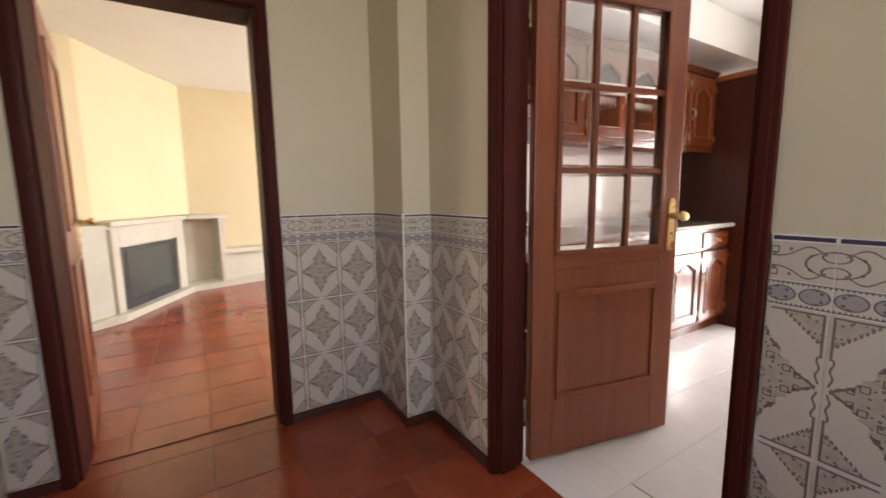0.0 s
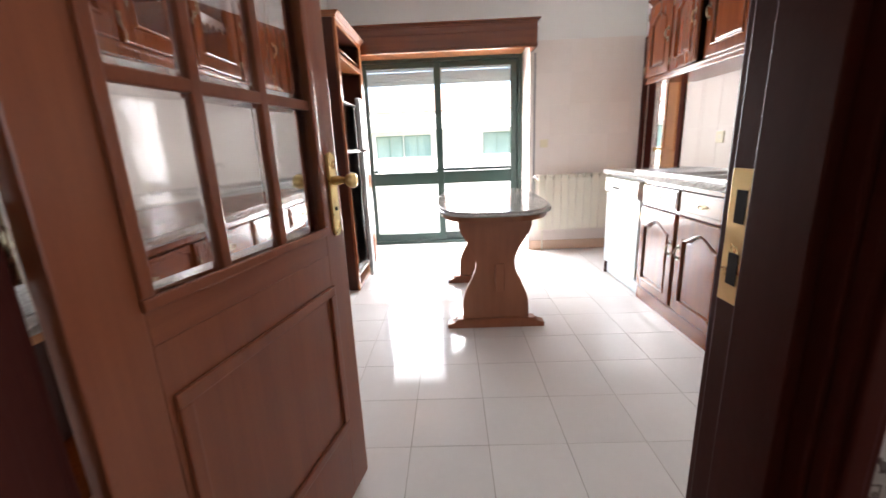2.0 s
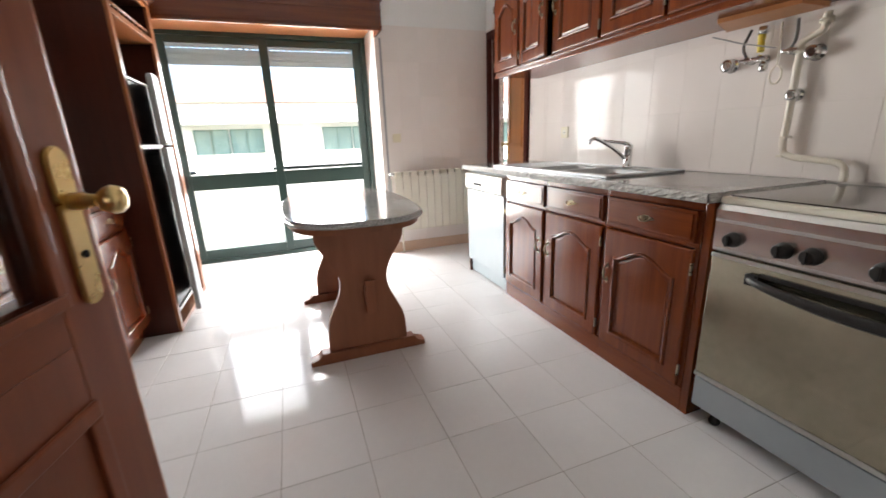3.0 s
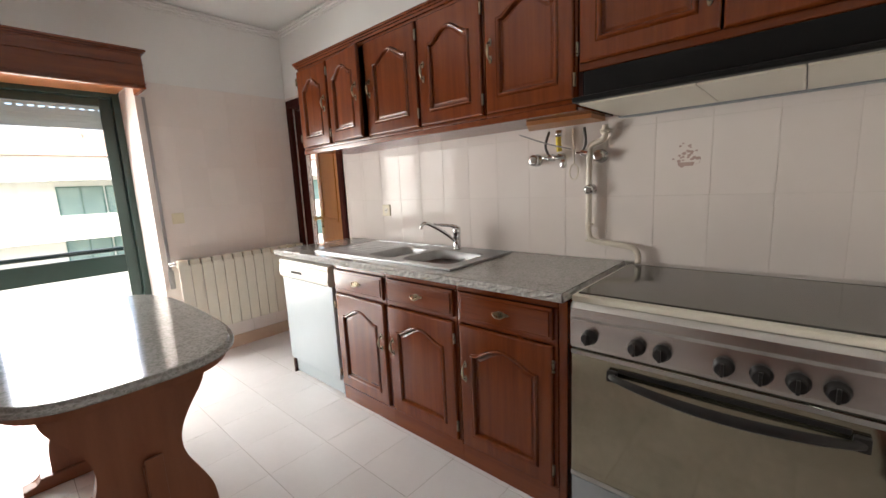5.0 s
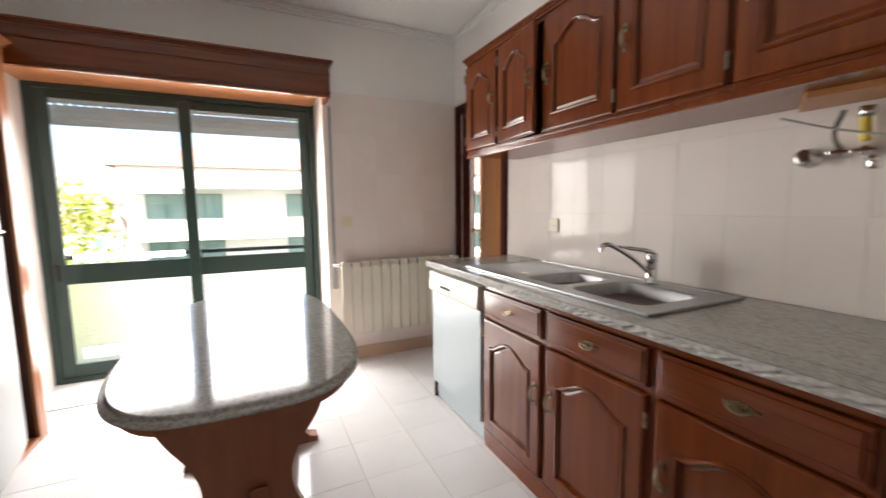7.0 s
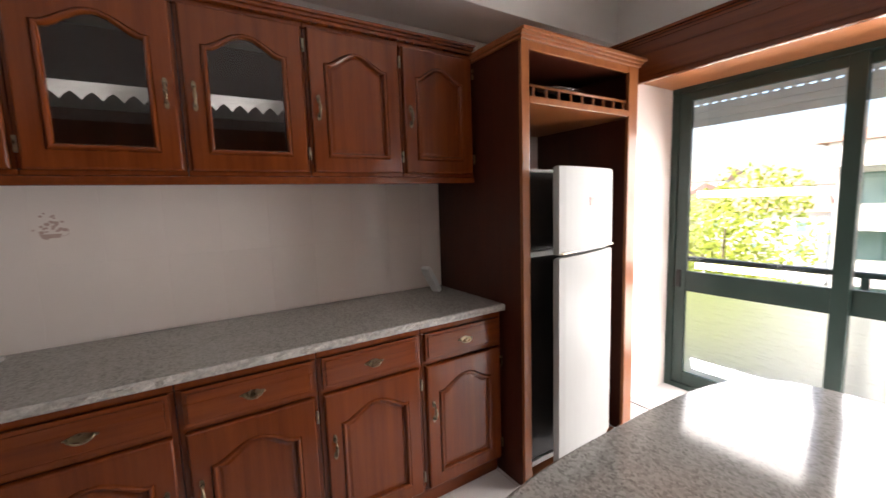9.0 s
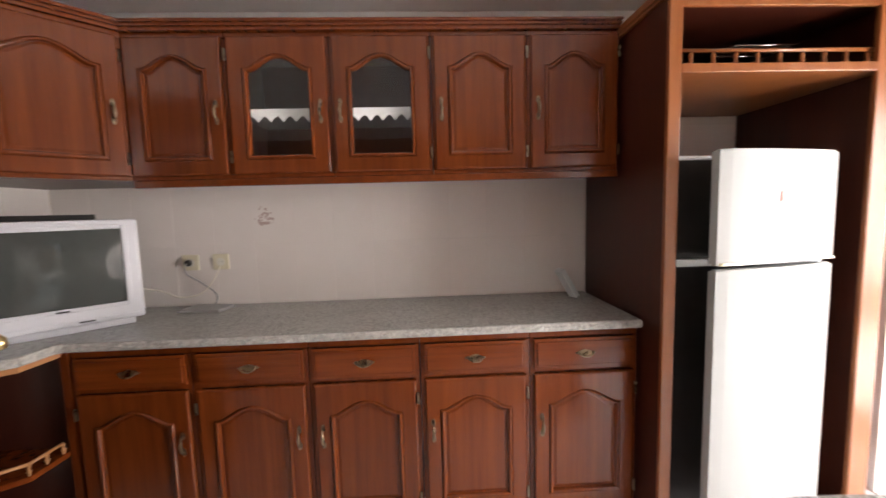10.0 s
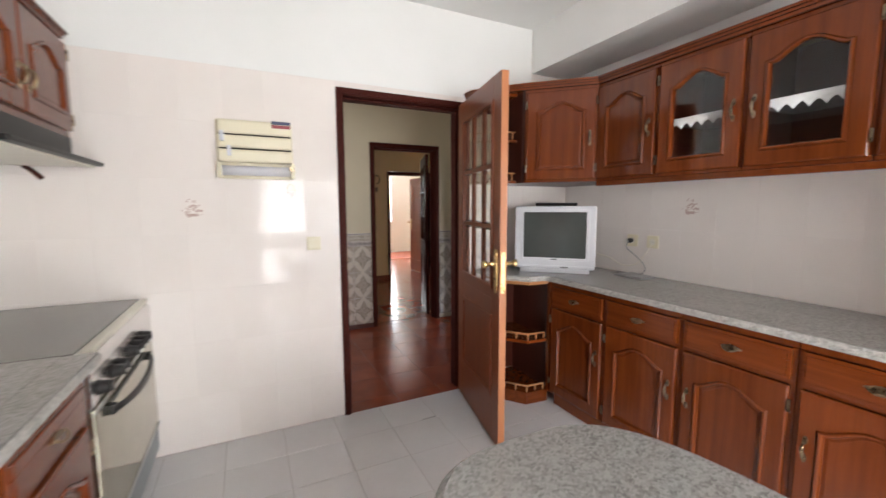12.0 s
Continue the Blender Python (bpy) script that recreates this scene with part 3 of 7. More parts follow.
setting("baseboard_corridor", boxes((-0.05, 3.2, -4.5995, -4.585, 0, 0.08)), M_BRUN, "dark corridor skirting")
setting("baseboard_window_wall", boxes((2.33, XE - 0.002, YN - 0.012, YN - 0.0005, 0.0, 0.1)), surface("skirting_tile", (0.60, 0.42, 0.30), (0.66, 0.48, 0.36), rough=0.25), "tan tile skirting under the radiator")


# ---- door frames ----
def door_frame(name, x0, x1, top, y0, y1, m, arch=0.045, label="dark stained wooden door frame"):
    """A lined opening from x0 to x1 in a wall between y0 and y1, with moulded architraves on both faces."""
    e = thing(name, label, "door frame", m, kind="structure")
    lin = 0.03
    part("lining", boxes((x0 - lin, x0, y0, y1, 0, top + lin, 0.003), (x1, x1 + lin, y0, y1, 0, top + lin, 0.003), (x0, x1, y0, y1, top, top + lin, 0.003)), M_FRAME, e)
    part("stop", boxes((x0, x0 + 0.012, y0 + 0.02, y1 - 0.045, 0, top, 0.002), (x1 - 0.012, x1, y0 + 0.02, y1 - 0.045, 0, top, 0.002), (x0 + 0.012, x1 - 0.012, y0 + 0.02, y1 - 0.045, top - 0.012, top, 0.002)), M_FRAME, e)
    for face, s in ((y0, -1), (y1, 1)):
        for a0, a1, d in ((0.004, arch, 0.014), (0.012, arch - 0.012, 0.02)):
            ya, yb = sorted((face + s * 0.0005, face + s * d))
            part("architrave", boxes((x0 - a1, x0 - a0, ya, yb, 0, top + a0, 0.003), (x1 + a0, x1 + a1, ya, yb, 0, top + a0, 0.003), (x0 - a1, x1 + a1, ya, yb, top + a0, top + a1, 0.003)), M_FRAME, e)
    return e


kd = door_frame("door_1", DX0, DX1, 2.02, -0.137, 0.0, Matrix(), 0.044, "dark varnished frame of the kitchen door")
part("strike_plate", boxes((DX1 - 0.0016, DX1 - 0.0003, -0.036, -0.004, 0.945, 1.085, 0.0005)), M_BRASS, kd, "brass strike plate")
for z in (0.965, 1.03):
    part("strike_hole", boxes((DX1 - 0.0022, DX1 - 0.0018, -0.029, -0.014, z, z + 0.034)), M_DARK, kd)
door_frame("door_2", LY0, LY1, 1.985, -0.112, 0.13, pose(0, 0, 0, 0, 0, 90), 0.05, "dark frame of the living room doorway")
door_frame("door_3", RX0, RX1, 1.99, YR - 0.13, YR + 0.0, Matrix(), 0.055, "dark frame of the corridor doorway")
door_frame("door_4", -0.86, -0.05, 1.94, -4.72, -4.6, Matrix(), 0.05, "dark frame of the far doorway")
door_frame("door_5", -ED1, -ED0, 2.0, XE, XE + 0.13, pose(0, 0, 0, 0, 0, -90), 0.075, "dark frame of the laundry door beside the sink cabinets")


# ---- doors ----
def panel_ring(bm, x0, x1, z0, z1, y, s, w=0.028, h=0.010):
    """A raised moulding round a rectangle on the face at y, standing out along s."""
    for a, b, c, d in ((x0, x1, z0, z0 + w), (x0, x1, z1 - w, z1), (x0, x0 + w, z0 + w, z1 - w), (x1 - w, x1, z0 + w, z1 - w)):
        ya, yb = sorted((y, y + s * h))
        box(bm, a, b, ya, yb, c, d, 0.004)


def lever_set(leaf, x, z, s, y):
    """A long brass plate with a grip on one face of a leaf."""
    ya, yb = sorted((y, y + s * 0.008))
    rim = [(x + 0.021 * math.cos(a), z + 0.079 + 0.021 * math.sin(a)) for a in [math.pi * k / 8 for k in range(9)]]
    rim += [(x + 0.021 * math.cos(a), z - 0.119 + 0.021 * math.sin(a)) for a in [math.pi + math.pi * k / 8 for k in range(9)]]
    bm = prism(bmesh.new(), rim, -yb, -ya, 0.0025)
    bmesh.ops.transform(bm, matrix=Matrix.Rotation(radians(90), 4, "X"), verts=bm.verts)
    pl = part("lock_plate", bm, M_BRASS, leaf, "brass lock plate with rounded ends")
    bm = lathe(bmesh.new(), [(0.013, 0), (0.013, 0.02), (0.010, 0.03), (0.009, 0.042), (0.018, 0.048), (0.022, 0.058), (0.020, 0.070), (0.009, 0.075)], (0, 0, 0), "y", 8)
    bmesh.ops.transform(bm, matrix=Matrix.Diagonal((1, s, 1, 1)), verts=bm.verts)
    part("knob", bm, M_BRASS, pl, "brass knob", at=(x, y + s * 0.006, z + 0.02))
    key = lathe(bmesh.new(), [(0.006, 0), (0.006, 0.003)], (0, 0, 0), "y", 10)
    bmesh.ops.transform(key, matrix=Matrix.Diagonal((1, s, 1, 1)), verts=key.verts)
    part("keyhole", key, M_DARK, pl, at=(x, y + s * 0.008, z - 0.06))


def glazed_door(name, label, w, h, m, glass_mat, panes=True, th=0.04, kind_mat=None):
    """A leaf hung at x = 0 that reaches to x = w: nine panes over a moulded panel."""
    mat = kind_mat or M_DOOR
    e = thing(name, label, "door", m)
    st = 0.115
    g0, g1 = 0.90, h - 0.13
    px0, px1 = st - 0.01, w - st + 0.01
    part("stile", boxes((0, px0, 0, th, 0.008, h, 0.003)), mat, e)
    part("stile", boxes((px1, w, 0, th, 0.008, h, 0.003)), mat, e)
    part("rail", boxes((px0, px1, 0, th, g1, h, 0.002)), M_DOORH if not kind_mat else mat, e)
    part("rail", boxes((px0, px1, 0, th, 0.83, g0, 0.002)), M_DOORH if not kind_mat else mat, e)
    part("lower_panel", boxes((px0, px1, 0, th, 0.008, 0.83, 0.002)), mat, e)
    bm = bmesh.new()
    for y, s in ((0.0, -1), (th, 1)):
        panel_ring(bm, px0 + 0.012, px1 + 0.004, 0.265, 0.738, y, s)
    part("panel_moulding", bm, mat, e)
    bm = bmesh.new()
    for y, s in ((0.0, -1), (th, 1)):
        panel_ring(bm, px0 - 0.006, px1 + 0.008, g0 - 0.012, g1 + 0.012, y, s, 0.022, 0.010)
    gw, gh = (px1 - px0) / 3, (g1 - g0) / 3
    for i in (1, 2):
        box(bm, px0 + i * gw - 0.012, px0 + i * gw + 0.012, 0.004, th - 0.004, g0, g1, 0.004)
        box(bm, px0, px1, 0.0045, th - 0.0045, g0 + i * gh - 0.012, g0 + i * gh + 0.012, 0.004)
    part("glazing_bars", bm, mat, e)
    first = None
    for i in range(3):
        for j in range(3):
            at = Matrix.Translation((px0 + (i + 0.5) * gw, th / 2, g0 + (j + 0.5) * gh))
            if first is None:
                a, b = gw / 2 - 0.002, gh / 2 - 0.002
                bm = boxes((-a, a, -0.002, 0.002, -b, b))
                # bevelled border of each pane
                for s in (-1, 1):
                    c, d = a - 0.022, b - 0.022
                    o = [bm.verts.new(v) for v in ((-c, s * 0.0045, -d), (c, s * 0.0045, -d), (c, s * 0.0045, d), (-c, s * 0.0045, d))]
                    r = [bm.verts.new(v) for v in ((-a, s * 0.0022, -b), (a, s * 0.0022, -b), (a, s * 0.0022, b), (-a, s * 0.0022, b))]
                    bm.faces.new(o)
                    for k in range(4):
                        bm.faces.new((r[k], r[(k + 1) % 4], o[(k + 1) % 4], o[k]))
                first = part("pane", bm, glass_mat, e, "bevelled glass pane", at=at)
                first.visible_shadow = False
            else:
                like(first, e, at).visible_shadow = False
    return e


LEAF_W, LEAF_H = 0.760, 2.025
leaf = glazed_door("glazed_door", "reddish-brown wooden door with nine bevelled panes, standing open into the kitchen", LEAF_W, LEAF_H, pose(1.003, 0.026, 0.006, 0, 0, 78.2), M_PANE)
# the face that looks to the hall when shut lies at y = 0 of the leaf
part("edge_strip", boxes((LEAF_W, LEAF_W + 0.002, 0.001, 0.039, 0.01, LEAF_H - 0.002)), M_EDGE, leaf, "bare orange lock edge")
lever_set(leaf, LEAF_W - 0.045, 1.014, -1, 0.0)
lever_set(leaf, LEAF_W - 0.045, 1.014, 1, 0.04)
part("lock_case", boxes((LEAF_W + 0.002, LEAF_W + 0.0035, 0.009, 0.031, 0.88, 1.10, 0.0005)), M_BRASS, leaf, "brass lock forend")
for z in (0.22, 1.02, 1.82):
    part("hinge", lathe(bmesh.new(), [(0.007, -0.05), (0.007, 0.05)], (-0.006, 0.045, z), "z", 8), M_BRASSD, leaf)

cd = glazed_door("corridor_door", "dark wooden glazed door standing open in the corridor doorway", 0.72, 1.97, pose(RX0 + 0.005, YR - 0.16, 0.006, 0, 0, -108), M_GLASS, kind_mat=M_FRAME)
part("hinge", lathe(bmesh.new(), [(0.007, -0.05), (0.007, 0.05)], (-0.006, 0.0, 1.0), "z", 8), M_BRASSD, cd)


def panel_door(name, label, w, h, m, mat, th=0.038):
    e = thing(name, label, "door", m)
    part("slab", boxes((0, w, 0, th, 0.008, h, 0.003)), mat, e)
    bm = bmesh.new()
    for y, s in ((0.0, -1), (th, 1)):
        panel_ring(bm, 0.10, w - 0.10, 0.22, 0.85, y, s)
        panel_ring(bm, 0.10, w - 0.10, 1.0, h - 0.14, y, s)
    part("panel_moulding", bm, mat, e)
    for s, y in ((-1, 0.0), (1, th)):
        lever_set(e, w - 0.055, 1.0, s, y)
    return e


panel_door("laundry_door", "orange-brown wooden door standing ajar beside the sink", 0.60, 1.985, pose(XE + 0.06, ED0 + 0.012, 0.006, 0, 0, 76), M_ORANGE)
panel_door("living_room_door", "brown wooden door standing open into the living room", 0.78, 1.97, pose(-0.135, LY0 + 0.012, 0.006, 0, 0, 188), M_DOOR)
panel_door("far_room_door", "reddish-brown panelled door standing open in the far room", 0.74, 1.92, pose(-0.85, -4.74, 0.006, 0, 0, -88), M_DOOR)


# ---- balcony window ----
win = thing("window_1", "dark green aluminium balcony window with two leaves and patterned lower panes", "window", kind="structure")
WY = 4.35
def bars(*rows):
    return boxes(*[(*r, 0.004) for r in rows])
part("window_frame", bars((WX0, WX0 + 0.05, WY - 0.03, WY + 0.06, 0, WZ1), (WX1 - 0.05, WX1, WY - 0.03, WY + 0.06, 0, WZ1), (WX0 + 0.05, WX1 - 0.05, WY - 0.03, WY + 0.06, WZ1 - 0.05, WZ1), (WX0 + 0.05, WX1 - 0.05, WY - 0.03, WY + 0.06, 0, 0.04)), M_GREEN, win)
WM = 1.375
for a, b, off in ((WX0 + 0.05, WM + 0.04, 0.0), (WM - 0.035, WX1 - 0.05, 0.034)):
    y0, y1 = WY - 0.022 + off, WY + 0.010 + off
    part("sash", bars((a, a + 0.075, y0, y1, 0.042, WZ1 - 0.052), (b - 0.075, b, y0, y1, 0.042, WZ1 - 0.052), (a + 0.075, b - 0.075, y0, y1, 0.042, 0.13), (a + 0.075, b - 0.075, y0, y1, 0.715, 0.855), (a + 0.075, b - 0.075, y0, y1, WZ1 - 0.11, WZ1 - 0.052)), M_GREEN, win)
    ym = (y0 + y1) / 2
    p = part("pane", boxes((a + 0.07, b - 0.07, ym - 0.002, ym + 0.002, 0.85, WZ1 - 0.105)), M_GLASS, win, "clear upper pane")
    p.visible_shadow = False
    p = part("pane", boxes((a + 0.07, b - 0.07, ym - 0.002, ym + 0.002, 0.125, 0.72)), M_FROST, win, "patterned translucent lower pane")
    p.visible_shadow = False
part("catch", boxes((WX0 + 0.065, WX0 + 0.095, WY - 0.034, WY - 0.0225, 0.74, 0.86, 0.004)), M_BLACK, win)
part("window_sill", boxes((WX0, WX1, YN + T, WY - 0.031, -0.0055, 0.004)), M_FLOOR, win)

sh = thing("roller_shutter", "pale roller shutter let down a little outside the window", "shutter")
for i in range(5):
    z = WZ1 - 0.045 - 0.046 * i
    part("slat", boxes((WX0 + 0.05, WX1 - 0.05, WY + 0.075, WY + 0.087, z - (0.035 if i < 2 else 0.0455), z, 0.004)), M_SHUTTER, sh)
    if i < 2:
        bm = bmesh.new()
        for k in range(32):
            x = WX0 + 0.07 + k * 0.0542
            box(bm, x, x + 0.022, WY + 0.079, WY + 0.083, z - 0.0465, z - 0.0345)
        tagged(part("slat_link", bm, M_SHUTTER, sh), kind="stuff")

val = thing("pelmet", "long moulded wooden pelmet box above the window", "pelmet")
VX0, VX1, VY = 0.42, 2.335, 3.63
part("front_board", boxes((VX0, VX1, VY, VY + 0.022, 1.995, 2.20, 0.003)), M_CABH, val)
part("end_board", boxes((VX1 - 0.022, VX1, VY + 0.0225, YN - 0.001, 1.995, 2.20, 0.003)), M_CABY, val)
part("end_board", boxes((VX0, VX0 + 0.022, VY + 0.0225, YN - 0.001, 1.995, 2.20, 0.003)), M_CABY, val)
part("top_board", boxes((VX0, VX1, VY, YN - 0.001, 2.2005, 2.215)), M_CABH, val)
part("cornice", boxes((VX0 - 0.012, VX1 + 0.012, VY - 0.012, YN - 0.001, 2.2155, 2.225, 0.003), (VX0 - 0.024, VX1 + 0.024, VY - 0.024, YN - 0.001, 2.2255, 2.24, 0.004)), M_CABH, val)
part("moulding", boxes((VX0 - 0.004, VX1 + 0.004, VY - 0.006, VY - 0.0003, 2.02, 2.03, 0.002), (VX0 - 0.004, VX1 + 0.004, VY - 0.006, VY - 0.0003, 2.14, 2.15, 0.002), (VX0, VX1, VY - 0.009, VY - 0.0003, 1.995, 2.008, 0.003)), M_CABH, val)
part("soffit_board", boxes((VX0 + 0.03, VX1 - 0.03, YN - 0.10, WY - 0.032, 2.083, 2.0985)), M_EDGE, val, "orange timber lining over the window")
part("tape_guide", boxes((2.20, 2.30, YN + 0.03, YN + 0.09, 2.068, 2.0825, 0.004)), M_CREAM, val, "yellowed plastic tape guide")

strap = thing("shutter_strap", "grey webbing strap of the roller shutter hanging beside the window", "strap")
part("tape", boxes((2.352, 2.372, YN - 0.012, YN - 0.0095, 0.72, 1.99)), M_STRAP, strap)
part("winder_box", boxes((2.345, 2.380, YN - 0.022, YN - 0.0005, 0.60, 0.74, 0.005)), M_STRAP, strap)


# ---- cabinet parts: x along the width, front towards -y, z up ----
def arch_line(x0, x1, z0, zs, rise, n=14):
    """The outline of a panel with a curved cathedral top, from the lower left corner round."""
    pts = [(x0, z0), (x1, z0), (x1, zs)]
    w = x1 - x0
    for i in range(1, n):
        t = i / n
        e = min(t, 1 - t) * 2
        f = 0.0 if e < 0.10 else (e - 0.10) / 0.90
        pts.append((x1 - w * t, zs + rise * math.sin(f * math.pi / 2) ** 1.4))
    return pts + [(x0, zs)]


def cab_door(w, h, arched=True, glazed=False, th=0.020, st=0.058):
    """A framed door in the plane y = 0, its panel raised behind a moulded edge; a glazed one has an opening."""
    bm = bmesh.new()
    rise = 0.055 if arched else 0.0
    zs = h - st - 0.012 - rise
    rings = []
    for inset, y in ((0.0, 0.0), (0.0015, 0.003), (0.0035, -0.001), (0.007, -0.0055), (0.012, -0.0065), (0.016, -0.0045), (0.019, 0.001), (0.0205, 0.009), (0.024, 0.0095), (0.034, 0.0065)):
        rings.append([bm.verts.new((x, y, z)) for x, z in arch_line(st + inset, w - st - inset, st + inset, zs - inset * 0.7, rise)])
        if glazed and len(rings) == 8:
            break
    k = len(rings[0])
    for a, b in zip(rings, rings[1:]):
        for i in range(k):
            bm.faces.new((a[i], a[(i + 1) % k], b[(i + 1) % k], b[i]))
    if glazed:
        back = [bm.verts.new((v.co.x, th, v.co.z)) for v in rings[-1]]
        for i in range(k):
            bm.faces.new((rings[-1][i], rings[-1][(i + 1) % k], back[(i + 1) % k], back[i]))
    else:
        bm.faces.new(rings[-1])
    # flat frame face from the opening's edge out to the slab's edge
    e = 0.009
    out = []
    for i, v in enumerate(rings[0]):
        x, z = v.co.x, v.co.z
        if i == 0:
            p = (e, e)
        elif i == 1:
            p = (w - e, e)
        elif i == 2:
            p = (w - e, h - e)
        elif i == k - 1:
            p = (e, h - e)
        else:
            p = (x, h - e)
        out.append(bm.verts.new((p[0], 0.0, p[1])))
    for i in range(k):
        bm.faces.new((rings[0][i], out[i], out[(i + 1) % k], rings[0][(i + 1) % k]))
    # rounded outer edge and back
    side = []
    for grow, y in ((0.38, 0.0007), (0.72, 0.003), (0.93, 0.006), (1.0, 0.010), (1.0, th)):
        row = []
        for v in out:
            x, z = v.co.x, v.co.z
            x += e * grow * (-1 if x < e * 1.01 else 1 if x > w - e * 1.01 else 0)
            z += e * grow * (-1 if z < e * 1.01 else 1 if z > h - e * 1.01 else 0)
            row.append(bm.verts.new((x, y, z)))
        side.append(row)
    for a, b in zip([out] + side, side):
        for i in range(k):
            bm.faces.new((a[i], b[i], b[(i + 1) % k], a[(i + 1) % k]))
    if glazed:
        for i in range(k):
            bm.faces.new((side[-1][i], back[i], back[(i + 1) % k], side[-1][(i + 1) % k]))
    else:
        bm.faces.new(side[-1])
    return bm


def pull_upright(door, x, z):
    """A cast upright pull: two leaf-shaped plates and a turned grip."""
    bm = bmesh.new()
    for s in (-1, 1):
        prism(bm, [(0.007 * math.cos(a) * 1.1, 0.016 * math.sin(a)) for a in [math.pi * 2 * i / 10 for i in range(10)]], 0, 0.003)
        new_v = bm.verts[-20:]
        bmesh.ops.transform(bm, matrix=Matrix.Translation((0, 0, s * 0.034)) @ Matrix.Rotation(radians(90), 4, "X"), verts=new_v)
    tube(bm, [(0, -0.003, -0.034), (0, -0.016, -0.028), (0, -0.020, -0.012), (0, -0.021, 0), (0, -0.020, 0.012), (0, -0.016, 0.028), (0, -0.003, 0.034)], [0.004, 0.004, 0.0055, 0.007, 0.0055, 0.004, 0.004], 8)
    return part("handle", bm, M_BRASSD, door, "aged brass pull", at=(x, 0, z))


def pull_level(front, x, z):
    """A drawer pull: a pierced oval plate with a drop bail."""
    bm = bmesh.new()
    n = 16
    pts = []
    for i in range(n):
        a = 2 * math.pi * i / n
        r = 1.0 + 0.16 * math.cos(4 * a)
        pts.append((0.036 * r * math.cos(a), 0.012 * r * math.sin(a)))
    prism(bm, pts, 0, 0.0025)
    bmesh.ops.transform(bm, matrix=Matrix.Rotation(radians(90), 4, "X"), verts=bm.verts)
    tube(bm, curve_pts([(-0.03, -0.004, 0.004), (-0.027, -0.013, -0.002), (-0.012, -0.018, -0.010), (0, -0.019, -0.011), (0.012, -0.018, -0.010), (0.027, -0.013, -0.002), (0.03, -0.004, 0.004)], 3), 0.0032, 6)
    return part("handle", bm, M_BRASSD, front, "aged brass drawer pull", at=(x, 0, z))


def hinge(door, x, z):
    return part("hinge", boxes((x - 0.004, x + 0.004, -0.004, 0.006, z - 0.024, z + 0.024, 0.002)), M_BRASSD, door)


def drawer(unit, x0, x1, z0, z1, y=-0.02, label=""):
    w, h = x1 - x0, z1 - z0
    bm = boxes((0, w, 0.004, 0.022, 0, h, 0.003), (0.012, w - 0.012, 0, 0.0045, 0.012, h - 0.012, 0.004))
    box(bm, 0.002, w - 0.002, -0.001, 0.003, h * 0.62, h * 0.62 + 0.0015)
    d = part("drawer_front", bm, M_CABH, unit, label, at=(x0, y, z0))
    pull_level(d, w / 2, h / 2)
    return d


def hung_door(unit, x0, x1, z0, z1, handle="left", y=-0.02, glazed=False, hz=None, ajar=0.0, label=""):
    w, h = x1 - x0, z1 - z0
    if ajar:
        m = pose(x0, y, z0, 0, 0, -ajar) if handle == "right" else pose(x1, y, z0, 0, 0, ajar) @ Matrix.Translation((-w, 0, 0))
    else:
        m = Matrix.Translation((x0, y, z0))
    d = part("door", cab_door(w, h, True, glazed), M_CAB, unit, label, at=m)
    s = 0.030
    pull_upright(d, s if handle == "left" else w - s, hz if hz is not None else h * 0.5)
    hx = w + 0.005 if handle == "left" else -0.005
    hinge(d, hx, h * 0.13)
    hinge(d, hx, h * 0.87)
    if glazed:
        p = part("pane", boxes((0.045, w - 0.045, 0.011, 0.014, 0.045, h - 0.045)), M_GLASS, d, "clear cabinet pane")
        p.visible_shadow = False
    return d


def base_unit(label, w, m, handle="left", depth=0.55, group="", drawer_label="", door_label="", flush=False):
    e = thing("base_cabinet", label, "cabinet", m, group)
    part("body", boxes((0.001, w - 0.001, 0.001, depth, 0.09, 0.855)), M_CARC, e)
    part("face_frame", boxes((0.0, w, -0.018, 0.0005, 0.825, 0.858, 0.005), (0, w, -0.018, 0.0005, 0.682, 0.70, 0.005), (0, w, -0.018, 0.0005, 0.088, 0.105, 0.005), (0.0, 0.024, -0.0178, 0.0004, 0.106, 0.824, 0.005), (w - 0.024, w, -0.0178, 0.0004, 0.106, 0.824, 0.005)), M_CAB, e)
    part("plinth", boxes((0, w, -0.016 if flush else 0.022, 0.04, 0.0, 0.0875)), M_CABH, e)
    drawer(e, 0.016, w - 0.016, 0.702, 0.823, -0.036, drawer_label)
    hung_door(e, 0.016, w - 0.016, 0.108, 0.680, handle, -0.036, hz=0.36, label=door_label)
    return e


# ---- cabinets along the left wall: x of the unit runs with y of the room ----
XF = 0.53
G1 = "base cabinets along the tiled wall"
YB = [0.485, 0.932, 1.378, 1.815, 2.256, 2.702]
for i, hd in enumerate(("right", "right", "left", "left", "left")):
    base_unit("reddish-brown wooden base cabinet with an arched door" + (" beside the fridge housing" if i == 4 else " beside the corner shelves" if i == 0 else ""), YB[i + 1] - YB[i] - 0.001, pose(XF, YB[i], 0, 0, 0, 90), hd, 0.52, G1)

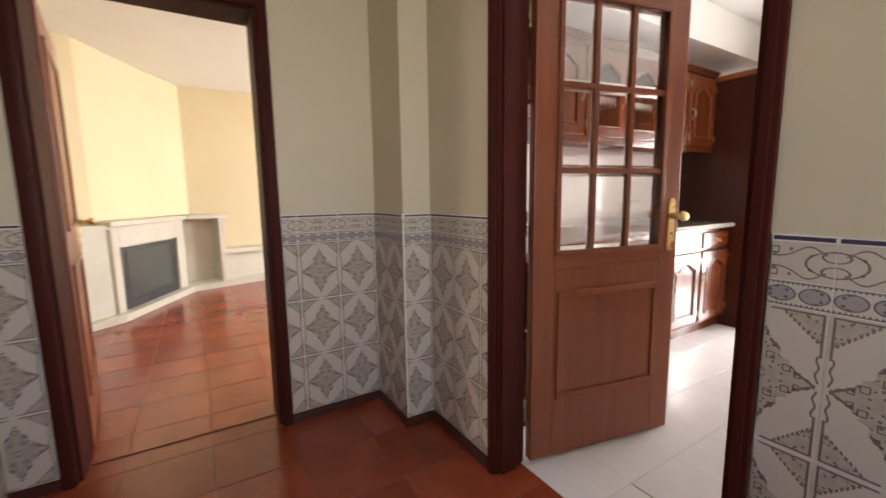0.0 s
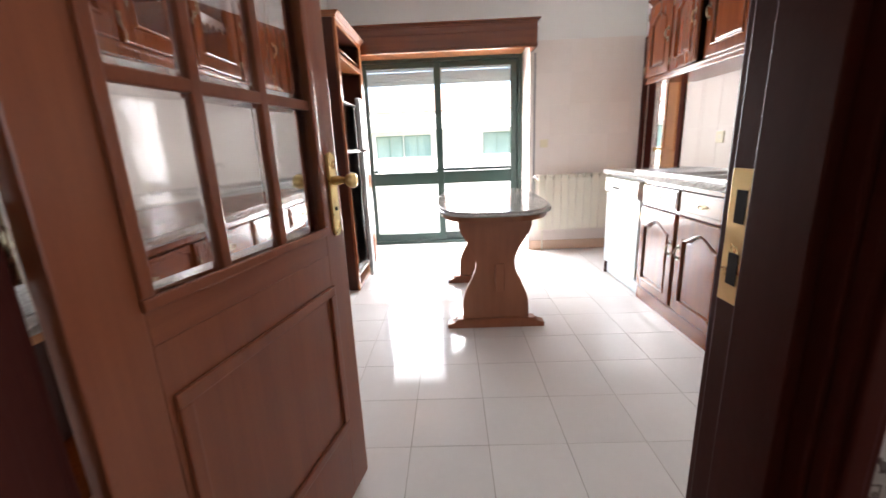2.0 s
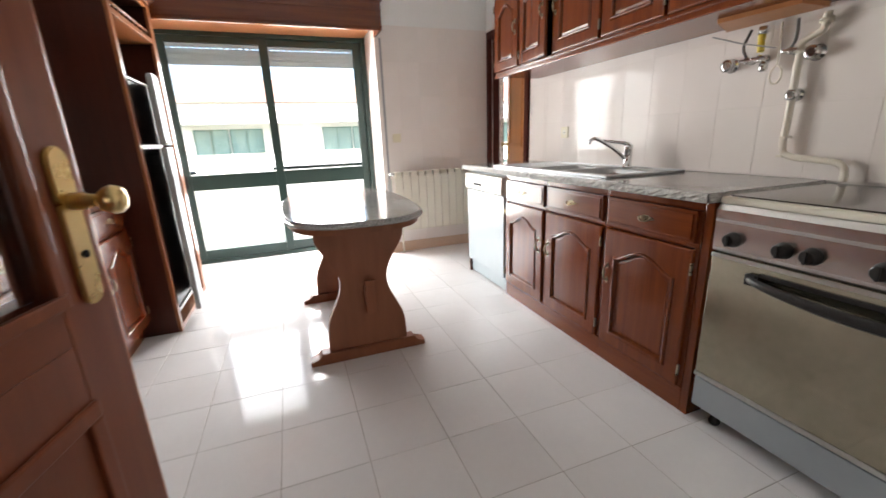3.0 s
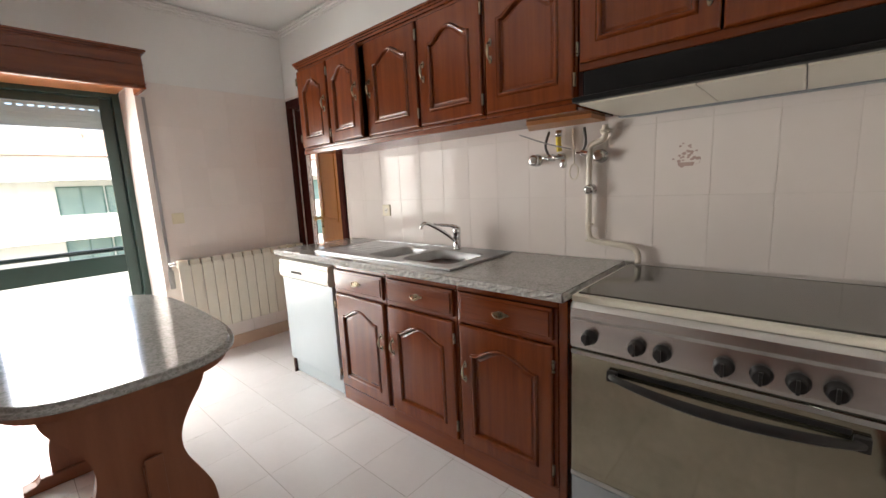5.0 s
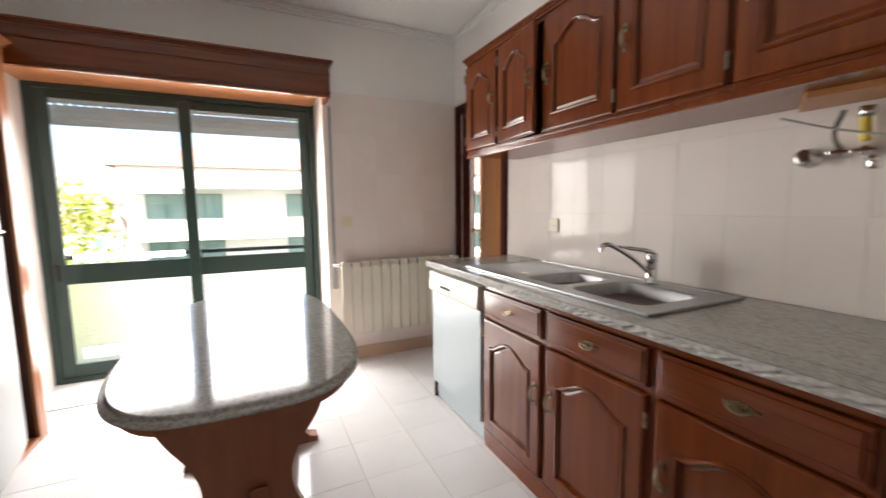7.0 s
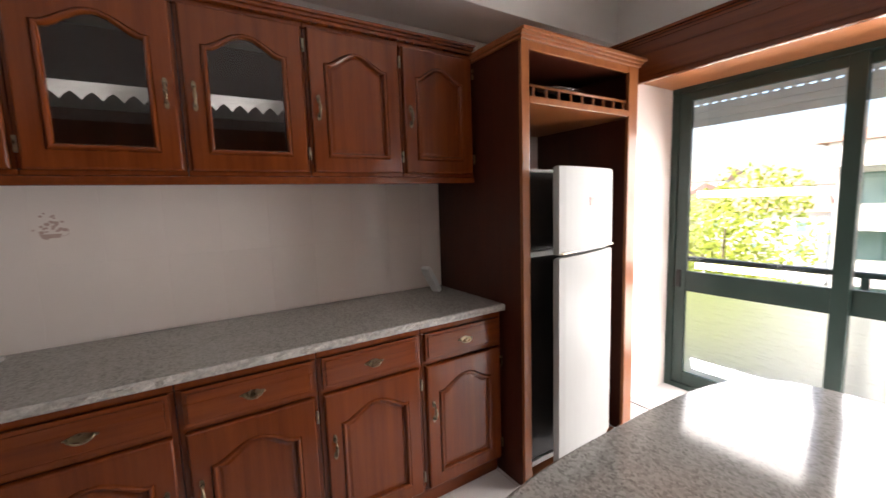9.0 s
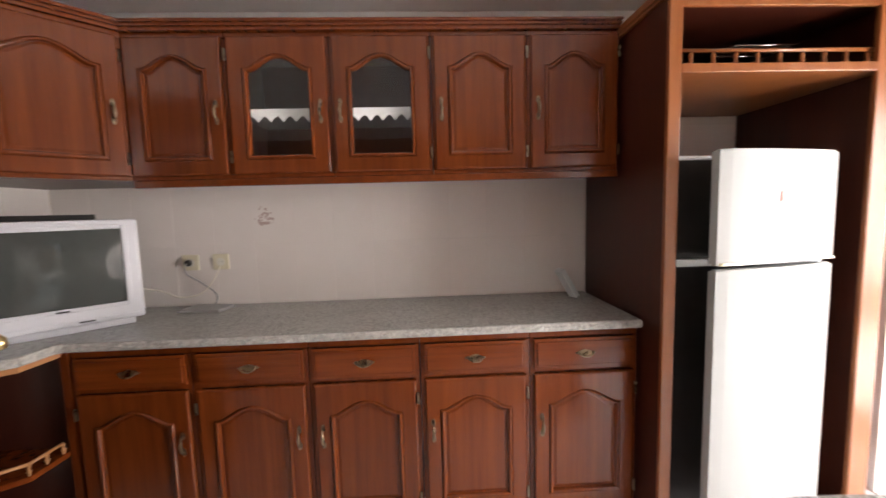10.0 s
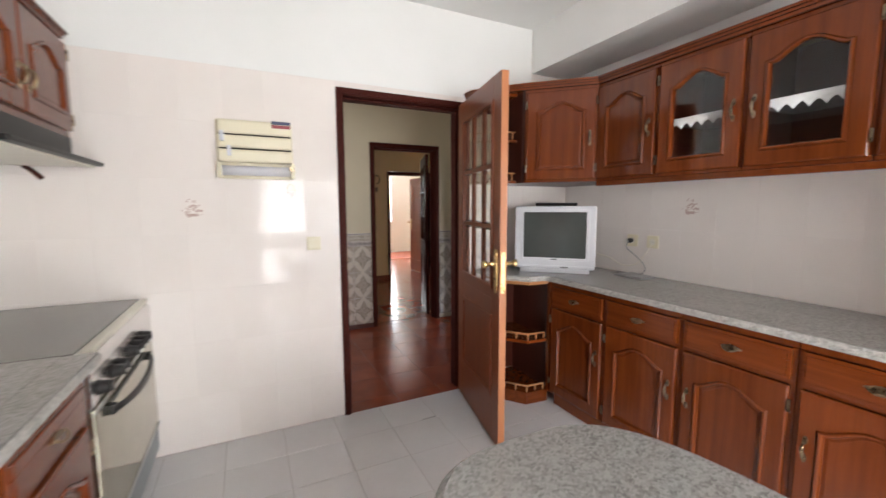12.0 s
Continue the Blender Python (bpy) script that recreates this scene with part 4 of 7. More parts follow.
# worktop with a rough-hewn front edge
def slab(name, label, poly, z0, z1, rough_from, rough_to, parent=None):
    e = thing(name, label, "worktop")
    part("slab", prism(bmesh.new(), poly, z0, z1, 0.003), M_GRANITE, e)
    bm = bmesh.new()
    rnd = random.Random(5)
    for a, b in zip(rough_from, rough_to):
        a, b = Vector((*a, 0)), Vector((*b, 0))
        d = (b - a).normalized()
        out = Vector((d.y, -d.x, 0))
        n = max(3, int((b - a).length / 0.022))
        rows = []
        for i in range(n + 1):
            p = a + (b - a) * (i / n)
            row = []
            for k in range(5):
                z = z0 + 0.002 + (z1 - z0 - 0.004) * k / 4
                bulge = 0.002 + (0.010 if 0 < k < 4 else 0.003) * rnd.random()
                row.append(bm.verts.new(p + out * bulge + Vector((0, 0, z))))
            rows.append(row)
        for r, s in zip(rows, rows[1:]):
            for k in range(4):
                bm.faces.new((r[k], s[k], s[k + 1], r[k + 1]))
    part("hewn_edge", bm, M_GRANEDGE, e, "rough-hewn pale front edge")
    return e


LP = [(0.001, 0.001), (0.835, 0.001), (0.835, 0.33), (0.72, 0.468), (0.60, 0.475), (0.582, 0.50), (0.582, 2.70), (0.001, 2.70)]
slab("granite_worktop", "grey speckled granite worktop with a hewn edge on the cabinets", LP, 0.859, 0.893, [LP[1], LP[2], LP[3], LP[4], LP[5]], [LP[2], LP[3], LP[4], LP[5], LP[6]])

# open shelf corner unit
cs = thing("corner_shelf_unit", "dark wooden open corner shelves with little gallery rails", "shelf unit")
part("side_panel", boxes((0.50, 0.516, 0.003, 0.48, 0.091, 0.855)), M_CARC, cs)
part("back_panel", boxes((0.517, 0.80, 0.003, 0.018, 0.10, 0.855)), M_CARC, cs)
part("corner_post", boxes((0.517, 0.555, 0.45, 0.482, 0.09, 0.857, 0.003)), M_CAB, cs)
SQ = [(0.517, 0.019), (0.80, 0.019), (0.80, 0.31), (0.70, 0.44), (0.56, 0.446), (0.517, 0.446)]
for z in (0.075, 0.435):
    part("shelf", prism(bmesh.new(), SQ, z, z + 0.02, 0.003), M_CAB, cs)
    bm = bmesh.new()
    corners = [(0.79, 0.03), (0.79, 0.305), (0.694, 0.43), (0.565, 0.436)]
    for a, b in zip(corners, corners[1:]):
        tube(bm, [(*a, z + 0.062), (*b, z + 0.062)], 0.006, 6)
    part("gallery_rail", bm, M_GALL, cs)
    for a, b, k in zip(corners, corners[1:], (3, 2, 2)):
        for i in range(k + 1):
            if i == k and b != corners[-1]:
                continue
            x, y = a[0] + (b[0] - a[0]) * i / k, a[1] + (b[1] - a[1]) * i / k
            part("spindle", lathe(bmesh.new(), [(0.004, 0), (0.004, 0.008), (0.008, 0.016), (0.004, 0.022), (0.007, 0.032), (0.004, 0.042)], (x, y, z + 0.0205), "z", 8), M_GALL, cs)
part("plinth", prism(bmesh.new(), [(0.517, 0.019), (0.78, 0.019), (0.78, 0.30), (0.69, 0.42), (0.56, 0.43), (0.517, 0.43)], 0.0, 0.0745), M_CABH, cs)
part("top_moulding", prism(bmesh.new(), [(0.517, 0.003), (0.815, 0.003), (0.815, 0.325), (0.71, 0.455), (0.59, 0.46), (0.517, 0.46)], 0.835, 0.8585, 0.004), M_GALL, cs)


def wall_unit(label, w, h, m, handle="left", depth=0.34, glazed=False, group="", ajar=0.0):
    e = thing("wall_cabinet", label, "cabinet", m, group)
    if glazed:
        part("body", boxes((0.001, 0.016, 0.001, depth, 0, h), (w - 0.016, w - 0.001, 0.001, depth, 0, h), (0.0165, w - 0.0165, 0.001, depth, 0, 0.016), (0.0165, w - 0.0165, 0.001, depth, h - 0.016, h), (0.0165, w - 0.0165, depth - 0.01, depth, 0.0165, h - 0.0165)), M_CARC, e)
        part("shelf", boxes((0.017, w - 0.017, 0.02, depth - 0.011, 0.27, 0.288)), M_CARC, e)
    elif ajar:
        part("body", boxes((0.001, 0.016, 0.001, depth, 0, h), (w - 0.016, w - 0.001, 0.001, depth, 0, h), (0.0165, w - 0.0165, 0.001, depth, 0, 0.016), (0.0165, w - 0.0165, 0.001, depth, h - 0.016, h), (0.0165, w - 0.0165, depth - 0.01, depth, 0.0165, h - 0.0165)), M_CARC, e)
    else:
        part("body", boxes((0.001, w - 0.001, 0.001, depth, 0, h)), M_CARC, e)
    part("face_frame", boxes((0, w, -0.018, 0.0005, h - 0.022, h, 0.005), (0, w, -0.018, 0.0005, 0.0, 0.018, 0.005), (0.0, 0.018, -0.0178, 0.0004, 0.0185, h - 0.0225, 0.005), (w - 0.018, w, -0.0178, 0.0004, 0.0185, h - 0.0225, 0.005)), M_CAB, e)
    hung_door(e, 0.010, w - 0.010, 0.016, h - 0.020, handle, -0.036, glazed, hz=0.25 if h > 0.45 else 0.15, ajar=ajar, label="glazed door" if glazed else "door standing a little ajar" if ajar else "")
    return e


def cornice(name, label, rows, m=None):
    e = thing(name, label, "moulding", m)
    for n_, b in rows:
        part(n_, b, M_CABH, e)
    return e


def lace(w, m):
    """A shelf edging with scalloped points."""
    bm = bmesh.new()
    n = 7
    pts = [(0, 0.0)]
    for i in range(n):
        a = w * i / n
        pts += [(a + 0.001, -0.028), (a + w / n * 0.25, -0.038), (a + w / n * 0.5, -0.054), (a + w / n * 0.75, -0.038)]
    pts += [(w - 0.001, -0.028), (w, 0.0)]
    hi = [bm.verts.new((x, -0.0012 + 0.0008 * math.sin(x * 90), z)) for x, z in pts]
    lo = [bm.verts.new((x, 0.0004 + 0.0008 * math.sin(x * 90), z)) for x, z in pts]
    bm.faces.new(hi)
    bm.faces.new(lo[::-1])
    k = len(pts)
    for i in range(k):
        bm.faces.new((hi[i], hi[(i + 1) % k], lo[(i + 1) % k], lo[i]))
    box(bm, 0, w, -0.001, 0.06, 0.0005, 0.002)
    ob = part("lace_edging", bm, M_LACE, None, "white scalloped lace strip hanging over the cabinet shelf", at=m)
    return tagged(ob, category="lace", group="lace strips in the glazed cabinets")


ZU, HU = 1.502, 0.585
XU = 0.345
YU = [0.655, 1.062, 1.480, 1.897, 2.306, 2.702]
G2 = "wall cabinets above the worktop"
for i, (hd, gl) in enumerate((("right", 0), ("right", 1), ("left", 1), ("left", 0), ("left", 0))):
    w = YU[i + 1] - YU[i] - 0.001
    wall_unit("reddish-brown wooden wall cabinet with a " + ("glazed arched door" if gl else "raised arched panel"), w, HU, pose(XU, YU[i], ZU, 0, 0, 90), hd, 0.343, bool(gl), G2)
    if gl:
        lace(w - 0.05, pose(XU - 0.0185, YU[i] + 0.025, ZU + 0.2885, 0, 0, 90))

# diagonal corner cabinet
dc = thing("corner_wall_cabinet", "reddish-brown diagonal corner cabinet above the television", "cabinet")
DA, DB = Vector((0.682, 0.345)), Vector((0.360, 0.652))
part("body", prism(bmesh.new(), [(0.002, 0.002), (0.69, 0.002), (0.69, 0.325), (0.345, 0.642), (0.345, 0.654), (0.002, 0.654)], ZU, ZU + HU), M_CARC, dc)
dw = (DB - DA).length
ang = math.degrees(math.atan2(DB.y - DA.y, DB.x - DA.x))
dm = pose(DA.x, DA.y, ZU, 0, 0, ang)
part("face_frame", boxes((0, dw, -0.018, 0.006, HU - 0.022, HU, 0.005), (0, dw, -0.018, 0.006, 0, 0.018, 0.005), (0, 0.03, -0.0178, 0.006, 0.0185, HU - 0.0225, 0.005), (dw - 0.03, dw, -0.0178, 0.006, 0.0185, HU - 0.0225, 0.005)), M_CAB, dc, at=dm)
dd = part("door", cab_door(dw - 0.03, HU - 0.036), M_CAB, dc, at=dm @ Matrix.Translation((0.015, -0.036, 0.016)))
pull_upright(dd, dw - 0.062, 0.25)
hinge(dd, -0.004, 0.07)
hinge(dd, -0.004, 0.47)

es = thing("end_shelf", "small open wooden shelves with gallery rails beside the corner cabinet", "shelf unit")
part("back_panel", boxes((0.692, 0.93, 0.002, 0.016, ZU, ZU + HU)), M_CARC, es)
for z in (ZU, ZU + 0.27, ZU + HU - 0.018):
    part("shelf", prism(bmesh.new(), [(0.692, 0.0165), (0.93, 0.0165), (0.93, 0.10), (0.80, 0.25), (0.692, 0.27)], z, z + 0.018, 0.003), M_CAB, es)
for z in (ZU + 0.018, ZU + 0.288):
    bm = bmesh.new()
    tube(bm, [(0.925, 0.03, z + 0.05), (0.925, 0.097, z + 0.05), (0.795, 0.244, z + 0.05), (0.70, 0.262, z + 0.05)], 0.005, 6)
    part("gallery_rail", bm, M_GALL, es)
    for x, y in ((0.925, 0.06), (0.86, 0.17), (0.795, 0.243), (0.72, 0.258)):
        part("spindle", lathe(bmesh.new(), [(0.003, 0.0005), (0.007, 0.016), (0.003, 0.024), (0.006, 0.034), (0.003, 0.046)], (x, y, z), "z", 8), M_GALL, es)

c_rows = []
for k, (o, z0, z1) in enumerate(((0.020, 0.0005, 0.014), (0.030, 0.0145, 0.026), (0.040, 0.0265, 0.038))):
    f = XU + 0.018 + o
    poly = [(0.002, 0.002), (0.93 + o * 0.5, 0.002), (0.93 + o * 0.5, 0.10), (0.80 + o * 0.4, 0.25 + o * 0.4), (0.70 + o * 0.6, 0.335 + o), (f, 0.665 + o * 0.3), (f, 2.701), (0.002, 2.701)]
    c_rows.append(("cornice", prism(bmesh.new(), poly, ZU + HU + z0, ZU + HU + z1, 0.003)))
c_rows.append(("light_rail", boxes((XU - 0.004, XU + 0.026, 0.66, 2.701, ZU - 0.03, ZU - 0.0005, 0.004))))
cornice("cabinet_cornice", "wooden cornice and light rail along the wall cabinets", c_rows)

# ---- fridge housing with the fridge ----
fh = thing("fridge_housing", "tall open wooden housing round the fridge, gallery shelf on top", "cabinet")
FY0, FY1, FX, FZ = 2.712, 3.545, 0.70, 2.055
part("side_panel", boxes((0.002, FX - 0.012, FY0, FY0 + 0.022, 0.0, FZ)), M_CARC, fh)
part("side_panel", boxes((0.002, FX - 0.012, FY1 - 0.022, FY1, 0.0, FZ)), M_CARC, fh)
part("stile", boxes((FX - 0.0115, FX + 0.008, FY0 - 0.004, FY0 + 0.042, 0.0, FZ, 0.004)), M_STILE, fh, "orange front edge")
part("stile", boxes((FX - 0.0115, FX + 0.008, FY1 - 0.075, FY1 + 0.004, 0.0, FZ, 0.004)), M_STILE, fh, "orange front edge")
part("shelf", boxes((0.002, FX - 0.004, FY0 + 0.0225, FY1 - 0.0225, 1.80, 1.825, 0.003)), M_STILE, fh)
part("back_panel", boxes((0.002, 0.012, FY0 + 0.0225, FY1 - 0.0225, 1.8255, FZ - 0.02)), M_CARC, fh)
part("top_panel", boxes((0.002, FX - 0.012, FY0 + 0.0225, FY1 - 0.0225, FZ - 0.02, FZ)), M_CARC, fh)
part("cornice", boxes((0.002, FX + 0.018, FY0 - 0.012, FY1 + 0.012, FZ + 0.0005, FZ + 0.014, 0.003), (0.002, FX + 0.028, FY0 - 0.018, FY1 + 0.022, FZ + 0.0145, FZ + 0.027, 0.003), (0.002, FX + 0.040, FY0 - 0.018, FY1 + 0.034, FZ + 0.0275, FZ + 0.042, 0.004)), M_STILE, fh, "moulded orange cornice")
part("top_rail", boxes((FX - 0.0115, FX + 0.004, FY0 + 0.0425, FY1 - 0.0755, FZ - 0.035, FZ, 0.003)), M_STILE, fh)
bm = tube(bmesh.new(), [(FX - 0.02, FY0 + 0.03, 1.88), (FX - 0.02, FY1 - 0.03, 1.88)], 0.007, 8)
part("gallery_rail", bm, M_STILE, fh)
part("front_lip", boxes((FX - 0.0035, FX + 0.008, FY0 + 0.0425, FY1 - 0.0755, 1.798, 1.829, 0.003)), M_STILE, fh)
for i in range(9):
    y = FY0 + 0.09 + i * 0.082
    part("spindle", lathe(bmesh.new(), [(0.005, 0), (0.005, 0.006), (0.010, 0.016), (0.005, 0.024), (0.009, 0.034), (0.005, 0.048)], (FX - 0.02, y, 1.8255), "z", 8), M_STILE, fh)
part("floor_board", boxes((0.10, FX + 0.004, FY0 + 0.043, FY1 - 0.076, 0.0, 0.03, 0.004)), M_STILE, fh)

fr = thing("fridge", "white two-door fridge freezer with its doors ajar in the housing", "fridge")
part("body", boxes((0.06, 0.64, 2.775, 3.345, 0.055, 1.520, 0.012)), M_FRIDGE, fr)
part("gasket", boxes((0.6405, 0.655, 2.785, 3.335, 0.09, 1.11, 0.004), (0.6405, 0.655, 2.785, 3.335, 1.14, 1.505, 0.004)), M_BLACK, fr, "dark door gasket")
for dx, z0, z1 in ((0.668, 1.112, 1.138), (0.664, 1.5055, 1.519), (0.664, 0.058, 0.085)):
    part("divider", boxes((0.6405, dx, 2.772, 3.348, z0, z1, 0.003)), M_WHITE, fr)
for z0, z1, n_ in ((0.09, 1.118, "fridge_door"), (1.132, 1.523, "freezer_door")):
    bm = bmesh.new()
    W = 0.535
    poly = [(0, 0.0)]
    for i in range(13):
        t = i / 12
        poly.append((W * t, -0.030 - 0.020 * math.sin(math.pi * t) ** 0.7))
    poly.append((W, 0.0))
    prism(bm, poly, z0, z1, 0.006)
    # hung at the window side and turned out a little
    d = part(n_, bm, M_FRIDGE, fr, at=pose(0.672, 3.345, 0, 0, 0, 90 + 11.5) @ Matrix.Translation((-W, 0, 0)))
    if z0 > 1:
        part("sticker", boxes((0.245, 0.28, -0.0525, -0.0485, 1.345, 1.38)), M_RED, d, "small red sticker")
        part("grip_strip", boxes((0.01, W - 0.01, -0.046, -0.028, 1.1335, 1.142, 0.003)), M_CREAM, d, "yellowed grip strip")
for x in (0.12, 0.58):
    for y in (2.82, 3.30):
        part("foot", lathe(bmesh.new(), [(0.02, 0.0305), (0.02, 0.056)], (x, y, 0), "z", 10), M_BLACK, fr)

rackw = thing("wire_rack", "small chrome wire rack lying on the housing shelf", "rack")
bm = bmesh.new()
for i in range(7):
    y = 3.02 + i * 0.035
    tube(bm, [(0.42, y, 1.828), (0.60, y, 1.835), (0.62, y, 1.92), (0.50, y, 1.925)], 0.002, 5)
for x, z in ((0.60, 1.835), (0.62, 1.92), (0.50, 1.925), (0.42, 1.83)):
    tube(bm, [(x, 3.01, z), (x, 3.25, z)], 0.0025, 5)
part("wires", bm, M_STEEL, rackw)

tray = thing("leaning_strip", "short white plastic strip leaning in the worktop corner", "strip")
part("strip", boxes((-0.027, 0.027, -0.014, 0.014, 0.0, 0.17, 0.005)), M_WHITE, tray, at=pose(0.135, 2.60, 0.8965, 34, 0, 20))

# ---- television on the worktop corner ----
tv = thing("television", "silver tube television standing in the worktop corner", "television", pose(0.445, 0.385, 0.8935, 0, 0, 134))
TW, TH = 0.53, 0.455
bm = boxes((-TW / 2, TW / 2, -0.045, 0.055, 0.028, TH, 0.012))
part("cabinet", bm, M_SILVER, tv)
bm = bmesh.new()
lo = [(-0.24, 0.0555, 0.04), (0.24, 0.0555, 0.04), (0.24, 0.0555, 0.43), (-0.24, 0.0555, 0.43)]
hi = [(-0.15, 0.27, 0.07), (0.15, 0.27, 0.07), (0.15, 0.27, 0.33), (-0.15, 0.27, 0.33)]
a, b = [bm.verts.new(v) for v in lo], [bm.verts.new(v) for v in hi]
bm.faces.new(a[::-1])
bm.faces.new(b)
for i in range(4):
    bm.faces.new((a[i], a[(i + 1) % 4], b[(i + 1) % 4], b[i]))
part("tube_housing", bm, M_SILVER, tv)
bm = bmesh.new()
sw, sz0, sz1 = 0.205, 0.105, 0.415
n = 10
grid = [[bm.verts.new((-sw + 2 * sw * i / n, -0.0465 - 0.012 * (1 - (2 * i / n - 1) ** 2) * (1 - (2 * j / n - 1) ** 2), sz0 + (sz1 - sz0) * j / n)) for i in range(n + 1)] for j in range(n + 1)]
for j in range(n):
    for i in range(n):
        bm.faces.new((grid[j][i], grid[j][i + 1], grid[j + 1][i + 1], grid[j + 1][i])).smooth = True
part("screen", bm, M_SCREEN, tv, "dark grey curved screen")
part("bezel", boxes((-0.225, -0.2055, -0.052, -0.0455, 0.088, 0.432, 0.004), (0.2055, 0.225, -0.052, -0.0455, 0.088, 0.432, 0.004), (-0.205, 0.205, -0.052, -0.0455, 0.4155, 0.432, 0.004), (-0.205, 0.205, -0.052, -0.0455, 0.088, 0.1045, 0.004)), M_SILVER, tv)
part("control_strip", boxes((-0.25, 0.25, -0.050, -0.0455, 0.036, 0.052, 0.002)), M_SILVER, tv)
part("badge", boxes((-0.02, 0.02, -0.0545, -0.0525, 0.092, 0.099)), M_BLACK, tv, "small dark maker's badge")
part("button", boxes((0.045, 0.095, -0.0525, -0.0505, 0.041, 0.047)), M_BLACK, tv)
part("stand", boxes((-0.23, 0.23, -0.03, 0.20, 0.0, 0.0275, 0.006)), M_SILVER, tv)
box_ = thing("receiver_box", "flat black receiver box lying on the television", "receiver", pose(0.41, 0.35, 0.8935 + TH + 0.0005, 0, 0, 134))
part("case", boxes((-0.14, 0.14, 0.0, 0.05, 0, 0.022, 0.003)), M_BLACK, box_)
modem = thing("flat_aerial_box", "flat grey box with a looped cable lying on the worktop", "box", pose(0.115, 0.78, 0.8935, 0, 0, 80))
part("case", boxes((-0.10, 0.10, -0.06, 0.06, 0, 0.016, 0.005)), M_CABLE, modem)


def socket(x_, y_, z_, rz, round_=True, label="cream wall socket on the tiles"):
    e = thing("wall_socket", label, "socket", pose(x_, y_, z_, 0, 0, rz))
    part("plate", boxes((-0.04, 0.04, -0.010, -0.0005, -0.04, 0.04, 0.004)), M_CREAM, e)
    if round_:
        part("recess", lathe(bmesh.new(), [(0.021, 0.0), (0.021, 0.0015), (0.016, 0.0016)], (0, -0.0115, 0), "y", 16), M_IVORY, e)
        part("contact", boxes((-0.010, -0.006, -0.0125, -0.0118, -0.002, 0.002), (0.006, 0.010, -0.0125, -0.0118, -0.002, 0.002)), M_DARK, e)
    else:
        part("rocker", boxes((-0.028, 0.028, -0.0135, -0.0105, -0.028, 0.028, 0.002)), M_CREAM, e)
    return e


socket(0, 0.655, 1.117, 90)
socket(0, 0.805, 1.117, 90, True, "cream aerial socket on the tiles")
socket(XE, 2.575, 1.117, -90)
socket(1.985, 0, 1.13, 180, False, "cream light switch on the tiles beside the door")
socket(2.465, YN, 1.125, 0, False, "cream switch on the tiles above the radiator")
plug = thing("plug_and_cable", "black plug with a grey cable looping down to the worktop", "cable")
part("plug", lathe(bmesh.new(), [(0.014, 0.0), (0.017, 0.012), (0.015, 0.03), (0.008, 0.036)], (0.0135, 0.655, 1.117), "x", 12), M_BLACK, plug)
part("cable", tube(bmesh.new(), curve_pts([(0.05, 0.655, 1.117), (0.065, 0.66, 1.07), (0.05, 0.72, 1.02), (0.05, 0.79, 0.96), (0.09, 0.80, 0.915), (0.15, 0.76, 0.905), (0.20, 0.68, 0.906)]), 0.004, 6), M_CABLE, plug)
aer = thing("aerial_cable", "pale aerial cable drooping from its socket behind the television", "cable")
part("cable", tube(bmesh.new(), curve_pts([(0.014, 0.805, 1.10), (0.05, 0.79, 1.04), (0.05, 0.72, 0.965), (0.06, 0.62, 0.95), (0.09, 0.55, 0.99), (0.15, 0.48, 1.02)]), 0.0035, 6), M_PIPE, aer)

# ---- sink run along the right wall: x of the unit runs against y of the room ----
XS = 2.845
G3 = "base cabinets under the sink"
YS = [2.385, 1.917, 1.441, 0.968]
for i, hd in enumerate(("right", "left", "left")):
    base_unit("polished reddish-brown base cabinet with a drawer under the sink" if i < 2 else "polished reddish-brown base cabinet beside the cooker", YS[i] - YS[i + 1] - 0.001, pose(XS, YS[i], 0, 0, 0, -90), hd, XE - XS - 0.005, G3, flush=True)
tagged(part("cabinet_end_panel", boxes((XS - 0.018, XE - 0.005, 0.934, 0.9665, 0.0, 0.857, 0.003)), M_CAB), "reddish-brown end panel between the sink cabinets and the cooker", "panel")
SBX = (2.862, 3.37, 1.50, 2.64)   # sink cut-out: x0, x1, y0, y1


def sink_slab():
    e = thing("sink_worktop", "grey speckled granite worktop with a hewn edge round the sink", "worktop")
    x0, x1, y0, y1 = SBX
    bm = boxes((2.785, x0 + 0.01, 0.935, 3.03, 0.859, 0.895, 0.003), (x1 - 0.01, XE - 0.001, 0.935, 3.03, 0.859, 0.895), (x0 + 0.0102, x1 - 0.0102, 0.935, y0 + 0.01, 0.859, 0.895), (x0 + 0.0102, x1 - 0.0102, y1 - 0.01, 3.03, 0.859, 0.895))
    part("slab", bm, M_GRANITE, e)
    bm = bmesh.new()
    rnd = random.Random(9)
    for a, b in (((2.785, 3.03), (2.785, 0.935)), ((2.785, 0.935), (XE - 0.001, 0.935)), ((XE - 0.001, 3.03), (2.785, 3.03))):
        a, b = Vector((*a, 0)), Vector((*b, 0))
        d = (b - a).normalized()
        out = Vector((-d.y, d.x, 0)) * -1
        nn = int((b - a).length / 0.02)
        rows = []
        for i in range(nn + 1):
            p = a + (b - a) * (i / nn)
            rows.append([bm.verts.new(p + out * (0.002 + (0.009 if 0 < k < 4 else 0.002) * rnd.random()) + Vector((0, 0, 0.861 + 0.032 * k / 4))) for k in range(5)])
        for r, s in zip(rows, rows[1:]):
            for k in range(4):
                bm.faces.new((r[k], s[k], s[k + 1], r[k + 1]))
    part("hewn_edge", bm, M_GRANEDGE, e, "rough-hewn front edge")


sink_slab()

snk = thing("kitchen_sink", "stainless steel double-bowl sink with a drainer let into the worktop", "sink")


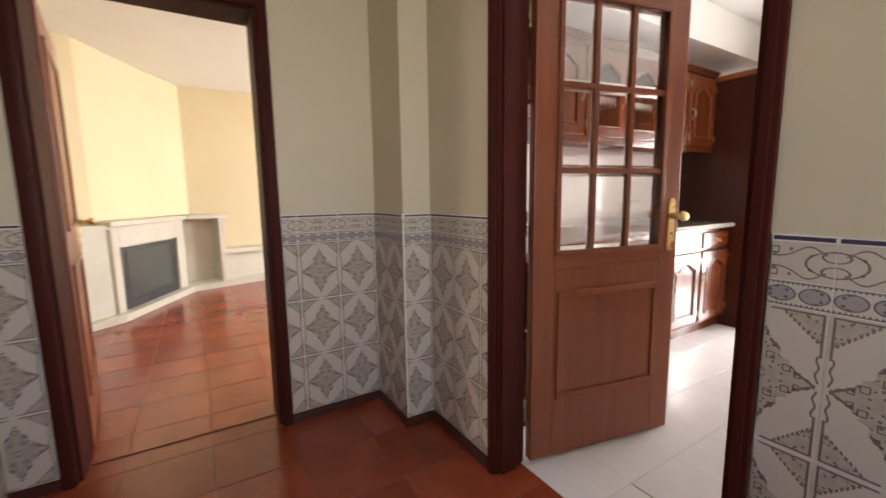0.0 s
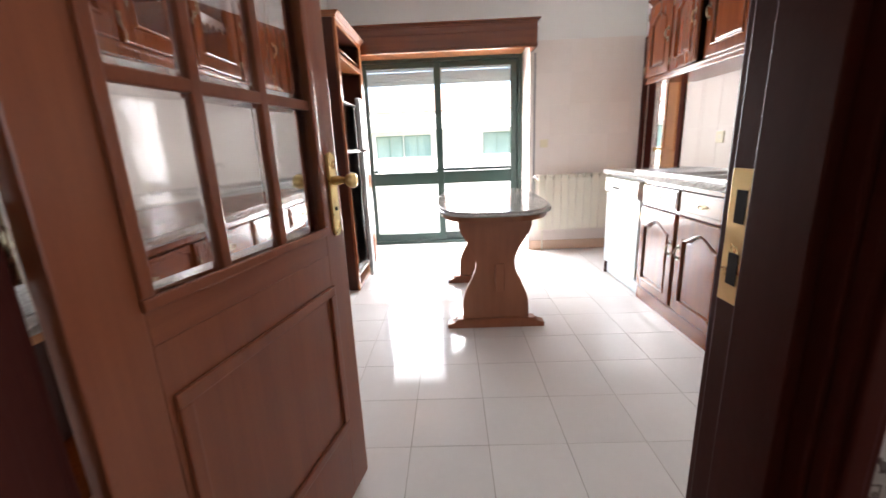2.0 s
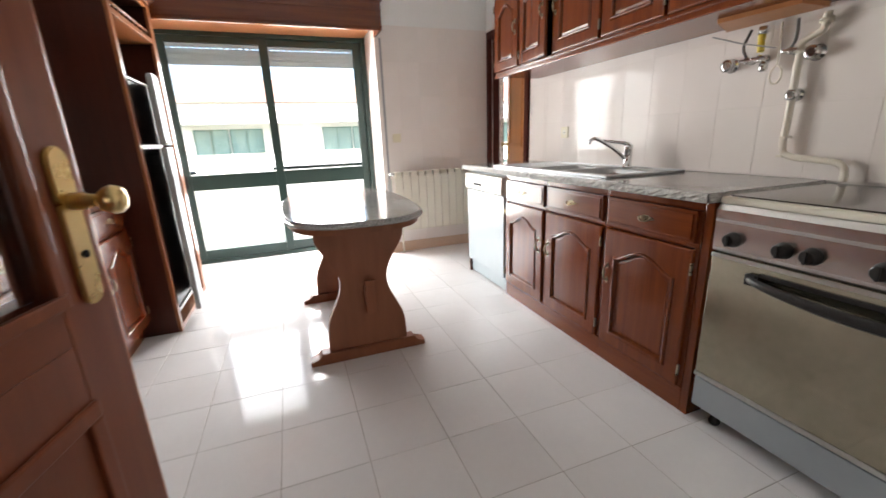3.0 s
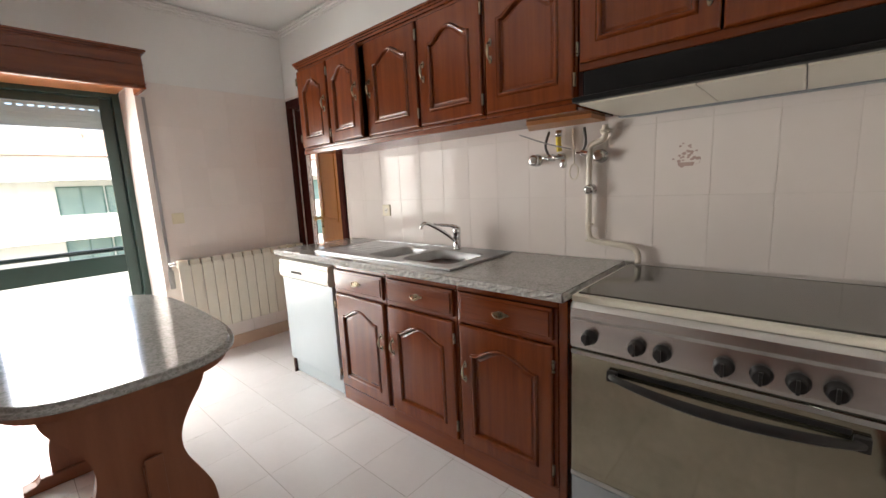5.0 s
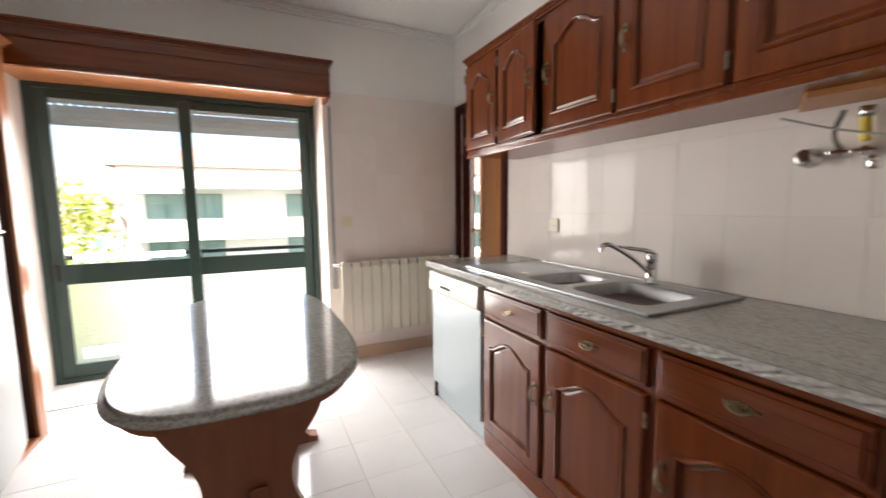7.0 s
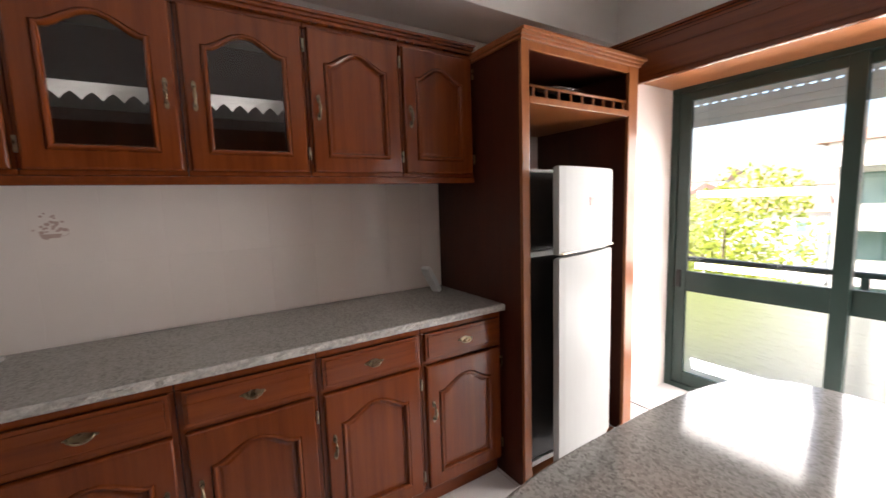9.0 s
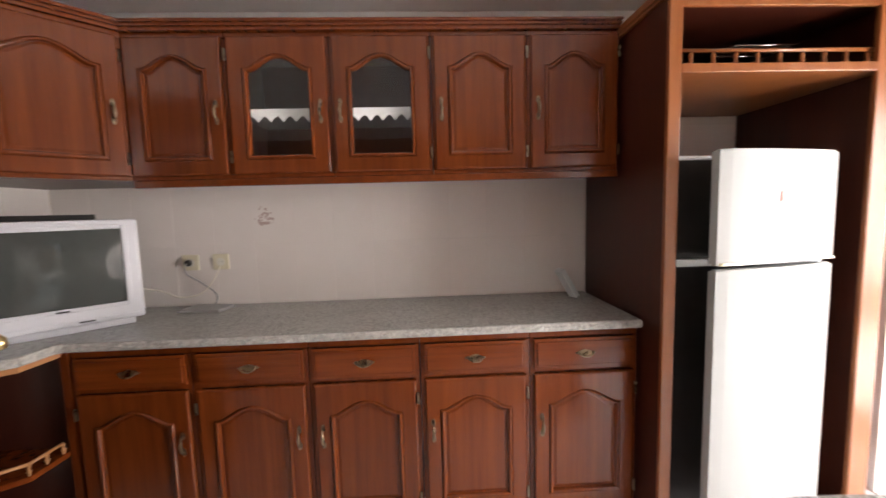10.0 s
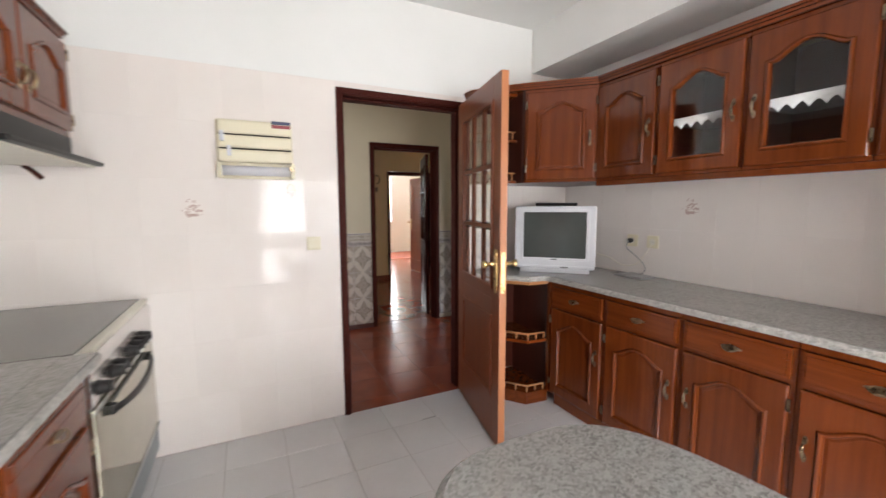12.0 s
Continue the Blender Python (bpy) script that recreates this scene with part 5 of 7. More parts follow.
def sink_mesh():
    """The pressed top with two bowls; y runs along the wall."""
    x0, x1, y0, y1 = SBX
    bowls = [(2.935, 3.255, 1.575, 1.925), (2.935, 3.255, 1.975, 2.215)]
    bm = bmesh.new()
    z = 0.904
    box(bm, x0, x1, y0, y1, 0.8955, 0.8965)
    xs = sorted({x0, x1, *[b[k] for b in bowls for k in (0, 1)]})
    ys = sorted({y0, y1, *[b[k] for b in bowls for k in (2, 3)]})
    bm.clear()
    for a, b in zip(xs, xs[1:]):
        for c, d in zip(ys, ys[1:]):
            cx, cy = (a + b) / 2, (c + d) / 2
            if any(q[0] < cx < q[1] and q[2] < cy < q[3] for q in bowls):
                continue
            bm.faces.new([bm.verts.new(v) for v in ((a, c, z), (b, c, z), (b, d, z), (a, d, z))])
    for q in bowls:
        prev = None
        for k, (ins, dz) in enumerate(((0.0, 0.0), (0.006, -0.008), (0.012, -0.06), (0.018, -0.13), (0.045, -0.15))):
            ring = []
            a, b, c, d = q[0] + ins, q[1] - ins, q[2] + ins, q[3] - ins
            rad = 0.05
            for cx, cy, t0 in ((b - rad, d - rad, 0), (a + rad, d - rad, 90), (a + rad, c + rad, 180), (b - rad, c + rad, 270)):
                for s in range(5):
                    t = radians(t0 + 90 * s / 4)
                    ring.append(bm.verts.new((cx + rad * math.cos(t), cy + rad * math.sin(t), z + dz)))
            if prev:
                for i in range(len(ring)):
                    bm.faces.new((prev[i], prev[(i + 1) % len(ring)], ring[(i + 1) % len(ring)], ring[i])).smooth = True
            else:
                # corner fillets between the square cut and the rounded bowl
                sq = [bm.verts.new(v) for v in ((q[1], q[3], z), (q[0], q[3], z), (q[0], q[2], z), (q[1], q[2], z))]
                for j in range(4):
                    seg = ring[j * 5:j * 5 + 5]
                    for u, v in zip(seg, seg[1:]):
                        bm.faces.new((sq[j], u, v))
            prev = ring
        bm.faces.new(prev[::-1])
    # raised rim
    for r in ((x0, x1, y0, y0 + 0.018), (x0, x1, y1 - 0.018, y1), (x0, x0 + 0.018, y0 + 0.018, y1 - 0.018), (x1 - 0.018, x1, y0 + 0.018, y1 - 0.018)):
        box(bm, r[0], r[1], r[2], r[3], 0.8953, 0.907, 0.003)
    return bm


part("basin", sink_mesh(), M_SINK, snk)
bm = bmesh.new()
for i in range(7):
    y = 2.27
    box(bm, 2.96 + i * 0.05, 2.972 + i * 0.05, y, 2.60, 0.9042, 0.9052, 0.0004)
part("drainer_ribs", bm, M_SINK, snk)
for cy in (1.75, 2.095):
    part("drain", lathe(bmesh.new(), [(0.042, 0), (0.042, 0.003), (0.03, 0.0035), (0.028, 0.001)], (3.10, cy, 0.7545), "z", 18), M_STEEL, snk)
tap = thing("mixer_tap", "chrome single-lever mixer tap on the sink", "tap")
TX, TY = 3.31, 1.83
part("body", lathe(bmesh.new(), [(0.028, 0), (0.028, 0.006), (0.022, 0.012), (0.021, 0.09), (0.023, 0.095), (0.023, 0.125), (0.012, 0.135)], (TX, TY, 0.9045), "z", 16), M_STEEL, tap)
part("spout", tube(bmesh.new(), curve_pts([(TX - 0.015, TY + 0.004, 0.955), (TX - 0.08, TY + 0.025, 1.01), (TX - 0.17, TY + 0.05, 1.065), (TX - 0.205, TY + 0.06, 1.073), (TX - 0.222, TY + 0.065, 1.06), (TX - 0.223, TY + 0.065, 1.045)]), 0.0095, 10), M_STEEL, tap)
part("lever", tube(bmesh.new(), curve_pts([(TX, TY, 1.035), (TX - 0.03, TY + 0.02, 1.045), (TX - 0.09, TY + 0.055, 1.055), (TX - 0.12, TY + 0.07, 1.062)]), [0.012] * 6 + [0.009] * 6 + [0.006] * 7, 8), M_STEEL, tap)

dwm = thing("dishwasher", "white dishwasher with a cream control strip under the worktop", "dishwasher", pose(2.825, 3.005, 0, 0, 0, -90))
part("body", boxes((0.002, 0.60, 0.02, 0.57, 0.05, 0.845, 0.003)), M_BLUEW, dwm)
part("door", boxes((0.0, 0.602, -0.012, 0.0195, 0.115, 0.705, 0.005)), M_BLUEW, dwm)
bm = bmesh.new()
poly = [(0.0195, 0.71), (-0.02, 0.71), (-0.032, 0.722), (-0.036, 0.745), (-0.030, 0.785), (-0.026, 0.80), (-0.030, 0.815), (-0.026, 0.832), (0.0195, 0.838)]
prism(bm, poly, 0.0, 0.602, 0.003)
bmesh.ops.transform(bm, matrix=Matrix(((0, 0, 1, 0), (1, 0, 0, 0), (0, 1, 0, 0), (0, 0, 0, 1))), verts=bm.verts)
cp = part("control_panel", bm, M_IVORY, dwm, "cream control panel")
part("button", boxes((0.38, 0.415, -0.041, -0.034, 0.752, 0.775, 0.002)), M_STEEL, cp)
part("handle_recess", boxes((0.17, 0.30, -0.0375, -0.034, 0.752, 0.768, 0.002)), M_DARK, cp)
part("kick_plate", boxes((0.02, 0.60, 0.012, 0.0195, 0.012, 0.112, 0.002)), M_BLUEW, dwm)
part("foot", boxes((0.002, 0.018, -0.005, 0.04, 0.0, 0.10, 0.003)), M_CARC, dwm, "dark wooden foot")
for x in (0.06, 0.54):
    part("leg", lathe(bmesh.new(), [(0.018, 0), (0.018, 0.0495)], (x, 0.3, 0), "z", 10), M_BLACK, dwm)

# ---- cooker ----
ck = thing("cooker", "wide stainless steel cooker with a closed lid", "cooker", pose(2.835, 0.918, 0, 0, 0, -90))
CW, CD = 0.885, 0.585
part("body", boxes((0.003, CW - 0.003, 0.012, CD, 0.09, 0.835, 0.003)), M_WHITE, ck)
part("lid", boxes((0.012, CW - 0.012, 0.02, CD - 0.01, 0.878, 0.888, 0.003)), M_LID, ck, "dark glossy lid")
part("lid_frame", boxes((0.0, CW, -0.012, 0.022, 0.862, 0.884, 0.006), (0.0, 0.0118, 0.0225, CD, 0.862, 0.884, 0.003), (CW - 0.0118, CW, 0.0225, CD, 0.862, 0.884, 0.003)), M_IVORY, ck)
bm = bmesh.new()
poly = [(0.03, 0.70), (-0.016, 0.70), (-0.018, 0.712), (-0.019, 0.80), (-0.021, 0.812), (-0.022, 0.842), (-0.010, 0.860), (0.03, 0.861)]
prism(bm, poly, 0.0, CW, 0.002)
bmesh.ops.transform(bm, matrix=Matrix(((0, 0, 1, 0), (1, 0, 0, 0), (0, 1, 0, 0), (0, 0, 0, 1))), verts=bm.verts)
panel = part("control_panel", bm, M_PANEL, ck, "brushed steel control panel")
for x in (0.069, 0.218, 0.290, 0.443, 0.525, 0.598, 0.669):
    k = part("knob", lathe(bmesh.new(), [(0.026, 0), (0.026, 0.006), (0.022, 0.009), (0.021, 0.030), (0.017, 0.035)], (0, 0, 0), "y", 18), M_BLACK, panel, "black cooker knob", at=pose(x, -0.018, 0.748, 179, 0, 0))
    part("pointer", boxes((-0.004, 0.004, 0.0345, 0.042, -0.019, 0.019, 0.0015)), M_BLACK, k)
door = part("oven_door", boxes((0.004, CW - 0.004, -0.020, 0.011, 0.205, 0.695, 0.005)), M_OVEN, ck, "brownish mirrored oven door")
part("trim", boxes((0.004, CW - 0.004, -0.0235, -0.0205, 0.205, 0.222, 0.001)), M_BRUSH, door)
part("trim", boxes((0.004, CW - 0.004, -0.0235, -0.0205, 0.678, 0.692, 0.001)), M_BRUSH, door)
bm = bmesh.new()
ring_a = None
for i in range(25):
    t = i / 24
    x, bow = 0.138 + 0.59 * t, math.sin(math.pi * t) ** 0.55
    y, z, hh = -0.030 - 0.040 * bow, 0.634 - 0.016 * math.sin(math.pi * t), 0.013 + 0.005 * math.sin(math.pi * t)
    ring_b = [bm.verts.new(v) for v in ((x, y - 0.008, z - hh * 0.6), (x, y - 0.010, z), (x, y - 0.008, z + hh * 0.6), (x, y, z + hh), (x, y + 0.008, z + hh * 0.6), (x, y + 0.008, z - hh * 0.6), (x, y, z - hh))]
    if ring_a:
        for q in range(7):
            bm.faces.new((ring_a[q], ring_a[(q + 1) % 7], ring_b[(q + 1) % 7], ring_b[q])).smooth = True
    else:
        bm.faces.new(ring_b[::-1])
    ring_a = ring_b
bm.faces.new(ring_a)
for x in (0.132, 0.702):
    box(bm, x, x + 0.032, -0.040, -0.0205, 0.616, 0.652, 0.004)
part("handle", bm, M_BLACK, door, "curved flat black oven handle")
part("handle_rail", boxes((0.165, 0.70, -0.026, -0.0205, 0.646, 0.660, 0.002)), M_BLACK, door)
part("drawer", boxes((0.004, CW - 0.004, -0.015, 0.011, 0.075, 0.196, 0.004)), M_GREY, ck, "blue-grey lower drawer plate")
for x in (0.06, CW - 0.06):
    for y in (0.05, CD - 0.06):
        part("leg", lathe(bmesh.new(), [(0.018, 0), (0.022, 0.012), (0.016, 0.02), (0.016, 0.0895)], (x, y, 0), "z", 12), M_BLACK, ck)

# ---- wall cabinets above the sink and the hood ----
XV, ZV, HV = 3.058, 1.556, 0.532
G4 = "wall cabinets above the sink"
YV = [2.942, 2.588, 2.213, 1.797, 1.404, 0.992]
for i, (hd, aj) in enumerate((("right", 0), ("right", 6), ("left", 0), ("left", 0), ("left", 0))):
    wall_unit("polished reddish-brown arched wall cabinet above the sink" + (", door ajar" if aj else ""), YV[i] - YV[i + 1] - 0.001, HV, pose(XV, YV[i], ZV, 0, 0, -90), hd, XE - XV - 0.003, False, G4, aj)
hc = thing("hood_cabinet", "reddish-brown cabinet with two low doors above the cooker hood", "cabinet", pose(XV, 0.989, ZV, 0, 0, -90))
HW = 0.87
part("body", boxes((0.001, HW - 0.001, 0.001, XE - XV - 0.003, 0.13, HV)), M_CARC, hc)
part("face_frame", boxes((0, HW, -0.018, 0.0005, HV - 0.022, HV, 0.005), (0, HW, -0.018, 0.0005, 0.105, 0.135, 0.005)), M_CABH, hc)
part("side_board", boxes((0.0, 0.016, -0.0178, XE - XV - 0.003, 0.0, 0.104)), M_CARC, hc)
part("side_board", boxes((HW - 0.016, HW, -0.0178, XE - XV - 0.003, 0.0, 0.104)), M_CARC, hc)
hung_door(hc, 0.008, HW / 2 - 0.003, 0.132, HV - 0.020, "right", -0.036, hz=0.12)
hung_door(hc, HW / 2 + 0.003, HW - 0.008, 0.132, HV - 0.020, "left", -0.036, hz=0.12)
rows = []
for o, z0, z1 in ((0.008, 0.0005, 0.014), (0.014, 0.0145, 0.024), (0.022, 0.0245, 0.036)):
    rows.append(("cornice", boxes((XV - 0.018 - o, XE - 0.002, 0.119 - o, 2.942 + o, ZV + HV + z0, ZV + HV + z1, 0.003))))
rows.append(("light_rail", boxes((XV - 0.024, XV - 0.002, 0.995, 2.942, ZV - 0.028, ZV - 0.0005, 0.004))))
rows.append(("bottom_board", boxes((XV - 0.0015, XE - 0.002, 0.995, 2.942, ZV - 0.014, ZV - 0.0005))))
cornice("sink_cabinet_cornice", "wooden cornice and light rail of the sink wall cabinets", rows)
part("underside_wedge", prism(bmesh.new(), [(3.20, 1.30), (3.40, 1.40), (3.40, 1.02), (3.24, 1.02)], ZV - 0.032, ZV - 0.0145), M_GALL, bpy.data.objects["sink_cabinet_cornice"])
M_HOOD = surface("black_hood_enamel", (0.006, 0.006, 0.006), (0.010, 0.010, 0.010), rough=0.35)
M_HOOD.node_tree.nodes["Principled BSDF"].inputs["Specular IOR Level"].default_value = 0.2
hd_ = thing("cooker_hood", "cooker hood with a dark slide-out front and a pale grease filter", "hood")
part("shell", boxes((2.985, XE - 0.002, 0.125, 0.965, 1.545, 1.555), (3.07, XE - 0.002, 0.145, 0.965, 1.5555, 1.655)), M_HOOD, hd_)
part("visor", boxes((2.925, 2.984, 0.125, 0.965, 1.537, 1.555, 0.006)), M_HOOD, hd_, "black slide-out visor")
part("front_board", boxes((3.030, 3.062, 0.145, 0.965, 1.556, 1.658, 0.003)), M_HOOD, hd_)
part("rear_strip", boxes((3.385, XE - 0.003, 0.13, 0.96, 1.527, 1.5445, 0.002)), M_GREY, hd_, "grey rear strip")
for y0, y1 in ((0.14, 0.357), (0.360, 0.597), (0.600, 0.95)):
    part("filter", boxes((2.955, 3.38, y0, y1, 1.531, 1.5445, 0.002)), M_IVORY, hd_, "pale grease filter")
part("bracket", tube(bmesh.new(), curve_pts([(3.235, 0.045, 1.535), (3.215, 0.045, 1.525), (3.185, 0.045, 1.495), (3.175, 0.045, 1.480)]), 0.010, 8), M_CARC, hd_, "loose brown bracket")

# ---- boiler pipes on the tiles ----
pp = thing("gas_and_water_pipes", "cream pipe, chrome valves and yellow gas hose on the tiles", "pipes")
PX = XE - 0.03
part("waste_pipe", tube(bmesh.new(), curve_pts([(PX, 1.02, 1.508), (PX, 1.02, 1.47), (PX, 1.03, 1.445), (PX, 1.085, 1.42), (PX, 1.09, 1.36), (PX, 1.09, 1.15), (PX, 1.09, 1.02), (PX, 1.06, 0.985), (PX, 0.98, 0.975), (PX, 0.90, 0.965), (PX, 0.872, 0.94), (PX, 0.868, 0.896)]), 0.013, 10), M_PIPE, pp, "cream painted pipe")
for z in (1.485, 1.475):
    part("collar", lathe(bmesh.new(), [(0.021, -0.004), (0.021, 0.004)], (PX, 1.02, z), "z", 12), M_PIPE, pp)
for z in (0.9, 0.975, 1.30):
    part("pipe_clip", boxes((PX - 0.016, XE - 0.001, 1.078, 1.102, z + 0.08, z + 0.09, 0.002)), M_PIPE, pp)


def valve(y, z, r=0.022):
    v = part("valve", lathe(bmesh.new(), [(r * 1.15, 0), (r * 1.15, 0.004), (r * 0.75, 0.008), (r * 0.75, 0.030), (r, 0.034), (r, 0.045), (r * 0.6, 0.048)], (0, 0, 0), "x", 14), M_STEEL, pp, "chrome valve", at=pose(XE - 0.0005, y, z, 0, 0, 180))
    return v


valve(1.372, 1.378, 0.027)
valve(1.045, 1.375, 0.027)
for y, z in ((1.285, 1.385), (1.232, 1.385), (1.118, 1.395)):
    v = valve(y, z, 0.015)
    part("wing_handle", boxes((0.046, 0.054, -0.028, 0.028, -0.006, 0.006, 0.003)), M_STEEL, v)
valve(1.088, 1.225, 0.022)
part("gas_hose", tube(bmesh.new(), curve_pts([(PX - 0.01, 1.235, 1.505), (PX - 0.012, 1.236, 1.46), (PX - 0.012, 1.232, 1.41)]), 0.0135, 10), M_YELHOSE, pp, "yellow gas hose")
part("hose_ferrule", lathe(bmesh.new(), [(0.0165, 0), (0.0165, 0.03)], (PX - 0.012, 1.2345, 1.478), "z", 10), M_STEEL, pp)
for ys, zs in (((1.29, 1.30, 1.285), (1.508, 1.44, 1.39)), ((1.115, 1.10, 1.12), (1.508, 1.44, 1.40))):
    part("flexible_hose", tube(bmesh.new(), curve_pts([(PX, ys[0], zs[0]), (PX - 0.02, ys[1], zs[1]), (PX - 0.01, ys[2], zs[2])]), 0.0062, 8), M_STOVE, pp, "dark braided hose")
ring = [(PX - 0.01, 1.16 + 0.022 * math.sin(a), 1.31 + 0.035 * math.cos(a)) for a in [i * 2 * math.pi / 14 for i in range(15)]]
part("coiled_wire", tube(bmesh.new(), [(PX - 0.012, 1.165, 1.508), (PX - 0.012, 1.16, 1.42)] + ring, 0.004, 6), M_PIPE, pp)
part("loose_wire", tube(bmesh.new(), curve_pts([(PX - 0.06, 1.42, 1.505), (PX - 0.03, 1.30, 1.455), (PX - 0.02, 1.17, 1.415)]), 0.0035, 6), M_CABLE, pp)
part("elbow", lathe(bmesh.new(), [(0.013, 0), (0.016, 0.01), (0.016, 0.03), (0.012, 0.04)], (PX - 0.015, 1.21, 1.33), "z", 10), M_STEEL, pp)

# ---- radiator ----
rad = thing("radiator", "cream sectional radiator under the window wall", "radiator")
for i in range(13):
    x = 2.392 + i * 0.0785
    bm = boxes((x + 0.002, x + 0.0765, 3.765, 3.775, 0.235, 0.775, 0.004), (x + 0.032, x + 0.046, 3.776, 3.835, 0.235, 0.775, 0.004), (x + 0.004, x + 0.0745, 3.776, 3.84, 0.755, 0.812, 0.012))
    part("section", bm, M_IVORY, rad)
part("valve", lathe(bmesh.new(), [(0.012, 0), (0.012, 0.03), (0.016, 0.032), (0.016, 0.05)], (2.34, 3.80, 0.79), "x", 10), M_STEEL, rad, "small air valve")
part("pipe", tube(bmesh.new(), [(2.45, 3.81, 0.234), (2.45, 3.81, 0.0)], 0.009, 8), M_IVORY, rad)
part("pipe", tube(bmesh.new(), [(3.32, 3.81, 0.234), (3.32, 3.81, 0.0)], 0.009, 8), M_IVORY, rad)
part("bracket", boxes((2.62, 2.65, 3.84, YN - 0.0005, 0.72, 0.75), (3.12, 3.15, 3.84, YN - 0.0005, 0.72, 0.75)), M_IVORY, rad)

# ---- table ----
tb = thing("trestle_table", "oval grey granite table on two curved wooden trestle ends", "table")
TCX, TCY, TA, TB_ = 1.750, 2.415, 0.371, 0.694


def oval(a, b, n=72, p=3.2):
    pts = []
    for i in range(n):
        t = 2 * math.pi * i / n
        c, s = math.cos(t), math.sin(t)
        pts.append((TCX + a * math.copysign(abs(c) ** (2 / p), c), TCY + b * math.copysign(abs(s) ** (2 / p), s)))
    return pts


bm = bmesh.new()
prev = None
for da, z in ((-0.030, 0.7406), (-0.006, 0.742), (0.0, 0.747), (-0.001, 0.752), (-0.008, 0.7555), (-0.015, 0.7565), (-0.016, 0.761), (-0.0165, 0.766), (-0.020, 0.7695)):
    ring_ = [bm.verts.new((x, y, z)) for x, y in oval(TA + da, TB_ + da)]
    if prev:
        for i in range(len(ring_)):
            bm.faces.new((prev[i], prev[(i + 1) % len(ring_)], ring_[(i + 1) % len(ring_)], ring_[i])).smooth = True
    else:
        bm.faces.new(ring_[::-1])
    prev = ring_
bm.faces.new(prev)
part("tabletop", bm, M_TABLETOP, tb, "polished oval granite top")
part("under_board", prism(bmesh.new(), oval(TA - 0.028, TB_ - 0.028), 0.711, 0.7405, 0.006), M_TABLE, tb, "wooden board under the stone")


def trestle(y):
    prof = [(0.206, 0.062), (0.204, 0.15), (0.192, 0.22), (0.162, 0.29), (0.132, 0.355), (0.119, 0.415), (0.127, 0.475), (0.158, 0.54), (0.198, 0.60), (0.218, 0.65), (0.220, 0.7105)]
    prof = [(p.x, p.y) for p in curve_pts([(a, b, 0) for a, b in prof], 3)]
    pts = [(x, z) for x, z in prof] + [(-x, z) for x, z in prof[::-1]]
    bm = prism(bmesh.new(), pts, -0.021, 0.021, 0.004)
    bmesh.ops.transform(bm, matrix=Matrix(((1, 0, 0, TCX - 0.003), (0, 0, -1, y), (0, 1, 0, 0), (0, 0, 0, 1))), verts=bm.verts)
    part("end_board", bm, M_TABLE, tb, "curved trestle board")
    foot = [(-0.305, 0), (0.305, 0), (0.305, 0.028), (0.262, 0.034), (0.245, 0.0615), (-0.245, 0.0615), (-0.262, 0.034), (-0.305, 0.028)]
    bm = prism(bmesh.new(), foot, -0.035, 0.035, 0.004)
    bmesh.ops.transform(bm, matrix=Matrix(((1, 0, 0, TCX - 0.003), (0, 0, -1, y), (0, 1, 0, 0), (0, 0, 0, 1))), verts=bm.verts)
    part("foot", bm, M_TABLE, tb)
    s = -1 if y < TCY else 1
    part("tenon", boxes((TCX - 0.007, TCX + 0.029, min(y + s * 0.0215, y + s * 0.05), max(y + s * 0.0215, y + s * 0.05), 0.29, 0.40, 0.004)), M_TABLE, tb)
    part("wedge", boxes((TCX + 0.048, TCX - 0.0037, min(y + s * 0.05, y + s * 0.060), max(y + s * 0.05, y + s * 0.060), 0.25, 0.43, 0.004)), M_TABLE, tb)


trestle(1.96)
trestle(2.845)
part("stretcher", boxes((TCX - 0.009, TCX + 0.031, 1.983, 2.822, 0.30, 0.39, 0.004)), M_TABLE, tb)

# ---- wall rack by the door ----
rk = thing("roll_dispenser", "cream plastic wall dispenser with slots for kitchen rolls", "dispenser", pose(2.085, 0, 1.505, 0, 0, 180))
part("back", boxes((-0.385, 0.0, -0.016, -0.0005, 0.0, 0.315, 0.006)), M_CREAM, rk)
part("top_cover", boxes((-0.38, -0.005, -0.06, -0.0165, 0.235, 0.31, 0.014)), M_CREAM, rk)
part("middle_cover", boxes((-0.38, -0.005, -0.07, -0.0165, 0.16, 0.228, 0.014)), M_CREAM, rk)
part("lower_cover", boxes((-0.38, -0.005, -0.08, -0.0165, 0.085, 0.152, 0.014)), M_CREAM, rk)
part("slot", boxes((-0.37, -0.015, -0.055, -0.0165, 0.2285, 0.2345), (-0.37, -0.015, -0.06, -0.0165, 0.1525, 0.1595)), M_DARK, rk)
for cx in (-0.385, -0.023):
    part("end_cap", boxes((cx, cx + 0.023, -0.10, -0.0165, 0.0, 0.08, 0.006)), M_CREAM, rk)
part("roller", lathe(bmesh.new(), [(0.026, -0.338), (0.026, 0.0)], (-0.0235, -0.06, 0.04), "x", 16), M_SILVER, rk, "grey roller")
part("blue_grip", boxes((-0.11, -0.012, -0.0665, -0.0605, 0.296, 0.314, 0.003)), surface("dark_blue_plastic", (0.05, 0.06, 0.12), rough=0.4), rk, "dark blue cutter grip")
for kx, kz in ((-0.366, 0.19), (-0.335, 0.115)):
    part("side_knob", boxes((kx, kx + 0.022, -0.088, -0.0705, kz, kz + 0.055, 0.006)), M_SILVER, rk, "grey roll knob")
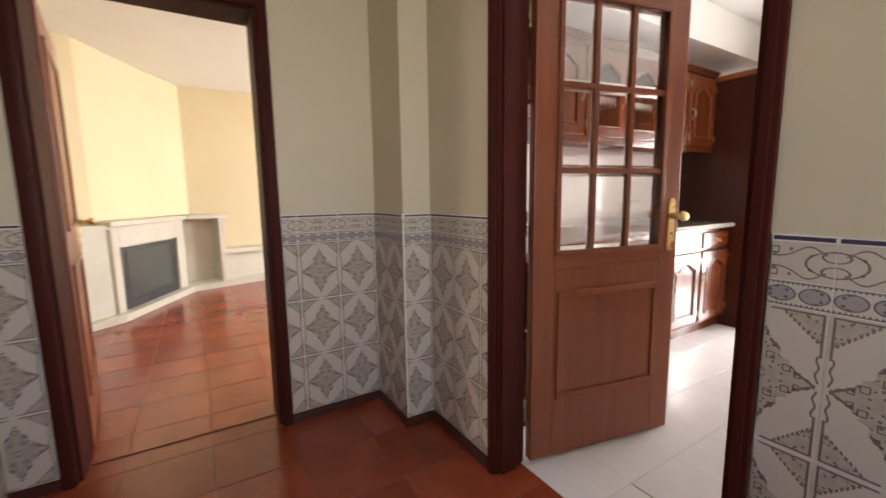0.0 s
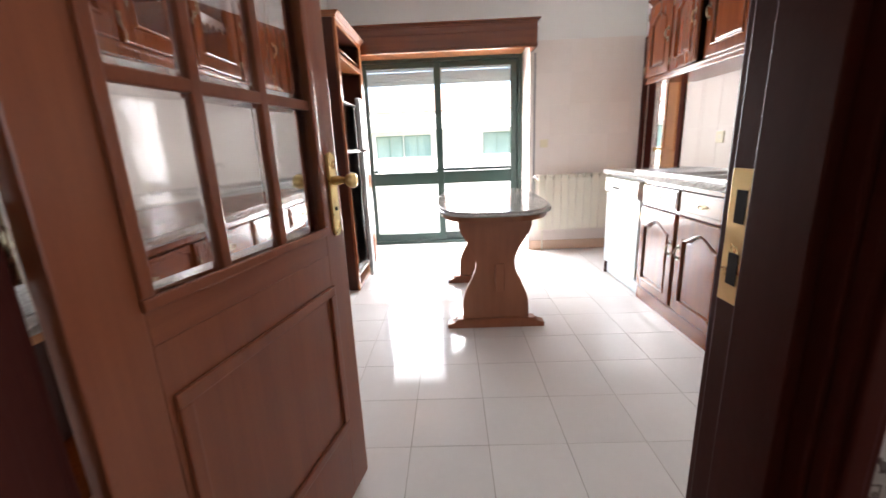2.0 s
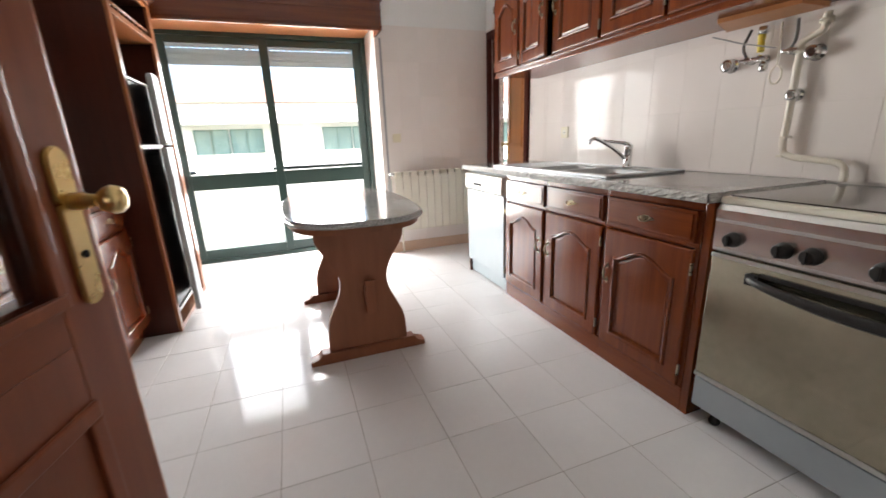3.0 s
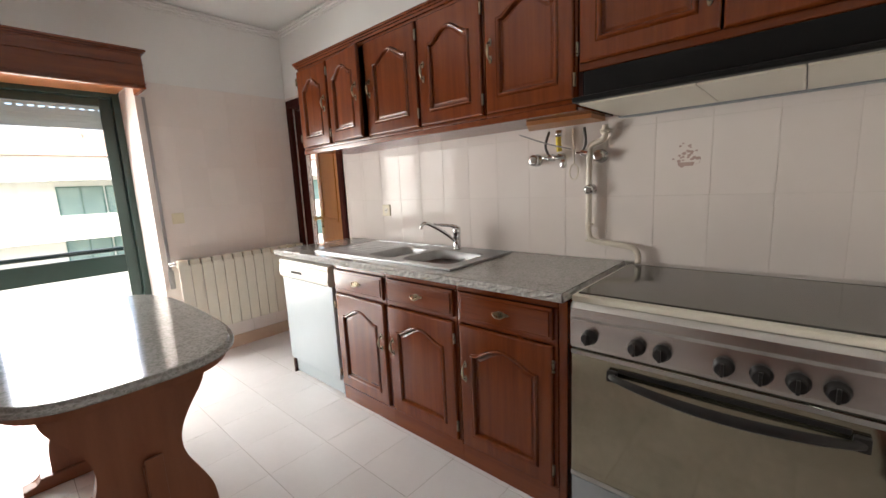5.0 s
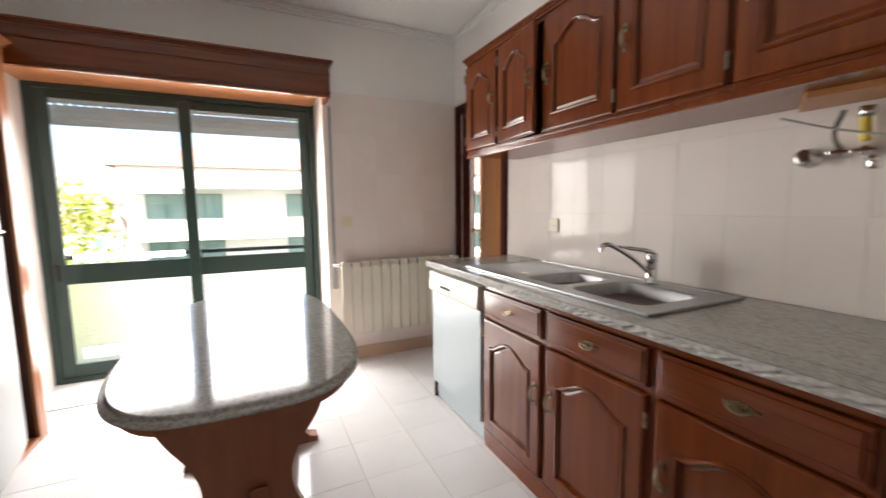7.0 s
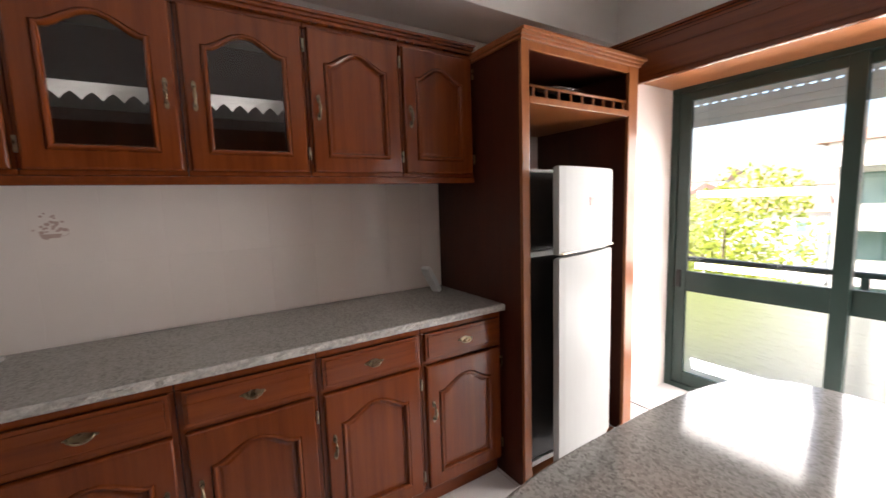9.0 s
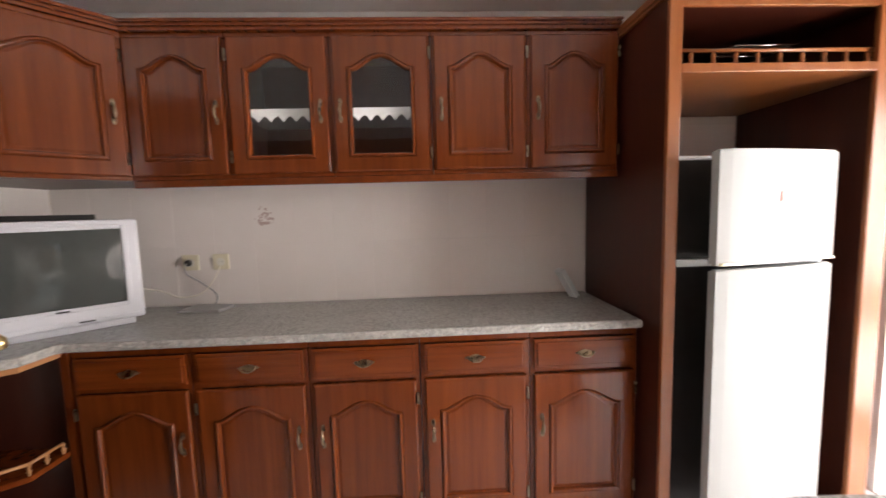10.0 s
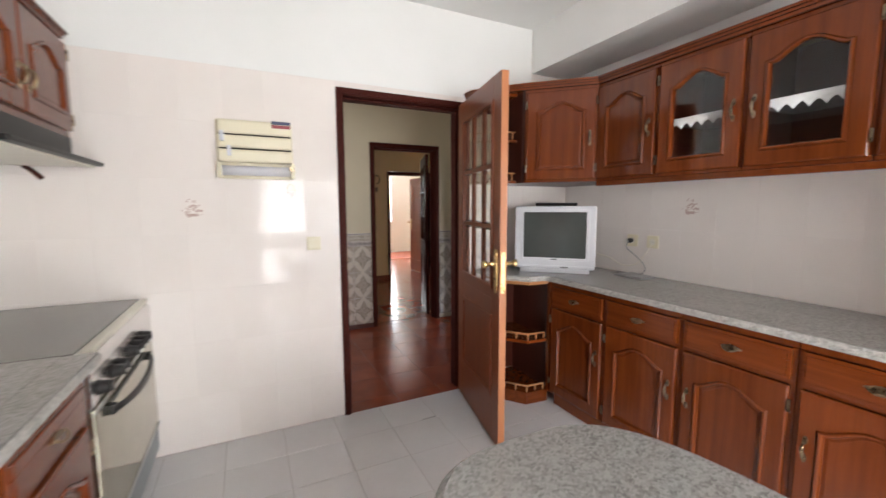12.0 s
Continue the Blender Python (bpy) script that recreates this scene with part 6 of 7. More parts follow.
part("tap_end", lathe(bmesh.new(), [(0.012, 0), (0.012, 0.016), (0.006, 0.02)], (-0.020, -0.118, 0.052), "y", 10), M_BRASSD, rk, "small brass screw")
part("knife", boxes((-0.11, -0.012, -0.0655, -0.0605, 0.276, 0.294, 0.002)), surface("dark_red_plastic", (0.30, 0.05, 0.06), rough=0.4), rk, "dark red cutter grip")

orn = thing("wall_ornament", "small oval basket ornament hanging on the tiles", "ornament", pose(2.102, 0, 1.437, 0, 0, 180))
part("loop", tube(bmesh.new(), [(0.020 * math.cos(a), -0.006, 0.010 + 0.030 * math.sin(a)) for a in [math.pi * 2 * k / 20 for k in range(21)]], 0.0028, 6), M_STONE, orn)
part("basket", prism(bmesh.new(), [(0.021 * math.cos(a), 0.026 * math.sin(a)) for a in [math.pi + math.pi * k / 10 for k in range(11)]], 0.001, 0.014, 0.002), M_MOTIF, orn, "faded pink basket", at=pose(0, 0, -0.002, 90, 0, 0))

# ---- living room fireplace ----
fp = thing("fireplace", "pale stone corner fireplace with a black insert", "fireplace")
P2, P3, P4 = Vector((-2.60, -1.82)), Vector((-3.72, -1.285)), Vector((-3.98, -0.36))
part("hearth", prism(bmesh.new(), [(-2.25, -2.295), (-2.32, -1.99), (-2.53, -1.75), (-3.66, -1.20), (-3.92, -0.31), (-3.98, 0.9), (-4.195, 0.9), (-4.195, -2.295)], 0.0, 0.07, 0.006), M_STONE, fp)
d1 = (P3 - P2).normalized()
fm = Matrix.Translation((P2.x, P2.y, 0)) @ Matrix.Rotation(math.atan2(d1.y, d1.x), 4, "Z")
fl = (P3 - P2).length
part("surround", boxes((0.0, 0.10, -0.02, 0.45, 0.0705, 0.90, 0.006), (fl - 0.16, fl, -0.02, 0.45, 0.0705, 0.90, 0.006), (0.1005, fl - 0.1605, -0.02, 0.45, 0.70, 0.90, 0.006), (0.1005, fl - 0.1605, 0.40, 0.45, 0.0705, 0.7995)), M_STONE, fp, at=fm)
part("mantel", boxes((-0.06, fl + 0.06, -0.07, 0.45, 0.9005, 0.95, 0.008)), M_STONE, fp, at=fm)
ins = part("insert", boxes((0.105, fl - 0.165, 0.0, 0.395, 0.075, 0.795, 0.006)), M_STOVEIN, fp, "black iron fire insert", at=fm)
part("insert_window", boxes((0.20, fl - 0.26, -0.006, -0.0005, 0.17, 0.65, 0.003)), M_SCREEN, ins, "dark glass of the insert")
part("insert_grille", boxes((0.16, fl - 0.22, -0.008, -0.0005, 0.69, 0.705), (0.16, fl - 0.22, -0.008, -0.0005, 0.72, 0.735), (0.16, fl - 0.22, -0.008, -0.0005, 0.75, 0.765)), M_BRUSH, ins)
d2 = (P4 - P3).normalized()
nm = Matrix.Translation((P3.x, P3.y, 0)) @ Matrix.Rotation(math.atan2(d2.y, d2.x), 4, "Z")
nl = (P4 - P3).length
part("niche", boxes((0.0, 0.02, 0.02, 0.30, 0.0705, 0.90), (0.42, 0.49, -0.01, 0.30, 0.0705, 0.90, 0.006), (0.0205, 0.4195, 0.26, 0.30, 0.0705, 0.90)), M_STONE, fp, at=nm)
part("niche_mantel", boxes((0.065, 0.53, -0.05, 0.30, 0.9005, 0.95, 0.008)), M_STONE, fp, at=nm)
part("bench", boxes((0.4905, 2.1, 0.0, 0.26, 0.42, 0.48, 0.006), (0.4905, 2.1, 0.08, 0.26, 0.0705, 0.4195)), M_STONE, fp, at=nm)
part("side_pier", prism(bmesh.new(), [(-2.27, -2.29), (-2.36, -2.02), (-2.60, -1.83), (-2.85, -2.29)], 0.0705, 0.88, 0.006), M_STONE, fp)
part("side_cap", prism(bmesh.new(), [(-2.22, -2.293), (-2.32, -1.99), (-2.57, -1.79), (-2.85, -2.293)], 0.8805, 0.92, 0.006), M_STONE, fp)
setting("wall_chimney_breast", prism(bmesh.new(), [(-2.55, -2.299), (-2.80, -1.95), (-3.62, -1.55), (-4.199, -1.20), (-4.199, -2.299)], 0.9515, 2.599), M_YELLOW, "yellow chimney breast over the fireplace")

horse = thing("horseshoe_ornament", "dark iron horseshoe hanging on the corridor wall", "ornament")
arc = [(0.20 + 0.055 * math.cos(a), -4.588, 1.84 + 0.075 * math.sin(a)) for a in [radians(20 + 14 * i) for i in range(19)]]
part("shoe", tube(bmesh.new(), arc, 0.010, 6), M_STOVEIN, horse)
part("drop", lathe(bmesh.new(), [(0.006, -0.09), (0.02, -0.06), (0.016, -0.02), (0.004, 0.02)], (0.20, -4.586, 1.70), "z", 8), M_STOVEIN, horse)

# ---- outside ----
railing = thing("balcony_railing", "grey-green metal balcony rail outside the window", "railing")
part("handrail", boxes((-0.6, 3.2, 4.93, 4.99, 0.83, 0.865, 0.01)), M_GREEN, railing)
for i in range(3):
    x = -0.45 + i * 1.8
    part("post", boxes((x - 0.02, x + 0.02, 4.945, 4.975, -0.05, 0.8295)), M_GREEN, railing)
setting("balcony_floor", boxes((-1.0, 3.55, YN + 0.5805, 5.05, -0.25, -0.05)), M_STONE, "stone balcony slab")
GZ = -9.5
bmg = bmesh.new()
n = 24
gv = [[bmg.verts.new((-1200 + 2400 * i / n, -1200 + 2400 * j / n, GZ)) for i in range(n + 1)] for j in range(n + 1)]
for j in range(n):
    for i in range(n):
        bmg.faces.new((gv[j][i], gv[j][i + 1], gv[j + 1][i + 1], gv[j + 1][i]))
setting("ground", bmg, surface("town_ground", (0.30, 0.29, 0.27), (0.24, 0.26, 0.20), (0.05, 0.05, 0.05), 0.9), "mixed asphalt and green ground")
M_FACADE = surface("facade_render", (0.80, 0.79, 0.76), (0.85, 0.84, 0.81), (0.4, 0.4, 0.4), 0.7, 0.1, 8)
M_ROOF = surface("roof_tiles", (0.46, 0.27, 0.20), (0.56, 0.36, 0.28), (2, 2, 2), 0.8, 0.3, 12)
M_WINGL = surface("far_window_glass", (0.16, 0.27, 0.26), (0.30, 0.42, 0.40), (0.6, 0.6, 0.6), 0.12)
M_FARGREEN = surface("far_green_metal", (0.07, 0.16, 0.14), (0.10, 0.20, 0.18), rough=0.5)

ap = thing("apartment_building", "white apartment building with balconies and red tiled roof", "building")
BX0, BX1, BY = -5.0, 34.0, 31.0
part("wall", boxes((BX0, BX1, BY, BY + 11, GZ, 3.7)), M_FACADE, ap)
roof = bmesh.new()
vs = [roof.verts.new(v) for v in ((BX0 - 0.6, BY - 1.9, 3.72), (BX1 + 0.6, BY - 1.9, 3.72), (BX1 + 0.6, BY + 12, 3.72), (BX0 - 0.6, BY + 12, 3.72), (BX0 + 4, BY + 5, 6.0), (BX1 - 4, BY + 5, 6.0))]
for f in ((0, 1, 5, 4), (2, 3, 4, 5), (1, 2, 5), (3, 0, 4), (3, 2, 1, 0)):
    roof.faces.new([vs[i] for i in f])
rf = part("roof", roof, M_ROOF, ap, "red tiled roof")
for x in (4.5, 13.0, 22.0):
    part("chimney", boxes((x, x + 1.3, BY + 2.2, BY + 3.4, 4.4, 6.1, 0.03)), M_FACADE, rf)
for k in range(4):
    zf = -0.52 - 2.8 * k
    for x0, x1 in ((BX0 + 0.3, 9.4), (10.6, 21.6), (22.8, 33.6)):
        b = part("balcony", boxes((x0, x1, BY - 1.5, BY, zf - 0.2, zf), (x0, x1, BY - 1.5, BY - 1.36, zf, zf + 1.07), (x0, x0 + 0.14, BY - 1.3599, BY, zf, zf + 1.07), (x1 - 0.14, x1, BY - 1.3599, BY, zf, zf + 1.07)), M_FACADE, ap)
        part("coping", boxes((x0 - 0.04, x1 + 0.04, BY - 1.54, BY - 1.32, zf + 1.071, zf + 1.13)), M_STONE, b)
        for cx in [c + o for c in (-2.0, 6.1, 14.2, 18.6, 26.0, 30.4) for o in (-1.06, 1.06)]:
            if not x0 + 1.0 < cx < x1 - 1.0:
                continue
            w = part("window", boxes((cx - 1.02, cx - 0.94, BY - 0.08, BY - 0.001, zf, zf + 2.7), (cx + 0.94, cx + 1.02, BY - 0.08, BY - 0.001, zf, zf + 2.7), (cx - 0.94, cx + 0.94, BY - 0.08, BY - 0.001, zf + 2.62, zf + 2.7), (cx - 0.04, cx + 0.04, BY - 0.08, BY - 0.001, zf, zf + 2.62)), M_FARGREEN, ap)
            part("pane", boxes((cx - 0.94, cx + 0.94, BY - 0.03, BY - 0.002, zf + 0.05, zf + 2.62)), M_WINGL, w)
part("upper_parapet", boxes((BX0, BX1, BY - 1.7, BY - 0.001, 2.47, 3.7)), M_FACADE, ap)
vent = part("vent_box", boxes((7.5, 8.9, BY - 0.5, BY + 0.9, 4.1, 5.1)), M_FACADE, rf)


def house(x, y, w, d, h, z0, wall, rz=0.0, label="small white house with a red tiled roof on the far slope"):
    e = thing("house", label, "house", pose(x, y, 0, 0, 0, rz), "houses on the far slope")
    part("wall", boxes((-w / 2, w / 2, -d / 2, d / 2, z0, h)), wall, e)
    bm = bmesh.new()
    o = 0.5
    v = [bm.verts.new(p) for p in ((-w / 2 - o, -d / 2 - o, h + 0.02), (w / 2 + o, -d / 2 - o, h + 0.02), (w / 2 + o, d / 2 + o, h + 0.02), (-w / 2 - o, d / 2 + o, h + 0.02), (-w / 2 + 0.5, 0, h + w * 0.16), (w / 2 - 0.5, 0, h + w * 0.16))]
    for f in ((0, 1, 5, 4), (2, 3, 4, 5), (1, 2, 5), (3, 0, 4), (3, 2, 1, 0)):
        bm.faces.new([v[i] for i in f])
    part("roof", bm, M_ROOF, e)
    for i in range(3):
        for fz in range(2):
            cx = -w / 2 + (i + 0.5) * w / 3
            wz = h - 2.3 - 2.8 * fz
            wd = part("window", boxes((cx - 0.55, cx + 0.55, -d / 2 - 0.06, -d / 2 - 0.001, wz, wz + 1.25)), M_SHUTTER, e)
            part("pane", boxes((cx - 0.46, cx + 0.46, -d / 2 - 0.08, -d / 2 - 0.061, wz + 0.08, wz + 1.17)), M_WINGL, wd)
    return e


M_FAC2 = surface("cream_render", (0.70, 0.62, 0.50), (0.76, 0.68, 0.56), (0.3, 0.3, 0.3), 0.8)
for x, y, w, d, h, rz in ((-20, 66, 13, 10, -1.2, 8), (-36, 74, 12, 10, 1.2, -12), (-52, 60, 12, 10, -1.5, 20), (-66, 82, 14, 10, 2.6, -6), (-26, 92, 15, 10, 2.2, 10), (-84, 70, 13, 11, 0.5, 15), (-46, 104, 16, 10, 4.0, -5), (-100, 96, 15, 10, 4.2, 12), (-10, 84, 12, 10, 0.6, -8)):
    house(x, y, w, d, h, GZ, M_FAC2 if int(x) % 3 == 0 else M_FACADE, rz)

hill = bmesh.new()
hv = []
for j in range(9):
    row = []
    for i in range(33):
        x, y = -420 + 26 * i, 120 + 40 * j
        row.append(hill.verts.new((x, y, GZ - 0.5 + min(1, j / 5) * (15 + 7 * noise.noise(Vector((x * 0.008, y * 0.006, 3)))))))
    hv.append(row)
for a, b in zip(hv, hv[1:]):
    for i in range(32):
        hill.faces.new((a[i], a[i + 1], b[i + 1], b[i])).smooth = True
setting("backdrop_hill", hill, surface("far_hill", (0.10, 0.13, 0.06), (0.30, 0.24, 0.18), (0.08, 0.08, 0.08), 0.9), "far wooded and built-up hillside")

M_BARK = surface("bark", (0.10, 0.07, 0.05), (0.16, 0.12, 0.08), (8, 8, 2), 0.9, 0.5, 30)
M_LEAF = surface("spring_leaves", (0.26, 0.34, 0.03), (0.42, 0.50, 0.06), (1.2, 1.2, 1.2), 0.6, 0.0, 6, spots=0.5)


def tree(seed, h, r):
    """A tapered trunk with limbs and a loose crown of small leaf clumps."""
    rnd = random.Random(seed)
    e = thing("tree", "leafy light green tree outside the window", "tree", None, "trees outside the window")
    top = h * 0.55
    bm = tube(bmesh.new(), [(0, 0, 0), (0.05, 0.03, top * 0.5), (0.0, 0.1, top), (0.1, 0.1, h * 0.85)], [0.22, 0.17, 0.12, 0.03], 8)
    tips = []
    for i in range(9):
        a = rnd.uniform(0, 2 * math.pi)
        z = rnd.uniform(0.35, 0.75) * h
        l = r * rnd.uniform(0.55, 0.95)
        tip = (l * math.cos(a), l * math.sin(a), z + rnd.uniform(0.3, 1.4))
        tube(bm, [(0, 0.05, z), (tip[0] * 0.5, tip[1] * 0.5, z + 0.5), tip], [0.08, 0.05, 0.015], 6)
        tips.append(tip)
    part("trunk", bm, M_BARK, e)
    verts, faces = [], []
    centres = [(*t, rnd.uniform(0.5, 0.85) * r * 0.55) for t in tips] + [(rnd.gauss(0, r * 0.3), rnd.gauss(0, r * 0.3), h * rnd.uniform(0.6, 0.98), r * rnd.uniform(0.3, 0.5)) for _ in range(12)]
    for cx, cy, cz, cr in centres:
        for _ in range(260):
            v = Vector((rnd.gauss(0, 1), rnd.gauss(0, 1), rnd.gauss(0, 0.75))).normalized() * cr * rnd.uniform(0.5, 1.0) ** 0.5
            p = Vector((cx, cy, cz)) + v
            u = Vector((rnd.gauss(0, 1), rnd.gauss(0, 1), rnd.gauss(0, 1))).normalized()
            w = u.orthogonal().normalized()
            s = rnd.uniform(0.07, 0.15)
            k = len(verts)
            verts += [p - u * s, p + w * s * 0.5, p + u * s, p - w * s * 0.5]
            faces.append((k, k + 1, k + 2, k + 3))
    me = bpy.data.meshes.new("crown")
    me.from_pydata([tuple(v) for v in verts], [], faces)
    me.materials.append(M_LEAF)
    c = new("crown", me)
    c.parent = e
    return e


t1 = tree(3, 11.0, 3.3)
t1.matrix_basis = pose(-6.0, 20.5, GZ)
t2 = tree(8, 10.4, 3.2)
t2.matrix_basis = pose(-10.5, 20.0, GZ)
copy_thing(t1, pose(-15.0, 22.0, GZ, 0, 0, 110))
copy_thing(t2, pose(-9.3, 27.0, GZ, 0, 0, 60))
copy_thing(t1, pose(-20.5, 30.0, GZ, 0, 0, 200))
copy_thing(t2, pose(-26.0, 33.0, GZ, 0, 0, 20))
copy_thing(t2, pose(-17.0, 20.5, GZ - 1.0, 0, 0, 150))


# ---- tiles, piece by piece ----
def cut(rects, hole):
    """What is left of the rectangles outside the hole."""
    out = []
    hx0, hx1, hz0, hz1 = hole
    for x0, x1, z0, z1 in rects:
        if hx0 >= x1 or hx1 <= x0 or hz0 >= z1 or hz1 <= z0:
            out.append((x0, x1, z0, z1))
            continue
        out += [(x0, min(x1, hx0), z0, z1)] if hx0 > x0 else []
        out += [(max(x0, hx1), x1, z0, z1)] if hx1 < x1 else []
        a, b = max(x0, hx0), min(x1, hx1)
        out += [(a, b, z0, min(z1, hz0))] if hz0 > z0 else []
        out += [(a, b, max(z0, hz1), z1)] if hz1 < z1 else []
    return [r for r in out if r[1] - r[0] > 0.012 and r[3] - r[2] > 0.012]


MESHES = {}


def tile_mesh(key, x0, x1, z0, z1, mat, th, chamfer=0.0007):
    """A tile in the x-z plane whose face looks to -y."""
    k = (key, round(x0, 4), round(x1, 4), round(z0, 4), round(z1, 4))
    if k not in MESHES:
        c = chamfer
        v = [(x0, 0, z0), (x1, 0, z0), (x1, 0, z1), (x0, 0, z1), (x0, -th + c, z0), (x1, -th + c, z0), (x1, -th + c, z1), (x0, -th + c, z1), (x0 + c, -th, z0 + c), (x1 - c, -th, z0 + c), (x1 - c, -th, z1 - c), (x0 + c, -th, z1 - c)]
        f = [(8, 9, 10, 11)]
        for i in range(4):
            j = (i + 1) % 4
            f += [(i, j, 4 + j, 4 + i), (4 + i, 4 + j, 8 + j, 8 + i)]
        me = bpy.data.meshes.new("tile")
        me.from_pydata(v, [], f)
        me.materials.append(mat)
        MESHES[k] = me
    return MESHES[k]


def tile_field(parent, m, fields, holes, pw, ph, u0, v0, mat, key, th, gap=0.002, name="tile", tilt=0.0, bed=None):
    """Tiles of pw x ph over the fields (x0, x1, z0, z1) of the plane m, joints at u0 and v0; holes stay free."""
    rnd = random.Random(len(key) + 11)
    if bed:
        for x0, x1, z0, z1 in fields:
            part("grout", boxes((x0, x1, -(th - 0.0012), 0.0, z0, z1)), bed, bpy.data.objects[parent], at=m)
    for fx0, fx1, fz0, fz1 in fields:
        for i in range(math.floor((fx0 - u0) / pw), math.ceil((fx1 - u0) / pw)):
            for j in range(math.floor((fz0 - v0) / ph), math.ceil((fz1 - v0) / ph)):
                cx, cz = u0 + (i + 0.5) * pw, v0 + (j + 0.5) * ph
                cell = (max(fx0, cx - pw / 2), min(fx1, cx + pw / 2), max(fz0, cz - ph / 2), min(fz1, cz + ph / 2))
                if cell[1] - cell[0] < 0.012 or cell[3] - cell[2] < 0.012:
                    continue
                rects = [cell]
                for h in holes:
                    rects = cut(rects, h)
                for x0, x1, z0, z1 in rects:
                    g = gap / 2
                    me = tile_mesh(key, x0 - cx + g, x1 - cx - g, z0 - cz + g, z1 - cz - g, mat, th)
                    ob = bpy.data.objects.new(name, me)
                    scene.collection.objects.link(ob)
                    ob.parent = bpy.data.objects[parent]
                    ob.matrix_basis = m @ Matrix.Translation((cx, 0, cz)) @ Euler((radians(rnd.gauss(0, tilt)), 0, radians(rnd.gauss(0, tilt)))).to_matrix().to_4x4()


TI = 0.06
# door wall (faces +y): u runs against x
tile_field("wall_south", pose(0, -T, 0, 0, 0, 180), [(-XE, -DX1 - 0.046, 0, 2.1), (-DX0 + 0.046, 0, 0.9, 2.1), (-DX1 - 0.046, -DX0 + 0.046, 2.066, 2.1)], [], 0.2, 0.3, -XE, 0, M_TILE, "wall_a", T, 0.0008, tilt=TI, bed=M_GROUT)
# left wall (faces +x)
tile_field("wall_west", pose(-T, 0, 0, 0, 0, 90), [(0, 2.71, 0.893, 1.52), (2.735, 3.52, 0.3, 1.76), (3.55, YN, 0, 2.1)], [], 0.2, 0.3, -0.02, 0, M_TILE, "wall_a", T, 0.0008, tilt=TI, bed=M_GROUT)
# sink wall (faces -x)
tile_field("wall_east", pose(XE + T, 0, 0, 0, 0, -90), [(-2.85, 0, 0.895, 1.6), (-0.40, 0, 1.6, 2.1), (-ED0 + 0.076, -2.85, 0.0, 2.1), (-YN, -ED1 - 0.076, 0, 2.1), (-ED1 - 0.076, -ED0 + 0.076, 2.076, 2.1)], [], 0.2, 0.3, -0.02, -0.009, M_TILE, "wall", T, 0.0018, tilt=0.1, bed=M_GROUT)
# window wall (faces -y)
tile_field("wall_north", pose(0, YN + T, 0), [(WX1, XE, 0, 2.1), (0, WX0, 0, 2.1)], [], 0.2, 0.3, WX1, 0, M_TILE, "wall_a", T, 0.0008, tilt=TI, bed=M_GROUT)
# window reveals
setting("window_reveal", boxes((WX0 - 0.004, WX0 + 0.004, YN, WY - 0.031, 0.005, 2.08), (WX1 - 0.004, WX1 + 0.004, YN, WY - 0.031, 0.005, 2.08)), M_TILE, "tiled reveal of the window opening")

# kitchen floor (plane turned face up): u = x, v = y


def floor_tiles(parent, fields, pitch, u0, v0, mat, key, gap):
    tile_field(parent, Matrix(((1, 0, 0, 0), (0, 0, 1, 0), (0, -1, 0, -0.006), (0, 0, 0, 1))), fields, [], pitch, pitch, u0, v0, mat, key, 0.006, gap, tilt=0.06, bed=M_FGROUT if parent == "floor" else M_TGROUT)


floor_tiles("floor", [(0.0, XE, 0.0, YN)], 0.301, 1.904, 0.890, M_FLOOR, "kitchen", 0.0022)
floor_tiles("floor_hall", [(0.0, 3.19, -1.92, -0.002)], 0.33, 0.12, -0.137, M_TERRA, "hall", 0.005)
floor_tiles("floor_living", [(-4.0, -0.022, -2.28, 0.6)], 0.33, 0.12, -0.137, M_TERRA, "living", 0.005)
floor_tiles("floor_corridor", [(-1.6, 1.6, -7.4, -1.933)], 0.33, 0.12, -0.137, M_TERRA, "corridor", 0.005)


# patterned hall tiles
def azulejo(parent, m, x0, x1, u0):
    rows = ((0.05, 0.34, M_DIAMOND, "diamond"), (0.34, 0.63, M_DIAMOND, "diamond"), (0.63, 0.92, M_DIAMOND, "diamond"), (0.92, 0.97, M_BAND, "band"), (0.97, 1.046, M_SCROLL, "scroll"), (1.046, 1.060, M_LINER, "liner"))
    for z0, z1, mat, key in rows:
        tile_field(parent, m, [(x0, x1, z0, z1)], [], 0.2, z1 - z0, u0, z0, mat, key, T + (0.003 if key == "liner" else 0), 0.006 if key == "liner" else 0.0014, tilt=0.1, bed=M_GROUT)


